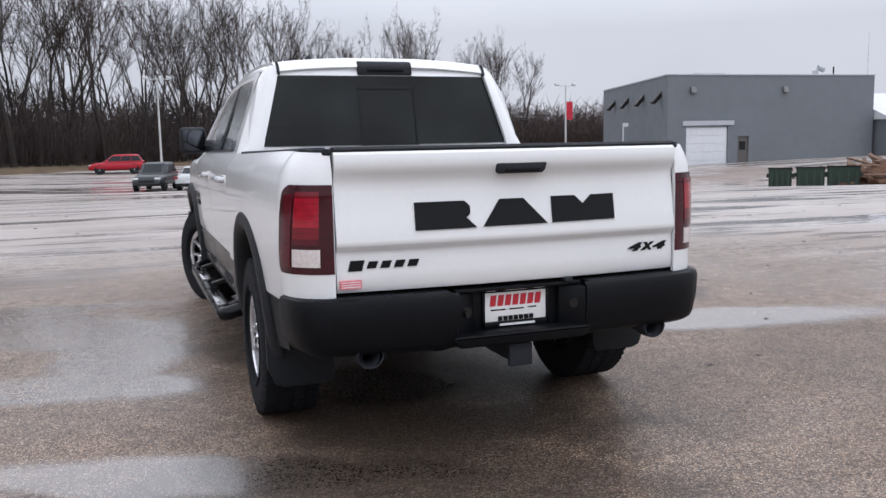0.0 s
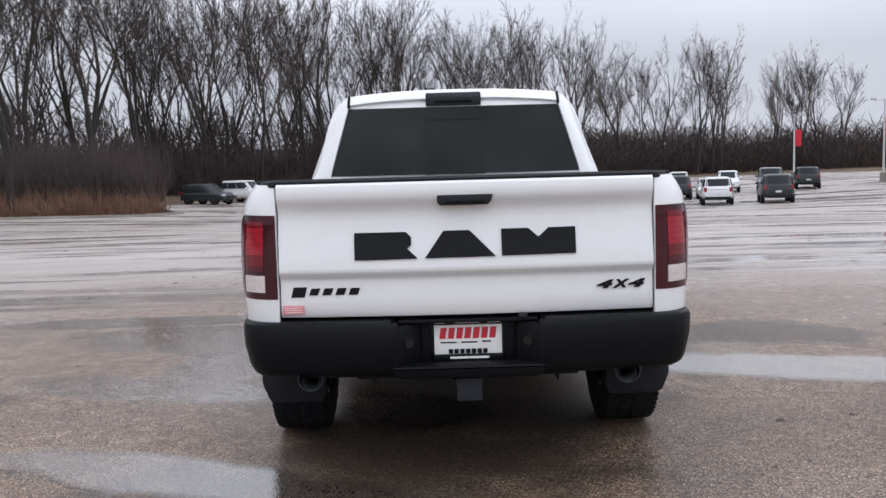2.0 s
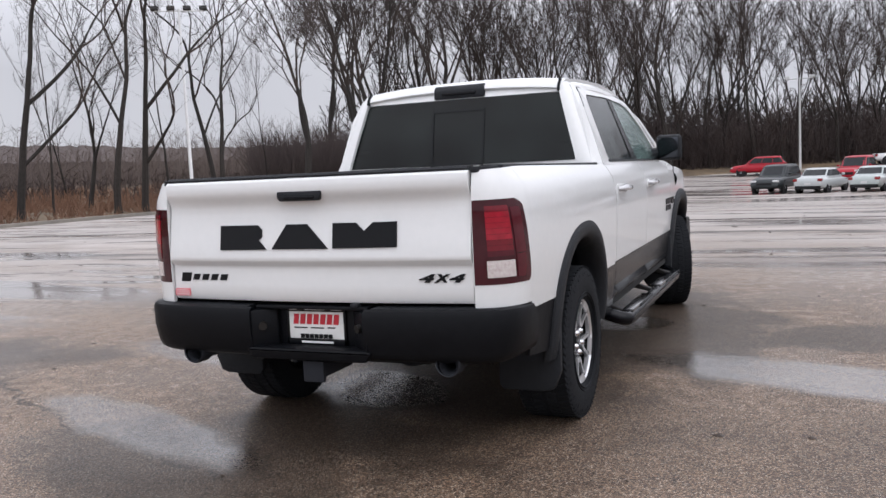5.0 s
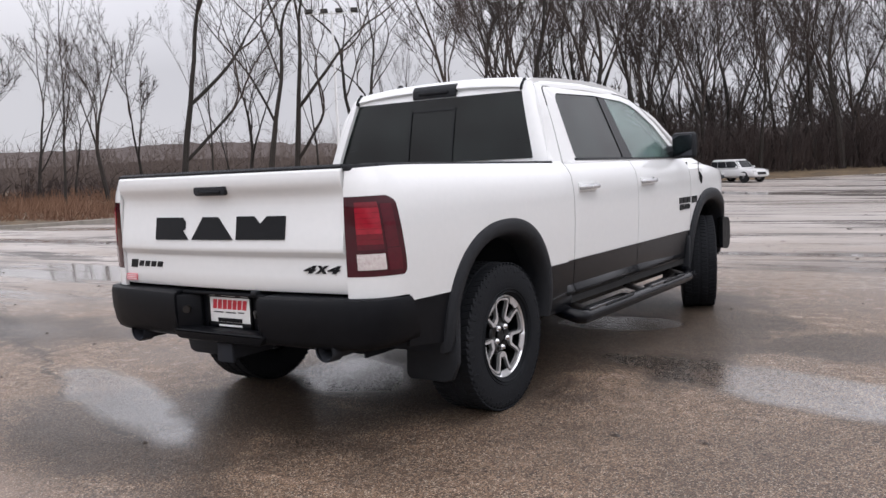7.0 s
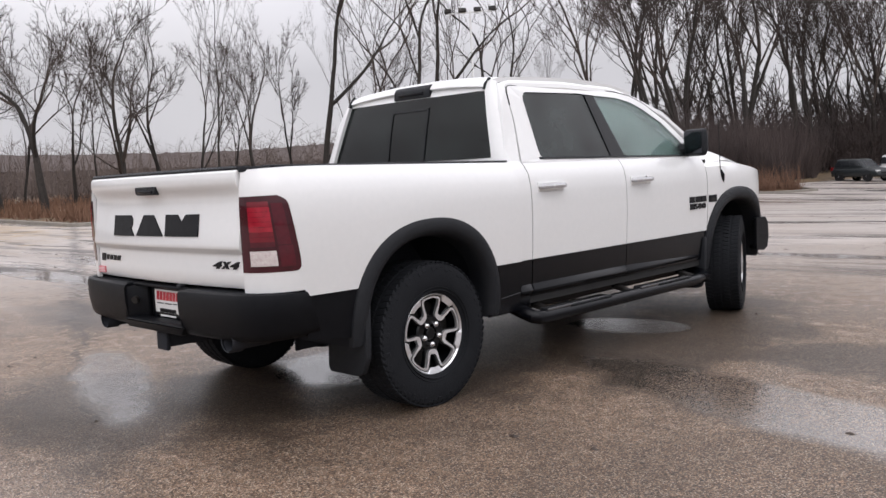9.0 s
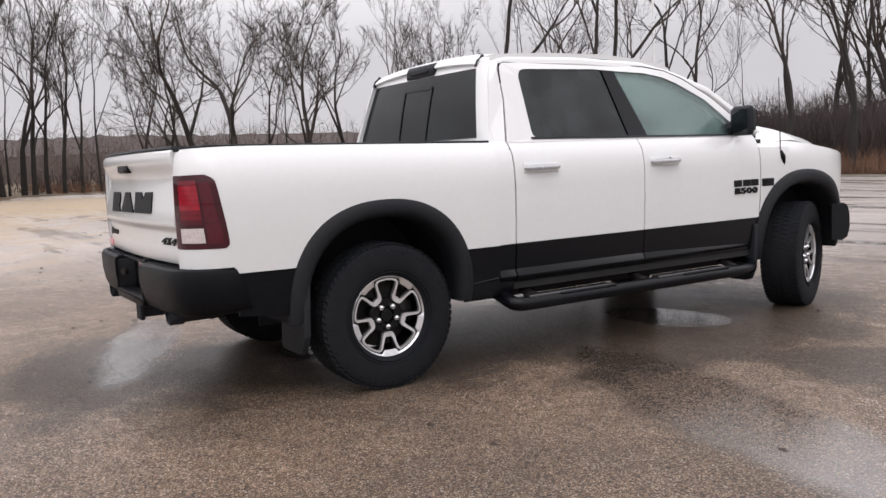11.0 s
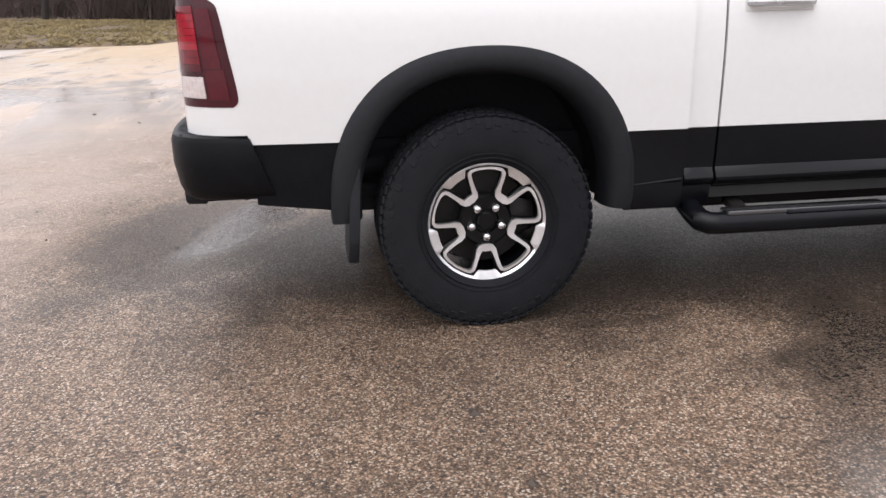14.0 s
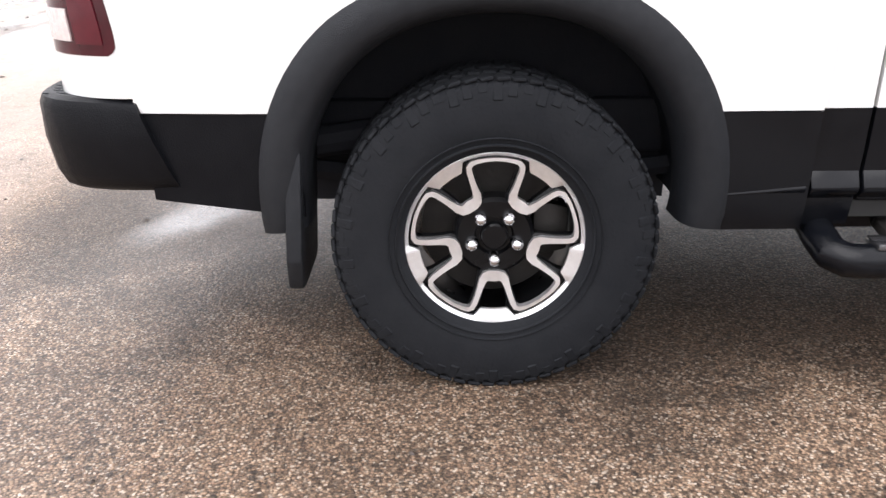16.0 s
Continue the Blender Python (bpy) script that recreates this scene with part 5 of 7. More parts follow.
        # outward is +x; the face lies at x = 0.11
        barrel = lathe([(0.118, R), (0.120, R * 0.985), (0.108, R * 0.955), (0.09, R * 0.93), (0.02, R * 0.90), (-0.11, R * 0.92), (-0.12, R)], 64)
        ring = bmesh.new()
        # bright outer ring, broader opposite each spoke
        N = 180
        inn = []
        for k in range(N):
            a = k * 360 / N
            dlt = abs((a + 36) % 72 - 36)
            inn.append(R * lerp(0.83, 0.94, min(max((dlt - 10.5) / 3.5, 0), 1)))
        loops = []
        for x, rr in ((0.104, None), (0.113, None), (0.121, R * 0.975), (0.118, R * 0.995)):
            loops.append([ring.verts.new((x, (rr or inn[k]) * math.sin(radians(k * 2)), -(rr or inn[k]) * math.cos(radians(k * 2)))) for k in range(N)])
        for q, w in zip(loops, loops[1:]):
            for k in range(N):
                ring.faces.new((q[k], q[(k + 1) % N], w[(k + 1) % N], w[k]))
        bmesh.ops.recalc_face_normals(ring, faces=ring.faces[:])
        # black spokes and hub
        face = bmesh.new()
        t = lathe([(0.075, 0.0), (0.075, R * 0.20), (0.088, R * 0.22), (0.090, R * 0.40), (0.08, R * 0.44), (0.03, R * 0.44), (0.03, 0.0)], 40)
        join(face, t)
        for k in range(5):
            for side in (-1, 1):
                poly = [(0.30 * R, side * 0.03 * R), (0.42 * R, side * 0.17 * R), (0.60 * R, side * 0.20 * R), (0.84 * R, side * 0.28 * R), (0.93 * R, side * 0.34 * R), (0.93 * R, side * 0.14 * R), (0.80 * R, side * 0.155 * R), (0.55 * R, side * 0.09 * R)]
                t = prism([(v, -u) for u, v in poly], "x", 0.055, 0.098, 0.006, seg=1)
                for v in t.verts:
                    v.co.x -= 0.018 * max(0, 1 - v.co.yz.length / R) if v.co.x > 0.07 else 0
                bmesh.ops.transform(t, matrix=Matrix.Rotation(k * math.tau / 5, 4, "X"), verts=t.verts[:])
                join(face, t)
        # bright outline that runs in and out round the spokes
        def polar(r, d):
            return Vector((math.sin(radians(d)) * r * R, -math.cos(radians(d)) * r * R))
        half = [(0.45, 0, 0.076), (0.452, 6, 0.075), (0.47, 11.5, 0.066), (0.52, 14.2, 0.052), (0.60, 14.6, 0.040), (0.70, 15.0, 0.036), (0.80, 15.6, 0.035), (0.855, 16.6, 0.035), (0.885, 19.2, 0.032), (0.893, 23, 0.027), (0.895, 29, 0.023)]
        base = [(0.895, -36)] + [(r, -d) for r, d, w in half[:0:-1]] + [(r, d) for r, d, w in half]
        wid = [0.022] + [w for r, d, w in half[:0:-1]] + [w for r, d, w in half]
        pts, hw = [], []
        for k in range(5):
            pts += [polar(r, d + 72 * k) for r, d in base]
            hw += [w * R * 0.84 for w in wid]
        line = bmesh.new()
        M = len(pts)
        quad = []
        for i, q in enumerate(pts):
            d = (pts[(i + 1) % M] - pts[i - 1]).normalized()
            nn = Vector((-d.y, d.x))
            xx = 0.112 - 0.020 * max(0, 1 - q.length / R / 0.88)
            a, b = q + nn * hw[i], q - nn * hw[i]
            quad.append([line.verts.new((xx - 0.02, *a)), line.verts.new((xx, *a)), line.verts.new((xx, *b)), line.verts.new((xx - 0.02, *b))])
        for i in range(M):
            q, w = quad[i], quad[(i + 1) % M]
            for k in range(4):
                line.faces.new((q[k], q[(k + 1) % 4], w[(k + 1) % 4], w[k]))
        bmesh.ops.recalc_face_normals(line, faces=line.faces[:])
        capm = lathe([(0.075, 0.0), (0.098, 0.0), (0.098, R * 0.13), (0.093, R * 0.15), (0.075, R * 0.155)], 28)
        nuts = []
        for k in range(5):
            a = radians(72 * k)
            t = lathe([(0.08, 0.019), (0.098, 0.0185), (0.108, 0.0155), (0.116, 0.009), (0.119, 0.0)], 12)
            bmesh.ops.transform(t, matrix=Matrix.Translation((0, math.sin(a) * R * 0.262, -math.cos(a) * R * 0.262)), verts=t.verts[:])
            nuts.append(t)
        disc = lathe([(0.0, 0.0), (0.0, R * 0.80), (-0.03, R * 0.80), (-0.03, 0.0)], 40)
        cal = prism([(0.45 * R, -0.35 * R), (0.85 * R, -0.25 * R), (0.85 * R, 0.25 * R), (0.45 * R, 0.35 * R)], "x", -0.05, 0.035, 0.01)
        return [("tyre", tyre, RUBBER, "black all-terrain tyre"), ("tread", lugs, RUBBER, ""), ("sidewall_rib", ribs, RUBBER, ""), ("rim_barrel", barrel, WHEELBLACK, ""),
                ("rim_ring", ring, MACHINED, "machined bright rim ring"), ("spokes", face, WHEELBLACK, "gloss black wheel spokes"), ("spoke_outline", line, MACHINED, "machined bright spoke outline"),
                ("centre_cap", capm, WHEELBLACK, "black centre cap"), ("brake_disc", disc, STEEL, ""), ("brake_caliper", cal, STEEL, "")] + [("lug_nut", t, CHROME, "bright lug nut") for t in nuts]
    made = []
    for name, bm, material, label in wheel_meshes():
        if not made:
            tyre_ob = part(name, bm, material, truck, label, True)
            made.append(tyre_ob)
        else:
            made.append(part(name, bm, material, tyre_ob, label, True))
    tyre_ob.name = "wheel"
    tyre_ob["label"] = "black all-terrain tyre on a black and machined alloy wheel"

    def wheel_at(x, y, turn):
        top = None
        for o in made:
            c = o.copy()
            scene.collection.objects.link(c)
            c.parent = top or truck
            if top is None:
                top = c
                c.matrix_basis = pose(x, y, TYRE_R, 0, 0, turn)
        return top
    tyre_ob.matrix_basis = pose(0.872, 0, TYRE_R)
    wheel_at(-0.872, 0, 180)
    wheel_at(0.885, AXLE_F + 0.025, 21)
    wheel_at(-0.860, AXLE_F - 0.025, 201)
    return truck


build_truck()


# ---- trees ----
BARK = surf("wet_dark_bark", (0.030, 0.024, 0.020), (0.016, 0.013, 0.011), 0.9, 9, 0.6, 30, rand=0.25)
TWIG = surf("bare_twigs", (0.054, 0.039, 0.031), (0.032, 0.023, 0.019), 0.9, 4, rand=0.25)
BRUSH = surf("brown_thicket", (0.068, 0.048, 0.042), (0.036, 0.026, 0.024), 0.95, 0.6, coarse=0.08)


class Twigs:
    """Gathers thin tapered bars into lists for one mesh."""

    def __init__(self):
        self.v, self.f = [], []

    def bar(self, pts, rads, n):
        base = len(self.v)
        tip = rads[-1] <= 0
        for i, q in enumerate(pts):
            if tip and i == len(pts) - 1:
                self.v.append(tuple(q))
                continue
            d = pts[min(i + 1, len(pts) - 1)] - pts[max(i - 1, 0)]
            a = d.orthogonal().normalized()
            b = d.cross(a).normalized()
            for k in range(n):
                w = k * math.tau / n
                self.v.append(tuple(q + rads[i] * (math.cos(w) * a + math.sin(w) * b)))
        for i in range(len(pts) - 1):
            o = base + i * n
            if tip and i == len(pts) - 2:
                self.f += [(o + k, o + (k + 1) % n, base + (i + 1) * n) for k in range(n)]
            else:
                self.f += [(o + k, o + (k + 1) % n, o + n + (k + 1) % n, o + n + k) for k in range(n)]


def grow(rng, height, lean, first, spread, levels, girth, crook, fat, shoots):
    """A bare tree that forks again and again: first is the clear trunk's share of the height, spread opens the forks,
    crook bends the limbs, shoots sets how many side twigs each limb carries."""
    trunk, crown = Twigs(), Twigs()

    def side(d, angle):
        a = d.orthogonal().normalized()
        a.rotate(Matrix.Rotation(rng.uniform(0, math.tau), 3, d))
        return (d * math.cos(angle) + a * math.sin(angle)).normalized()

    def wander(p, d, length, segs, lift, stiff=1.0):
        c = crook * stiff
        pts, curl = [p.copy()], Vector((rng.gauss(0, c), rng.gauss(0, c), rng.gauss(0, c * 0.6)))
        for _ in range(segs):
            d = (d + curl + Vector((rng.gauss(0, c), rng.gauss(0, c), rng.gauss(0, c * 0.7) + lift))).normalized()
            p = p + d * length / segs
            pts.append(p.copy())
        return pts, d

    def spray(p, d, length):
        """A tip twig with a few finer ones off it."""
        q, e = wander(p, d, length, 2, 0.04)
        crown.bar(q, [0.0075 * fat, 0.0055 * fat, 0], 3)
        for _ in range(3 if fat < 1.9 else 1):
            st = q[0].lerp(q[1], rng.random()) if rng.random() < 0.4 else q[1].lerp(q[2], rng.random() * 0.7)
            f = side(e, rng.uniform(0.4, 1.0))
            crown.bar([st, st + f * length * rng.uniform(0.3, 0.6)], [0.005 * fat, 0], 3)

    def limb(p, d, length, r, level):
        segs = max(3, min(6, int(length / 0.5)))
        pts, e = wander(p, d, length, segs, (0.10 if level < 2 else 0.05) + 0.01 * level, 0.40 if level == 0 else 0.7 if level == 1 else 1.0)
        end = max(r * 0.70, 0.008 * fat)
        rads = [lerp(r, end, i / segs) for i in range(segs + 1)]
        if level == 0:
            rads[0] = r * 1.35
        (trunk if r > 0.075 else crown).bar(pts, rads, 7 if r > 0.12 else 5 if r > 0.05 else 4 if r > 0.025 else 3)
        for _ in range(shoots if level > 0 else 0):
            k = rng.randint(1, segs)
            f = side((pts[k] - pts[k - 1]).normalized(), rng.uniform(0.6, 1.15))
            spray(pts[k], f, min(max(length * rng.uniform(0.30, 0.55), 0.35), 1.5))
        if level >= levels or length < 0.55:
            for _ in range(2):
                spray(pts[-1], side(e, rng.uniform(0.1, 0.7)), max(length * rng.uniform(0.5, 0.8), 0.4))
            return
        limb(pts[-1], side(e, rng.uniform(0.10, 0.36) * spread * (0.45 if level == 0 else 0.7 if level == 1 else 1.0)), length * rng.uniform(0.72, 0.90), end * 0.92, level + 1)
        for i in range(1 if rng.random() < 0.62 else 2):
            k = -1 if i == 0 else rng.randint(segs // 2, segs - 1)
            limb(pts[k], side(e, rng.uniform(0.45, 0.95) * spread), length * rng.uniform(0.58, 0.84), end * rng.uniform(0.55, 0.82), level + 1)

    limb(Vector((0, 0, -0.4)), Vector((lean * 0.6, lean * 0.25, 1)), height * first, height * 0.0105 * girth, 0)
    top = max(v[2] for v in crown.v)
    for tw in (trunk, crown):
        tw.v = [(x * height / top, y * height / top, z * height / top) for x, y, z in tw.v]
    return trunk, crown


def tree_kind(seed, height, label, lean=0.03, first=0.30, spread=0.8, levels=5, girth=1.0, crook=0.07, fat=1.3, shoots=3):
    tr, cr = grow(random.Random(seed), height, lean, first, spread, levels, girth, crook, fat, shoots)
    t = thing("tree", label=label, category="tree", group="bare trees round the lot")
    raw("trunk", tr.v, tr.f, BARK, t, smooth=True)
    raw("crown", cr.v, cr.f, TWIG, t, "bare branches and twigs")
    return t


KINDS = [tree_kind(11, 17, "tall bare tree with forked grey trunk", 0.05, 0.28, 0.62, 5, 1.0, 0.055),
         tree_kind(12, 16, "bare tree with upswept branches", -0.08, 0.25, 0.66, 5, 1.0, 0.06),
         tree_kind(13, 18, "tall bare tree with several stems", 0.02, 0.22, 0.60, 6, 1.0, 0.05, 1.3, 2),
         tree_kind(14, 13, "spreading bare tree with low crooked limbs", 0.14, 0.20, 0.95, 6, 1.1, 0.09, 1.2, 2),
         tree_kind(15, 15, "slender bare tree with a straight trunk", -0.03, 0.36, 0.55, 5, 0.8, 0.05, 1.2, 2),
         tree_kind(16, 11, "low broad bare tree with dense twigs", 0.10, 0.18, 1.05, 6, 1.1, 0.09, 1.2, 2),
         tree_kind(21, 17, "bare tree inside the woods", 0.04, 0.26, 0.62, 5, 0.95, 0.05, 2.25, 2), tree_kind(22, 16, "bare tree inside the woods", -0.06, 0.22, 0.68, 5, 0.95, 0.06, 2.25, 2),
         tree_kind(23, 15, "bare tree inside the woods", 0.02, 0.30, 0.60, 5, 0.95, 0.05, 2.25, 2),
         tree_kind(31, 20, "old bare tree with a thick dark trunk", 0.02, 0.34, 0.78, 5, 1.10, 0.085, 1.2, 1), tree_kind(32, 19, "old leaning bare tree with a forked trunk", -0.06, 0.28, 0.80, 5, 1.05, 0.10, 1.2, 1),
         tree_kind(33, 13, "old crooked bare tree with spreading limbs", 0.06, 0.24, 0.95, 6, 1.5, 0.11, 1.3, 1), tree_kind(34, 17, "clump of bare stems rising from one foot", 0.02, 0.16, 0.62, 6, 1.0, 0.06, 1.3, 1),
         tree_kind(41, 14, "low dark leafless tree in the undergrowth", 0.03, 0.20, 0.85, 4, 1.1, 0.07, 3.6, 0), tree_kind(42, 12, "low dark leafless tree in the undergrowth", -0.05, 0.16, 0.95, 4, 1.2, 0.09, 3.6, 0)]
USED = set()


def plant(kind, x, y, size=1.0, turn=0.0):
    z = wild_z(x, y) - 0.1
    m = pose(x, y, z, 0, 0, turn)
    ob = KINDS[kind]
    if kind in USED:
        ob = copy_thing(ob, m)
    USED.add(kind)
    ob.matrix_basis = m @ Matrix.Diagonal((size, size, size, 1))
    return ob


EDGE = [(-60, -60), (-56, -25), (-52, -9), (-68, 4), (-62, 18), (-46, 22), (-40, 33), (-36, 46), (-31, 62), (-26, 76), (-12, 88), (6, 96), (24, 104), (46, 114), (80, 112), (130, 100)]


def edge_point(s, back):
    """A point s metres along the woods' edge and back metres into the woods."""
    for (x0, y0), (x1, y1) in zip(EDGE, EDGE[1:]):
        d = math.hypot(x1 - x0, y1 - y0)
        if s <= d:
            ux, uy = (x1 - x0) / d, (y1 - y0) / d
            return x0 + ux * s - uy * back, y0 + uy * s + ux * back
        s -= d
    return None


EDGE_LEN = sum(math.hypot(b[0] - a[0], b[1] - a[1]) for a, b in zip(EDGE, EDGE[1:]))


def build_trees():
    rng = random.Random(5)
    # named trees: bearing from the eye's middle path, distance, kind, size
    for az, d, k, size in NEAR_TREES:
        x, y = 3 - d * math.sin(radians(az)), -4 + d * math.cos(radians(az))
        while in_lot(x, y) or lot_gap(x, y) < 1.6:
            d += 0.4
            x, y = 3 - d * math.sin(radians(az)), -4 + d * math.cos(radians(az))
        plant(k, x, y, size, rng.uniform(0, 360))
    # the woods' front rows, taller to the west, dying away to the east
    for back, step, kinds in ((2, 3.6, (0, 1, 2, 4, 6, 7, 12)), (8, 3.9, (0, 6, 7, 8)), (15, 5.0, (6, 7, 8)), (5, 3.4, (13, 14)), (11, 2.8, (13, 14)), (18, 2.6, (13, 14)), (25, 5.0, (13, 14))):
        s = rng.uniform(0, step)
        while s < EDGE_LEN:
            q = edge_point(s, back + rng.uniform(-2.5, 2.5))
            away = math.degrees(math.atan2(2 - q[0], q[1] + 4.5)) if q else 99
            if q and q[1] > 40 and q[0] < 60 and away + rng.uniform(0, 5) < 31:
                west = min(max((30 - q[0]) / 46, 0), 1)
                low = 0.52 if kinds == (13, 14) else 1.0
                plant(rng.choice(kinds), q[0], q[1], rng.uniform(0.92, 1.25) * lerp(0.94, 1.32, west) * low, rng.uniform(0, 360))
            s += step * rng.uniform(0.6, 1.4) * (0.74 if q and q[0] < 0 else 0.95)


NEAR_TREES = [(88.9, 49, 9, 0.95), (86.6, 53, 9, 1.0), (83.9, 55, 9, 0.9), (87.2, 58, 10, 1.05), (85.2, 60, 9, 1.05), (80.4, 56, 10, 0.95), (50.6, 42, 9, 1.0), (48.7, 45, 4, 0.8), (45.0, 45, 10, 1.0), (46.6, 48, 1, 0.75), (43.4, 46, 9, 1.05), (41.8, 50, 4, 0.95), (38.9, 50, 10, 0.95), (38.5, 51, 9, 0.9), (81.8, 58, 12, 1.0), (84.8, 51, 9, 0.95), (85.6, 57, 4, 1.2), (87.8, 50, 12, 1.1), (88.4, 55, 10, 1.0), (82.6, 53, 4, 1.1), (33.0, 56, 12, 1.1), (35.5, 60, 4, 0.8), (29.5, 58, 12, 1.15),
              (55.0, 52, 1, 0.8), (57.5, 47, 4, 0.95), (61.2, 56, 12, 0.75), (65.0, 54, 4, 0.85), (68.0, 50, 11, 1.15), (70.6, 49, 11, 1.2), (75.0, 52, 3, 1.1), (77.4, 50, 4, 1.25), (73, 60, 5, 1.0),
              (84, 54, 12, 1.2), (79.5, 60, 0, 1.1), (87, 60, 2, 1.1), (89, 52, 1, 1.2), (91, 56, 0, 1.2), (94, 56, 3, 1.3), (96, 54, 2, 1.1), (98, 58, 2, 1.1), (102, 56, 1, 1.1), (83, 47, 12, 1.25), (81.2, 49, 9, 1.1), (86.0, 48, 12, 1.2),
              (63.5, 50, 5, 1.15), (59.0, 60, 6, 0.75), (66.5, 60, 7, 0.8), (72.0, 57, 6, 0.85), (53.0, 60, 7, 0.72), (78.5, 57, 7, 0.9), (69.5, 64, 8, 0.9), (57.0, 64, 8, 0.75), (47.5, 66, 8, 0.7)]
build_trees()


RUSSET = surf("red_brown_growth", (0.20, 0.112, 0.066), (0.12, 0.062, 0.040), 0.9, 1.5, coarse=0.15)


def build_thicket():
    rng = random.Random(8)
    tw = Twigs()
    for _ in range(21000):
        back = rng.expovariate(1 / 12) - 1
        q = edge_point(rng.uniform(0, EDGE_LEN), back)
        if not q or q[0] > 90:
            continue
        x, y = q
        wooded = min(max((34 - math.degrees(math.atan2(2 - x, y + 4.5))) / 7, 0), 1) if y > 0 else 0.2
        if wooded < 0.1 and rng.random() < 0.75:
            continue
        h = rng.uniform(2.4, 6.6) * lerp(0.34, 1.0, wooded)
        fat = (1.0 + 1.8 * min(back / 10, 1)) * lerp(0.6, 1.0, wooded)
        z = wild_z(x, y) - 0.2
        a = Vector((x, y, z))
        b = a + Vector((rng.gauss(0, 0.16) * h, rng.gauss(0, 0.16) * h, h * 0.6))
        c = b + Vector((rng.gauss(0, 0.2) * h, rng.gauss(0, 0.2) * h, h * 0.4))
        tw.bar([a, b, c], [0.034 * fat, 0.027 * fat, 0], 3)
        for _k in range(3):
            st = a.lerp(b, rng.uniform(0.2, 1)) if rng.random() < 0.6 else b.lerp(c, rng.random())
            tw.bar([st, st + Vector((rng.gauss(0, 0.25), rng.gauss(0, 0.25), rng.uniform(0.15, 0.4))) * h], [0.025 * fat, 0], 3)
    # dark brush round the western trees, and at the foot of the woods where the kerb turns
    for az0, az1, d0, d1, count, top in ((80, 100, 53, 66, 3600, 5.2), (20, 36, 60, 84, 5200, 6.4)):
        for _ in range(count):
            az, d = radians(rng.uniform(az0, az1)), rng.uniform(d0, d1)
            x, y = 3 - d * math.sin(az), -4 + d * math.cos(az)
            if in_lot(x, y) or lot_gap(x, y) < 1.5:
                continue
            h = rng.uniform(0.35, 1.0) * top
            a = Vector((x, y, wild_z(x, y) - 0.1))
            for _k in range(2):
                b = a + Vector((rng.gauss(0, 0.2), rng.gauss(0, 0.2), rng.uniform(0.6, 1.0))) * h
                tw.bar([a, a.lerp(b, 0.5) + Vector((rng.gauss(0, 0.06), rng.gauss(0, 0.06), 0)) * h, b], [0.034, 0.026, 0], 3)
    tagged(raw("thicket", tw.v, tw.f, BRUSH), "dense brown leafless undergrowth along the woods", "undergrowth", kind="stuff")
    # low red-brown shrubs where the kerb turns towards the woods
    tw = Twigs()
    for _ in range(2600):
        az, d = radians(rng.uniform(19, 35)), rng.uniform(54, 64)
        x, y = 3 - d * math.sin(az), -4 + d * math.cos(az)
        if in_lot(x, y) or lot_gap(x, y) < 0.8:
            continue
        h = rng.uniform(0.6, 2.2)
        a = Vector((x, y, wild_z(x, y) - 0.1))
        for _k in range(3):
            b = a + Vector((rng.gauss(0, 0.22), rng.gauss(0, 0.22), rng.uniform(0.5, 1.0))) * h
            tw.bar([a, a.lerp(b, 0.5) + Vector((rng.gauss(0, 0.08), rng.gauss(0, 0.08), 0)) * h, b], [0.024, 0.018, 0], 3)
    tagged(raw("shrubs", tw.v, tw.f, RUSSET), "low red-brown leafless shrubs behind the kerb", "shrubs", kind="stuff")


def build_dead_grass():
    """Tall dead grass on the rough ground behind the kerb."""
    rng = random.Random(14)
    tw = Twigs()
    for _ in range(18000):
        az, d = radians(rng.uniform(34, 82)), rng.uniform(36, 84)
        x, y = 3 - d * math.sin(az), -4 + d * math.cos(az)
        if noise.noise(Vector((x * 0.25, y * 0.25, 7))) < -0.15 or in_lot(x, y) or lot_gap(x, y) < 0.9:
            continue
        h = rng.uniform(0.3, 1.1)
        a = Vector((x, y, wild_z(x, y) - 0.05))
        for _k in range(3):
            tw.bar([a + Vector((rng.gauss(0, 0.12), rng.gauss(0, 0.12), 0)), a + Vector((rng.gauss(0, 0.3) * h, rng.gauss(0, 0.3) * h, h * rng.uniform(0.6, 1)))], [0.02, 0], 3)
    tagged(raw("dead_grass", tw.v, tw.f, RUSSET), "tall red-brown dead grass behind the kerb", "grass", kind="stuff")


def build_verge():
    """Short tufts on the grass bank beside the drive."""
    rng = random.Random(15)
    tw = Twigs()
    for _ in range(16000):
        x, y = rng.uniform(-50, -22.5), rng.uniform(-26, 0)
        if in_lot(x, y) or lot_gap(x, y) < 0.5 or noise.noise(Vector((x * 0.5, y * 0.5, 2))) < -0.12:
            continue
        h = rng.uniform(0.05, 0.16)
        a = Vector((x, y, wild_z(x, y) - 0.02))
        for _k in range(2):
            tw.bar([a + Vector((rng.gauss(0, 0.1), rng.gauss(0, 0.1), 0)), a + Vector((rng.gauss(0, 0.15), rng.gauss(0, 0.15), h))], [0.03, 0], 3)
    tagged(raw("verge_grass", tw.v, tw.f, surf("olive_winter_grass", (0.26, 0.20, 0.095), (0.13, 0.105, 0.05), 0.9, 1.2, coarse=0.3)), "short olive and straw winter grass on the bank", "grass", kind="stuff")


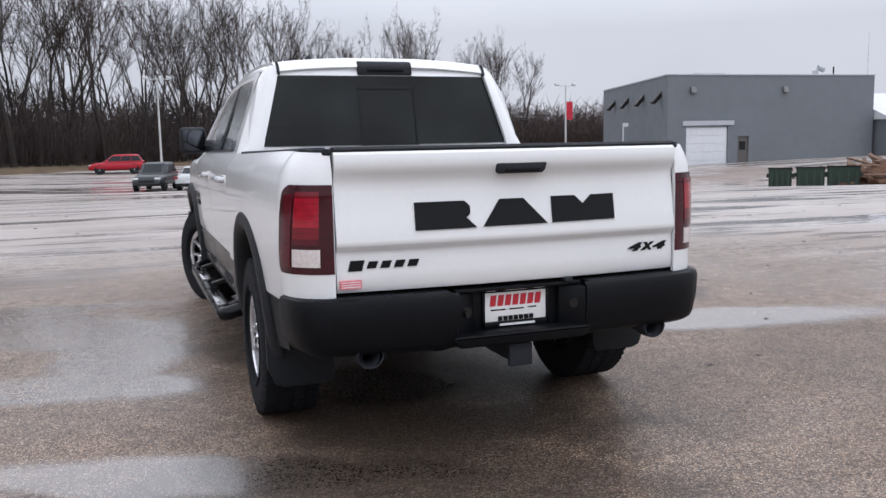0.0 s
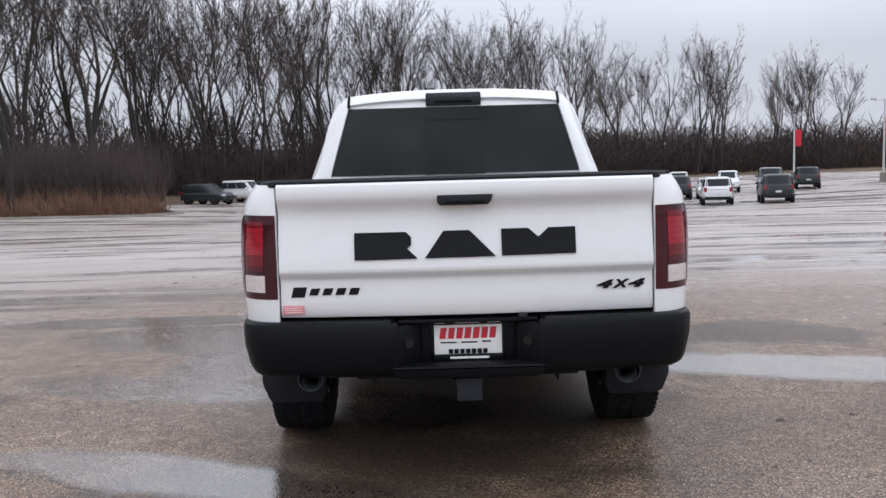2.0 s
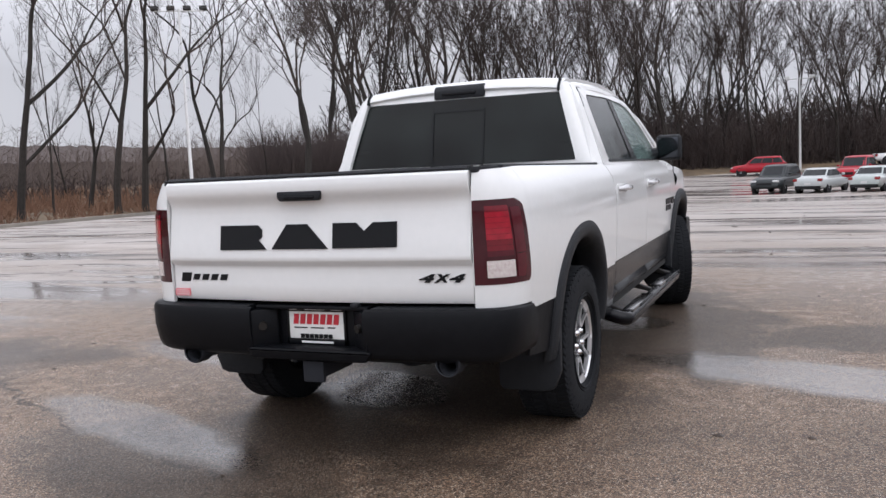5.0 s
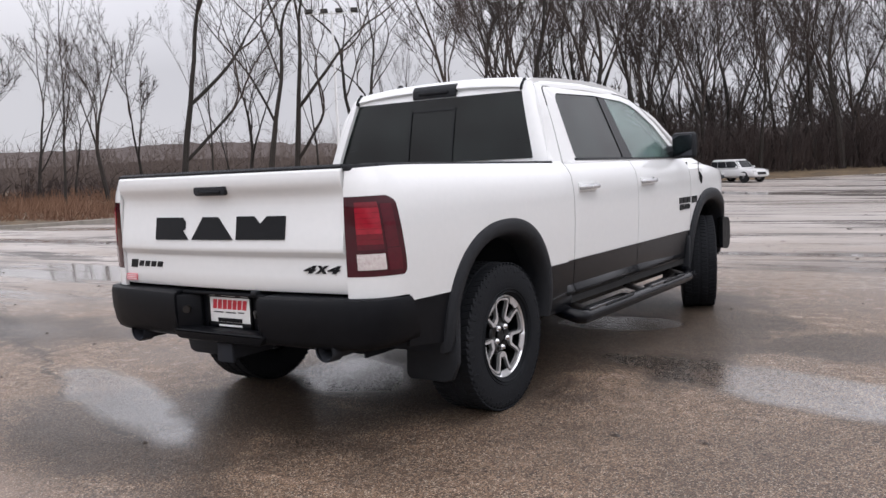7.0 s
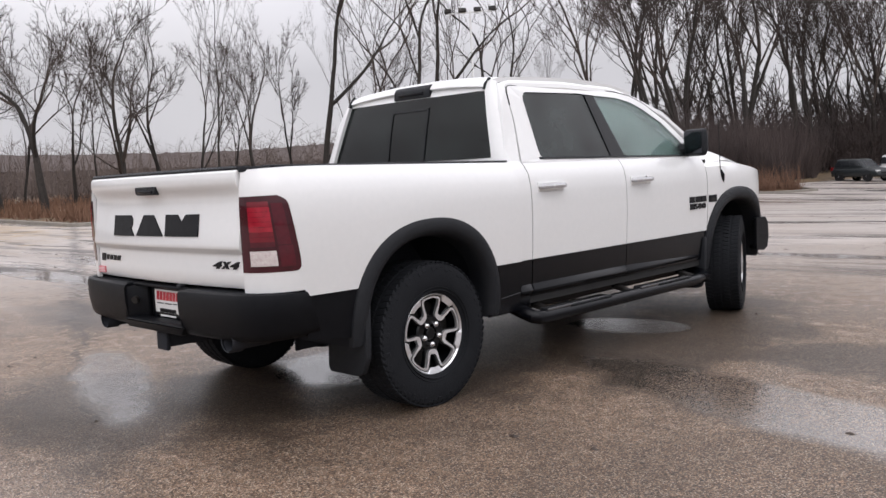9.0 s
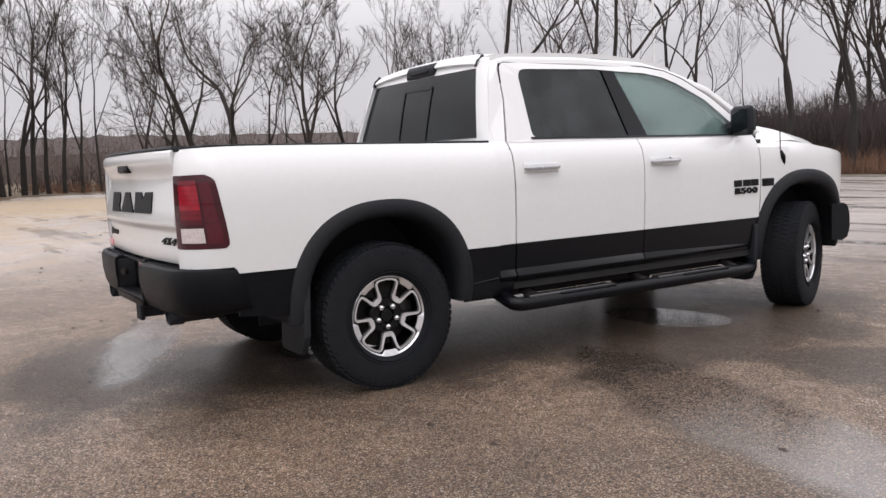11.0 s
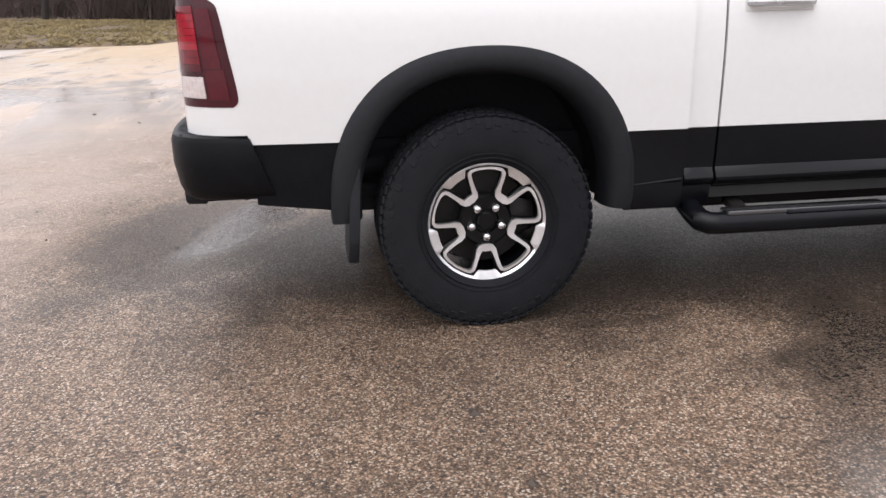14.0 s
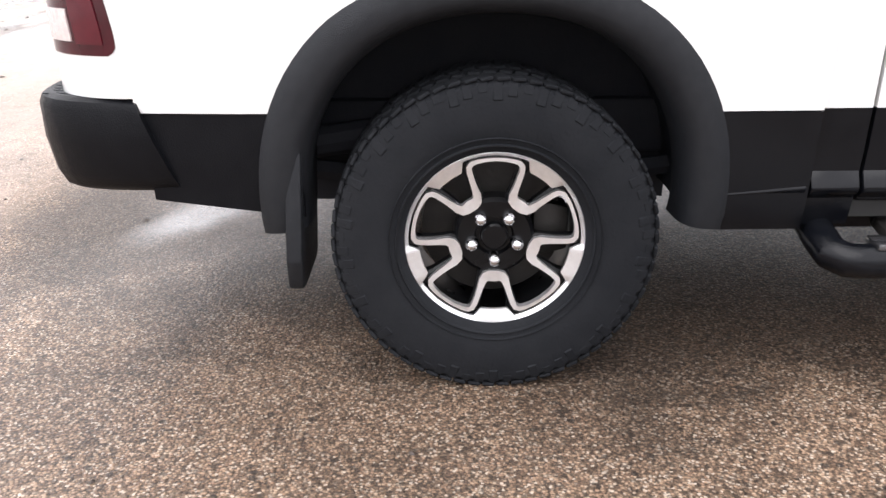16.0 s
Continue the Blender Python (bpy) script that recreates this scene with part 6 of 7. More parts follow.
def build_far_woods():
    """A ragged brown band of far woods and a low hill all round."""
    bm, rings = bmesh.new(), []
    for i in range(1081):
        a = radians(i / 3)
        r = 260
        h = 8 - 5.0 * math.cos(a) + 2.0 * noise.noise(Vector((math.cos(a) * 4, math.sin(a) * 4, 1))) + 0.5 * noise.noise(Vector((i * 0.3, 0, 0))) + 0.8 * noise.noise(Vector((i * 0.83, 5, 0)))
        rings.append([bm.verts.new((r * math.cos(a), r * math.sin(a), -3)), bm.verts.new((r * math.cos(a), r * math.sin(a), h * 0.6)), bm.verts.new(((r + 10) * math.cos(a), (r + 10) * math.sin(a), h))])
    for q, w in zip(rings, rings[1:]):
        for k in range(2):
            bm.faces.new((q[k], w[k], w[k + 1], q[k + 1]))
    tagged(part("backdrop", bm, surf("far_woods", (0.105, 0.085, 0.080), (0.070, 0.056, 0.053), 1.0, 0.9, coarse=0.05)), "far brown woods on a low hill", "backdrop", kind="structure")


def build_far_trees():
    """Bare far woods beyond the drive, too many and too fine to count."""
    rng = random.Random(9)
    tw = Twigs()
    for _ in range(4500):
        az, d = radians(rng.uniform(30, 128)), rng.uniform(95, 170)
        x, y = -d * math.sin(az), d * math.cos(az)
        h = rng.uniform(2.5, 8)
        a = Vector((x, y, wild_z(x, y) - 0.3))
        b = a + Vector((rng.gauss(0, 0.08) * h, rng.gauss(0, 0.08) * h, h * 0.55))
        c = b + Vector((rng.gauss(0, 0.12) * h, rng.gauss(0, 0.12) * h, h * 0.45))
        tw.bar([a, b, c], [0.06, 0.045, 0], 3)
        for _k in range(5):
            st = a.lerp(b, rng.uniform(0.35, 1)) if rng.random() < 0.5 else b.lerp(c, rng.random())
            tw.bar([st, st + Vector((rng.gauss(0, 0.2), rng.gauss(0, 0.2), rng.uniform(0.1, 0.3))) * h], [0.026, 0], 3)
    # haze is mixed into the colour, paler than the near twigs
    tagged(raw("far_trees", tw.v, tw.f, surf("hazed_bare_trees", (0.140, 0.110, 0.096), (0.095, 0.074, 0.064), 0.95, 0.3, coarse=0.03)), "far bare brown woods beyond the drive", "woods", kind="stuff")


build_thicket()
build_dead_grass()
build_verge()
build_far_trees()
build_far_woods()


# ---- parked cars ----
GLASS = surf("dark_car_window", (0.012, 0.014, 0.016), (0.02, 0.022, 0.025), 0.12, 5, spec=0.18)
CARTYRE = surf("car_tyre", (0.015, 0.015, 0.016), None, 0.7, spec=0.2)
ALLOY = surf("silver_alloy", (0.5, 0.5, 0.52), None, 0.3, metal=0.8)
HEADLENS = surf("headlamp_lens", (0.6, 0.6, 0.6), None, 0.1, coat=1.0)
REDLENS = surf("tail_lens", (0.22, 0.012, 0.014), None, 0.15, coat=0.6)
PLATE = surf("white_plate", (0.6, 0.6, 0.6), None, 0.5)


def build_car(kind, paint, label):
    """A parked car: kind sets its proportions; forward is +y, origin on the ground below its middle."""
    L, W, H, belt, hood, low, wr = {
        "sedan": (4.70, 1.80, 1.44, 0.93, 0.86, 0.22, 0.33), "hatchback": (4.15, 1.76, 1.47, 0.96, 0.92, 0.22, 0.32), "suv": (4.70, 1.88, 1.70, 1.07, 1.03, 0.30, 0.37),
        "large_suv": (5.1, 2.0, 1.90, 1.16, 1.14, 0.34, 0.40), "pickup": (5.7, 2.0, 1.88, 1.14, 1.15, 0.38, 0.41)}[kind]
    # rear foot, rear top, front top, front foot of the cabin
    yr0, yr1, yf1, yf0 = {"sedan": (-1.62, -0.78, 0.28, 1.18), "hatchback": (-2.0, -1.45, 0.25, 1.15), "suv": (-2.28, -1.88, 0.30, 1.10), "large_suv": (-2.48, -2.22, 0.42, 1.15), "pickup": (-0.85, -0.70, 0.85, 1.60)}[kind]
    c = thing(kind if kind != "large_suv" else "suv", label=label, category="car" if kind != "pickup" else "pickup truck", group="parked cars")
    h = L / 2
    top = [(-h, belt - 0.28), (-h + 0.03, belt - 0.12), (-h + 0.10, belt - 0.02), (-h + 0.30, belt + 0.02), (yf0 - 0.3, belt), (h * 0.52, hood), (h - 0.42, hood - 0.07), (h - 0.16, hood - 0.17), (h - 0.04, hood - 0.32), (h, hood - 0.48)]
    bot = [(-h, low + 0.22), (-h + 0.08, low + 0.10), (-h + 0.6, low), (h - 0.6, low), (h - 0.08, low + 0.06), (h, low + 0.16)]

    def half_width(y):
        k = max(0, abs(y) / h - 0.62) / 0.38
        return W / 2 * (1 - 0.035 * k - 0.13 * k ** 3)
    ys = [-h + 0.001, -h + 0.02, -h + 0.06, -h + 0.12] + span(-h + 0.25, h - 0.3, 22) + [h - 0.2, h - 0.1, h - 0.05, h - 0.015, h - 0.001]
    bm, rings = bmesh.new(), []
    for y in ys:
        za, zb, hw, ring = curve(bot, y), curve(top, y), half_width(y), []
        for k in range(28):
            a = k * math.tau / 28
            ca, sa = math.cos(a), math.sin(a)
            z = (za + zb) / 2 + (zb - za) / 2 * math.copysign(abs(sa) ** 0.5, sa)
            x = hw * math.copysign(abs(ca) ** 0.42, ca) * (1 - 0.10 * max(0, z - 0.62) - 0.10 * max(0, 0.5 - z))
            ring.append(bm.verts.new((x, y, z)))
        rings.append(ring)
    for q, w in zip(rings, rings[1:]):
        for k in range(28):
            bm.faces.new((q[k], q[(k + 1) % 28], w[(k + 1) % 28], w[k]))
    bm.faces.new(rings[0])
    bm.faces.new(rings[-1][::-1])
    bmesh.ops.recalc_face_normals(bm, faces=bm.faces[:])
    part("body", bm, paint, c, smooth=True)

    # cabin: level rings of a rounded box that lean in to a domed roof
    z0 = belt - 0.10

    def level(t, inset=0.0):
        z = lerp(z0, H, t)
        k = (z - belt) / (H - belt)
        ra, fr = lerp(yr0, yr1, k) + inset, lerp(yf0, yf1, k) - inset * 1.6
        return z, (ra + fr) / 2, (fr - ra) / 2, W / 2 * (0.93 - 0.16 * max(k, 0) ** 1.2) - inset * 0.8
    bm, rings = bmesh.new(), []
    for t, inset in ((0, 0), (0.3, 0), (0.55, 0), (0.76, 0), (0.87, 0.012), (0.93, 0.04), (0.97, 0.10), (0.99, 0.22), (1.0, 0.45)):
        z, yc, hl, hw = level(t, inset)
        ring = []
        for k in range(48):
            a = k * math.tau / 48
            ca, sa = math.cos(a), math.sin(a)
            ring.append(bm.verts.new((hw * math.copysign(abs(sa) ** 0.36, sa), yc + hl * math.copysign(abs(ca) ** 0.36, ca), z)))
        rings.append(ring)
    for q, w in zip(rings, rings[1:]):
        for k in range(48):
            bm.faces.new((q[k], q[(k + 1) % 48], w[(k + 1) % 48], w[k]))
    bm.faces.new(rings[-1])
    bmesh.ops.recalc_face_normals(bm, faces=bm.faces[:])
    part("cabin", bm, paint, c, smooth=True)
    t0, t1 = (belt + 0.05 - z0) / (H - z0), 0.80
    cuts = [0.0, 0.5, 1.0] if kind in ("sedan", "pickup", "hatchback") else [0.0, 0.30, 0.63, 1.0]

    def bulge(v):
        return max(1 - abs(v) ** 5.55, 0) ** (1 / 5.55)
    for sgn in (1, -1):
        for a, b in zip(cuts, cuts[1:]):
            def pane(u, t):
                z, yc, hl, hw = level(t)
                v = lerp(-0.90, 0.88, lerp(a, b, u)) + (0.012 if u < 0.5 else -0.012)
                return sgn * (hw * bulge(v) + 0.010), yc + hl * v, z
            part("side_window", sheet(pane, span(0, 1, 6), span(t0, t1, 3), 0.008 * sgn), GLASS, c, "dark side window")
        for yy in (h * 0.60, -h * 0.60 if kind != "pickup" else -h * 0.64):
            r = wr
            w = lathe([(-0.11, r * 0.6), (-0.11, r * 0.95), (-0.08, r), (0.08, r), (0.11, r * 0.95), (0.11, r * 0.6)], 24)
            t = part("wheel", w, CARTYRE, c, smooth=True)
            t.matrix_basis = pose(sgn * (W / 2 - 0.13), yy, r)
            rim = lathe([(0.10, 0.0), (0.115, r * 0.15), (0.09, r * 0.45), (0.112, r * 0.62), (0.05, r * 0.64), (-0.09, r * 0.62), (-0.09, 0)], 20)
            part("rim", rim, ALLOY, t, smooth=True).matrix_basis = pose(0, 0, 0, 0, 0, 0 if sgn > 0 else 180)
            aw = lathe([(-0.10, 0.0), (-0.10, r * 1.15), (0.10, r * 1.15), (0.10, 0)], 24)
            part("wheel_arch", aw, CARTYRE, c).matrix_basis = pose(sgn * (W / 2 - 0.13 + 0.012), yy, r + 0.02)
        bm = box(sgn * W * 0.34 - 0.18, sgn * W * 0.34 + 0.17, h - 0.26, h - 0.05, hood - 0.33, hood - 0.20, 0.04)
        part("headlamp", bm, HEADLENS, c, "clear headlamp")
        hi = belt - 0.06 if kind not in ("suv", "large_suv") else belt + 0.02
        bm = box(sgn * W * 0.385 - (0.15 if kind == "sedan" else 0.08), sgn * W * 0.385 + 0.10, -h - 0.004, -h + 0.22, hi - (0.17 if kind == "sedan" else 0.27), hi, 0.03)
        part("tail_lamp", bm, REDLENS, c, "red tail lamp")
        bm = box(sgn * (W / 2 + 0.03) - 0.11, sgn * (W / 2 + 0.03) + 0.08, yf0 - 0.42, yf0 - 0.30, belt + 0.02, belt + 0.15, 0.035)
        part("door_mirror", bm, paint, c)
    for nm, end, lo, hi, wide in (("rear_window", -1, t0 + 0.06, 0.84, 0.80), ("windscreen", 1, t0, 0.86, 0.84)):
        def screen(u, t):
            z, yc, hl, hw = level(t)
            return hw * wide * u, yc + end * (hl * bulge(wide * u) + 0.012), z
        part(nm, sheet(screen, span(-1, 1, 8), span(lo, hi, 3), 0.008 * -end), GLASS, c, "dark window")
    part("front_grille", box(-W * 0.24, W * 0.24, h - 0.10, h + 0.012, low + 0.24, hood - 0.34, 0.03), CARTYRE, c, "dark grille")
    part("rear_bumper", box(-W * 0.40, W * 0.40, -h - 0.03, -h + 0.1, low + 0.06, low + 0.24, 0.04), CARTYRE, c, "dark lower bumper")
    part("number_plate", box(-0.16, 0.16, -h - 0.012, -h + 0.02, belt - 0.42, belt - 0.30), PLATE, c, "plain white plate")
    if kind == "pickup":
        part("bed_opening", box(-W * 0.37, W * 0.37, -h + 0.14, yr0 - 0.05, belt - 0.02, belt + 0.03), CARTYRE, c, "open dark cargo bed")
    return c


def paint(name, c):
    return surf(name, c, tuple(v * 0.93 for v in c), 0.3, 10, coat=0.6 if max(c) > 0.35 else 0.2, rvar=0.05, spec=0.5 if max(c) > 0.35 else 0.25)


P_WHITE, P_SILVER, P_DARK = paint("white_paint", (0.60, 0.60, 0.60)), paint("silver_paint", (0.42, 0.44, 0.44)), paint("dark_paint", (0.02, 0.024, 0.026))
P_RED, P_GREEN, P_GREY = paint("red_paint", (0.34, 0.008, 0.02)), paint("pale_green_paint", (0.38, 0.42, 0.41)), paint("grey_paint", (0.10, 0.11, 0.12))
CARS = [  # kind, paint, x, y, turn
    ("suv", P_DARK, -19.0, 66.0, -118, "dark blue sport utility parked on the gravel edge"), ("large_suv", P_WHITE, -16.6, 69.5, -118, "white sport utility parked beside a dark one"),
    ("suv", P_RED, -2.2, 77.0, 90, "red crossover parked at the lot's edge"), ("suv", P_DARK, 0.2, 51.5, 164, "dark green sport utility in the parked row"),
    ("sedan", P_SILVER, 2.7, 51.0, -20, "silver sedan with its rear to the open lot"), ("sedan", P_GREEN, 5.5, 50.8, -18, "pale silver-green sedan with its rear to the open lot"),
    ("hatchback", P_RED, 8.3, 50.4, -14, "red hatchback with its rear to the open lot"), ("sedan", P_DARK, 11.2, 50.0, -12, "black coupe with its rear to the open lot"),
    ("suv", P_WHITE, 14.0, 49.4, -13, "white sport utility with its rear to the open lot"), ("suv", P_WHITE, 17.0, 48.4, -15, "white sport utility with its rear to the open lot"),
    ("suv", P_DARK, 20.2, 47.2, -17, "black sport utility with its rear to the open lot"), ("pickup", P_RED, 5.2, 62.0, 160, "red pickup in the second parked row"),
    ("pickup", P_WHITE, 10.4, 89.0, -80, "white crew-cab pickup parked far across the row"), ("large_suv", P_WHITE, 8.4, 62.0, 165, "white sport utility in the second parked row"),
    ("suv", P_GREY, 11.0, 58.5, -10, "dark grey sport utility in the second parked row"), ("suv", P_DARK, 17.2, 57.8, -12, "black sport utility in the second parked row"),
    ("large_suv", P_WHITE, 15.6, 68.0, 166, "white sport utility facing the open lot"), ("pickup", P_DARK, 14.2, 71.0, -14, "black pickup in the far parked row"), ("suv", P_SILVER, 20.3, 68.5, 166, "silver sport utility in the far parked row"),
    ("suv", P_WHITE, 23.3, 65.0, 162, "white sport utility in the far parked row"), ("pickup", P_GREY, 25.4, 61.5, 160, "dark grey pickup parked near the lamp post"), ("suv", P_GREY, 13.0, 92.0, 120, "grey sport utility by the woods"),
    ("suv", P_DARK, 29.3, 64.2, -18, "black sport utility at the row's end"), ("sedan", P_SILVER, 19.4, 57.4, 164, "silver sedan in the second parked row"), ("sedan", P_SILVER, 12.6, 76.0, 165, "silver sedan in the far parked row")]
BUILT = {}
for kind, pnt, x, y, turn, label in CARS:
    m = pose(x, y, ground_z(x, y), 0, 0, turn)
    key = (kind, pnt.name)
    if key in BUILT:
        c = tagged(copy_thing(BUILT[key], m), label)
    else:
        c = BUILT[key] = build_car(kind, pnt, label)
        c.matrix_basis = m


# ---- lamp posts ----
PALE_STEEL = surf("pale_painted_steel", (0.55, 0.55, 0.54), (0.45, 0.45, 0.44), 0.45, 8, metal=0.2)
BANNER = surf("red_banner_cloth", (0.5, 0.02, 0.04), (0.42, 0.015, 0.03), 0.8, 6)


def lamp_post(x, y, z, height, turn, heads, label, banner=False, foot=0.76, coat=None):
    steel = coat or PALE_STEEL
    t = thing("lamp_post", x, y, z, turn, label=label, category="lamp post", group="parking lot lamp posts")
    part("pole", tube([(0, 0, 0.5), (0, 0, height)], [0.10, 0.06], 10), steel, t, smooth=True)
    part("base", lathe_z([(0.0, 0.0), (0.30, 0.0), (0.29, foot - 0.06), (0.24, foot), (0.0, foot)]), CONCRETE if foot < 1 else surf("stained_concrete", (0.10, 0.095, 0.09), (0.07, 0.066, 0.06), 0.8, 6, 0.3, 40), t, "round concrete base", smooth=True)
    reach = 0.6 + 0.16 * heads
    part("cross_arm", tube([(-reach, 0, height - 0.12), (reach, 0, height - 0.12)], 0.035, 8), steel, t)
    for k in range(heads):
        u = lerp(-reach, reach, k / (heads - 1))
        # four-head post: back-lit darkness of the heads put in as dark steel
        hd = part("lamp_head", prism([(-0.16, 0.0), (0.20, -0.05), (0.20, 0.10), (-0.10, 0.20)], "x", u - 0.2, u + 0.2, 0.02), steel if heads < 4 else STEEL, t, "boxy floodlight head")
        hd.matrix_basis = pose(0, 0, height - 0.05)
        part("lens", box(u - 0.15, u + 0.15, 0.19, 0.215, -0.03, 0.09), GLASS, hd, "dark lens")
    if banner:
        part("banner", box(0.10, 0.75, -0.012, 0.012, height - 3.3, height - 1.6, 0.004), BANNER, t, "plain red banner")
    return t


def lathe_z(profile, n=24):
    bm = lathe([(z, r) for r, z in profile], n)
    bmesh.ops.transform(bm, matrix=Matrix.Rotation(radians(-90), 4, "Y"), verts=bm.verts[:])
    return bm


lamp_post(1.3, 70, ground_z(1.3, 70), 8.0, 0, 2, "pale steel lamp post among the parked cars")
lamp_post(36.5, 84, ground_z(36.5, 84), 6.6, 0, 2, "pale lamp post with a red banner", True)
lamp_post(38.0, 69, ground_z(38.0, 69), 7.0, 0, 2, "pale lamp post with a red banner", True)
lamp_post(-28.4, 32.8, wild_z(-28.4, 32.8) - 0.1, 10.7, 35, 4, "tall pale lamp post with four floodlights behind the kerb", False, 0.9, surf("white_painted_steel", (0.85, 0.85, 0.85), (0.78, 0.78, 0.78), 0.4, 8))

# ---- workshop building ----
GREYWALL = surf("grey_painted_block", (0.138, 0.152, 0.165), (0.122, 0.134, 0.146), 0.7, 1.2, 0.1, 30, coarse=0.2)
DOORWHITE = surf("white_door_panels", (0.62, 0.63, 0.65), (0.55, 0.56, 0.58), 0.5, 6)
TRIM = surf("pale_metal_trim", (0.42, 0.43, 0.45), None, 0.5)


def build_workshop():
    ax, ay, bx, by = 33.8, 46.5, 50.7, 45.0
    ln = math.hypot(bx - ax, by - ay)
    turn = math.degrees(math.atan2(by - ay, bx - ax))
    z0 = -0.9
    w = thing("workshop", ax, ay, z0, turn, label="grey flat-roofed workshop with a white roll-up door", category="building")
    H, D, T = 6.5, 18.5, 0.3
    sk = 0.22  # the long side wall leans off square
    gx0, gx1, gh = 1.45, 4.75, 2.95
    dx0, dx1, dh = 5.55, 6.45, 2.25
    for a, b, lo, hi in ((0, gx0, 0, H), (gx0, gx1, gh, H), (gx1, dx0, 0, H), (dx0, dx1, dh, H), (dx1, ln, 0, H)):
        part("wall", box(a, b, 0, T, lo, hi), GREYWALL, w, "grey painted front wall")
    side = box(0, T, T, D, 0, H)
    for v in side.verts:
        v.co.x += sk * v.co.y
    part("wall", side, GREYWALL, w, "grey painted side wall")
    part("wall", box(ln - T, ln, T, D, 0, H), GREYWALL, w)
    roof = box(0.15, ln - 0.1, T, D - 0.1, H - 0.5, H - 0.25)
    for v in roof.verts:
        v.co.x += sk * v.co.y if v.co.x < 1 else 0
    part("roof", roof, TRIM, w)
    part("parapet_cap", box(-0.05, ln + 0.05, -0.06, T + 0.06, H, H + 0.10, 0.02), TRIM, w, "pale metal parapet cap")
    capb = box(-0.06, T + 0.06, T + 0.07, D, H, H + 0.10)
    for v in capb.verts:
        v.co.x += sk * v.co.y
    part("parapet_cap", capb, TRIM, w)
    gd = part("garage_door", box(gx0, gx1, 0.12, 0.18, 0, gh), DOORWHITE, w, "white roll-up door")
    for k in range(5):
        part("door_panel", box(gx0 + 0.04, gx1 - 0.04, 0.095, 0.12, 0.04 + 0.58 * k, 0.59 + 0.58 * k, 0.01, 1), DOORWHITE, gd)
    part("door_lintel", box(gx0 - 0.3, gx1 + 0.45, -0.09, -0.004, gh + 0.10, gh + 0.42, 0.01), TRIM, w, "pale lintel over the door")
    pd = part("door", box(dx0, dx1, 0.10, 0.16, 0, dh), surf("dull_brown_door", (0.09, 0.08, 0.075), None, 0.5), w, "dull brown steel door")
    part("door_window", box(dx0 + 0.2, dx1 - 0.2, 0.085, 0.10, 1.3, 1.9), GLASS, pd)
    for u, v in ((1.9, 5.3), (9.3, 5.3)):
        part("wall_lamp", prism([(-0.30, v), (-0.004, v), (-0.004, v + 0.42), (-0.14, v + 0.42)], "x", u - 0.2, u + 0.2, 0.02), surf("dull_grey_lamp", (0.14, 0.14, 0.14), None, 0.5), w, "dull grey box-shaped wall lamp")
    for k in range(4):
        y = 1.6 + 4.3 * k
        x = sk * y
        lm = part("wall_lamp", prism([(x - 0.75, 4.75), (x - 0.55, 4.60), (x - 0.02, 5.15), (x - 0.02, 5.55)], "y", y - 0.22, y + 0.22, 0.02), STEEL, w, "dark tilted floodlight on the side wall")
    sd = part("side_door", box(-0.05, 0.02, 9.5, 11.1, 0, 3.5), DOORWHITE, w, "pale side door frame")
    part("door_leaf", box(-0.07, -0.05, 9.75, 10.85, 0.02, 3.2), surf("blue_grey_door", (0.16, 0.18, 0.2), None, 0.4), sd, "blue-grey door leaf")
    for ob in [sd] + list(sd.children):
        for v in ob.data.vertices:
            v.co.x += sk * 10.3
    part("roof_unit", box(4.0, 6.4, 3, 4.6, H - 0.25, H + 0.42, 0.05), TRIM, w, "low roof fan unit")
    part("roof_vent", tube([(13.4, 2, H - 0.3), (13.4, 2, H + 0.45), (13.7, 2, H + 0.72), (14.1, 2, H + 0.6)], 0.22, 10), TRIM, w, "curved roof vent")
    part("roof_pipe", tube([(15.0, 2, H - 0.3), (15.0, 2, H + 0.8)], 0.06, 8), STEEL, w)
    part("mast", tube([(ln - 0.2, 0.5, H - 0.3), (ln - 0.2, 0.5, H + 3.2)], [0.035, 0.015], 6), PALE_STEEL, w, "thin roof mast")
    annex = thing("annex", bx + 0.2, by - 1.5, z0, turn, label="low grey annex with a white roof beside the workshop", category="building")
    part("wall", box(0, 14, 0, 10, 0, 3.3), GREYWALL, annex, "grey wall")
    part("roof", prism([(-0.3, 3.3), (5, 5.4), (10.3, 3.3)], "x", -0.2, 14.2), DOORWHITE, annex, "white pitched roof")


build_workshop()
GREENBIN = surf("green_painted_steel", (0.010, 0.034, 0.020), (0.014, 0.026, 0.018), 0.5, 5, 0.2)


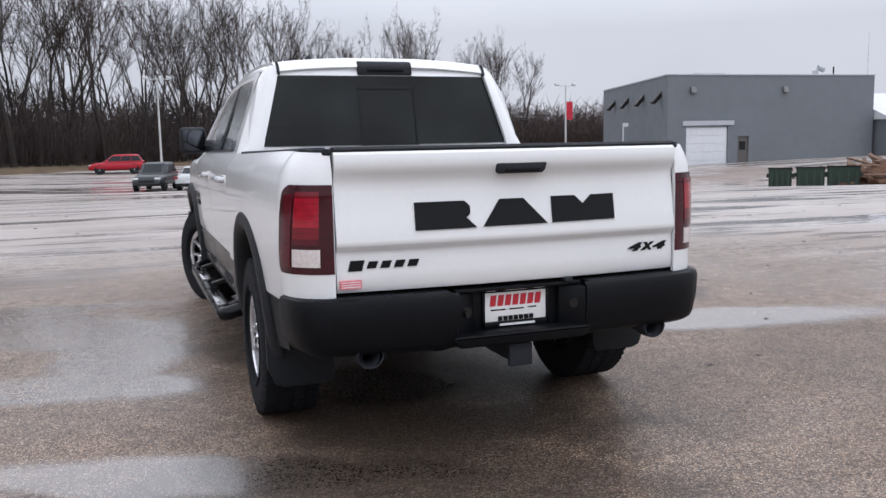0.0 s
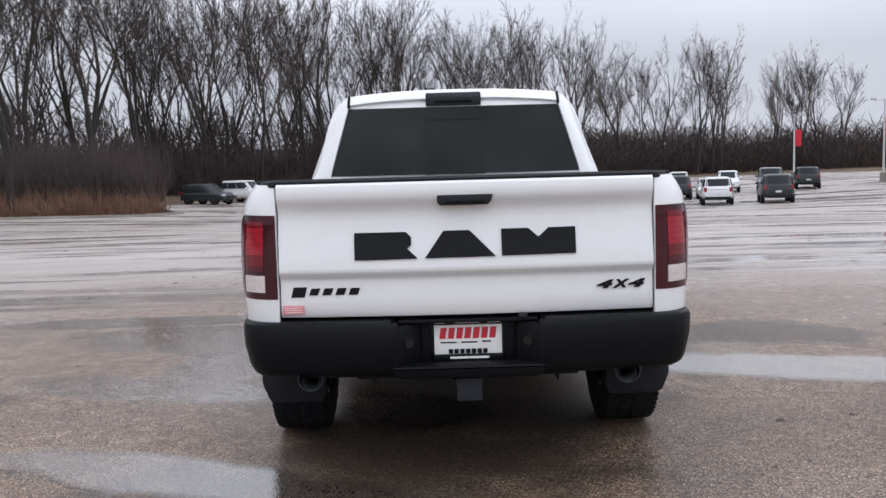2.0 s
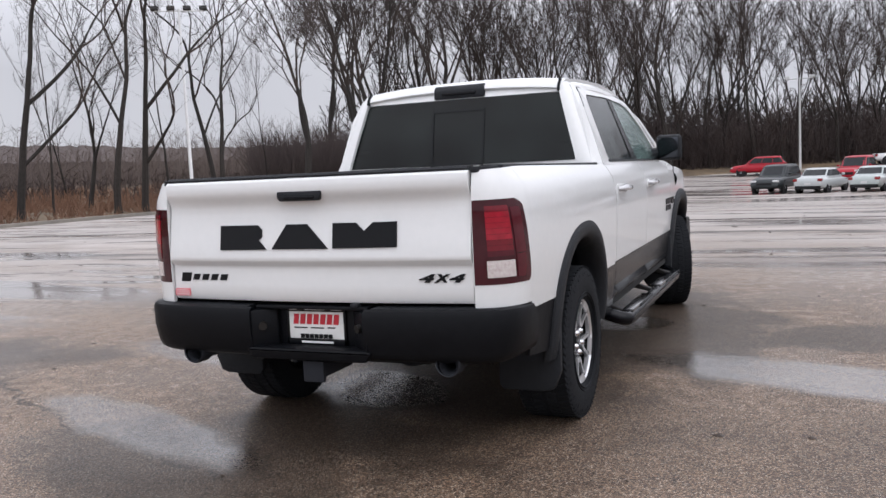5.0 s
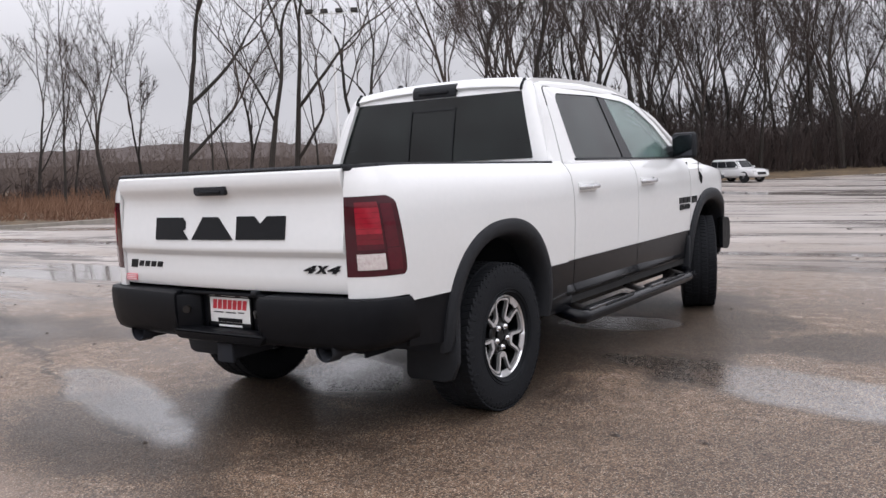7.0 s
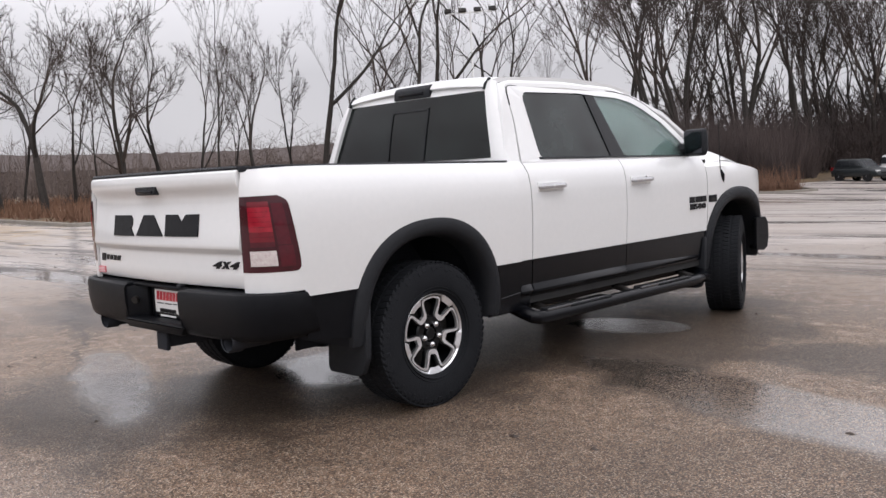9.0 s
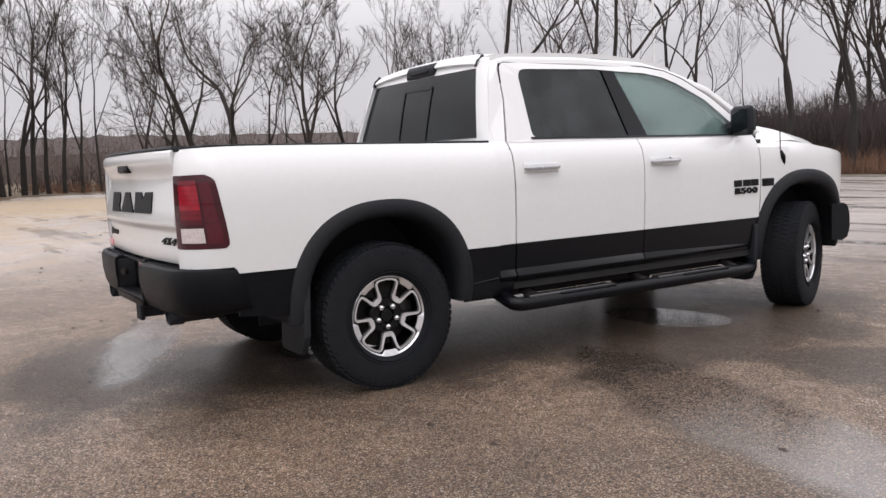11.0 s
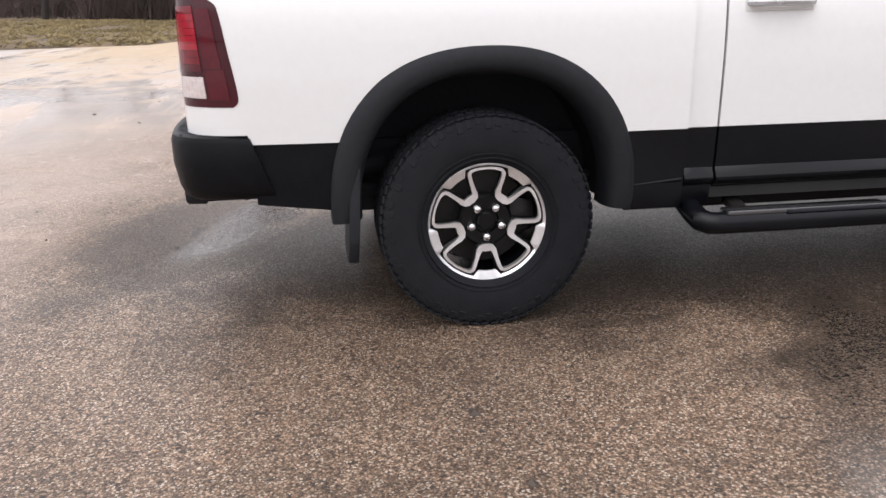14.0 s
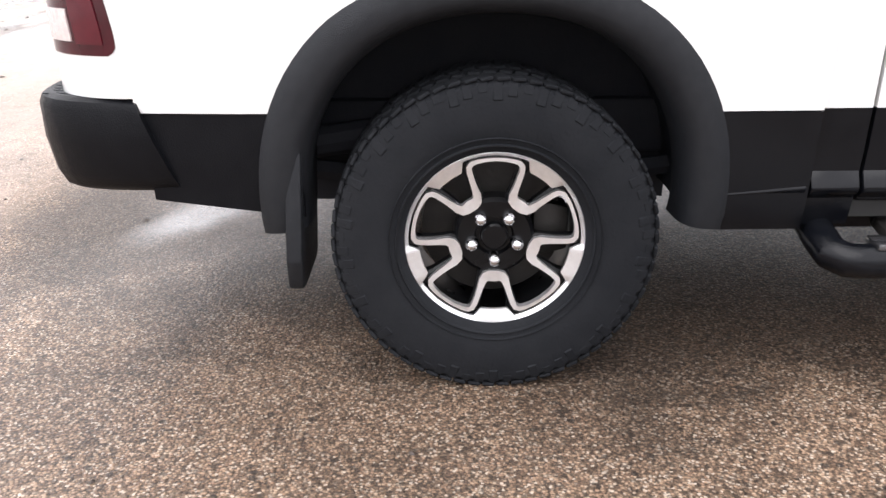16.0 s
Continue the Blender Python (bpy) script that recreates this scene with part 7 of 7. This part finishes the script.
def dumpster(x, y, turn, w, label):
    z = ground_z(x, y)
    d = thing("dumpster", x, y, z, turn, label=label, category="dumpster", group="dumpsters by the workshop")
    bm = prism([(-0.5, 0.10), (0.5, 0.10), (0.62, 0.82), (-0.62, 0.95)], "x", -w / 2, w / 2, 0.02)
    part("bin", bm, GREENBIN, d, "green steel bin")
    part("lid", prism([(-0.65, 0.95), (-0.65, 1.0), (0.66, 0.87), (0.66, 0.82)], "x", -w / 2 - 0.03, w / 2 + 0.03), CARTYRE, d, "dark plastic lid")
    for k in range(4):
        u = lerp(-w / 2 + 0.12, w / 2 - 0.12, k / 3)
        part("rib", box(u - 0.05, u + 0.05, -0.60, -0.54, 0.2, 0.88), GREENBIN, d)
    for u in (-w / 2 - 0.05, w / 2 + 0.05):
        part("lift_pocket", box(u - 0.05, u + 0.05, -0.3, 0.3, 0.55, 0.72), GREENBIN, d)


dumpster(25.0, 25.5, -44, 0.9, "small green dumpster beside the workshop")
dumpster(25.9, 24.7, -44, 1.1, "green dumpster with a dark lid")
dumpster(26.9, 23.9, -44, 1.25, "large green dumpster beside a timber heap")


def scrap_pile(x, y, label):
    rng = random.Random(4)
    z = ground_z(x, y)
    cols = [surf("old_board", (0.13, 0.065, 0.038), (0.08, 0.045, 0.03), 0.8, 5), surf("pale_board", (0.22, 0.14, 0.09), None, 0.8, 5)]
    t = thing("timber_pile", x, y, z, 0, label=label, category="timber pile")
    heap = bmesh.new()
    bmesh.ops.create_icosphere(heap, subdivisions=4, radius=1.0)
    for v in heap.verts:
        q = 1 + 0.35 * noise.noise(v.co * 2.3) + 0.15 * noise.noise(v.co * 7)
        v.co = Vector((v.co.x * 2.3 * q, v.co.y * 1.5 * q, max(v.co.z, -0.1) * 1.0 * q))
    part("heap", heap, surf("rotten_brown_wood", (0.13, 0.065, 0.035), (0.05, 0.028, 0.018), 0.9, 3, 0.8, 9), t, "heap of brown rotten wood", True)
    for k in range(60):
        ln, a = rng.uniform(0.8, 2.4), rng.uniform(0, 180)
        b = box(-ln / 2, ln / 2, -0.09, 0.09, -0.03, 0.03)
        part("board", b, cols[k % 2], t).matrix_basis = pose(rng.gauss(0, 1.2), rng.gauss(0, 0.8), 0.35 + 0.8 * rng.random(), rng.uniform(-18, 18), rng.uniform(-18, 18), a)


scrap_pile(28.9, 23.4, "untidy heap of brown boards and pallets")
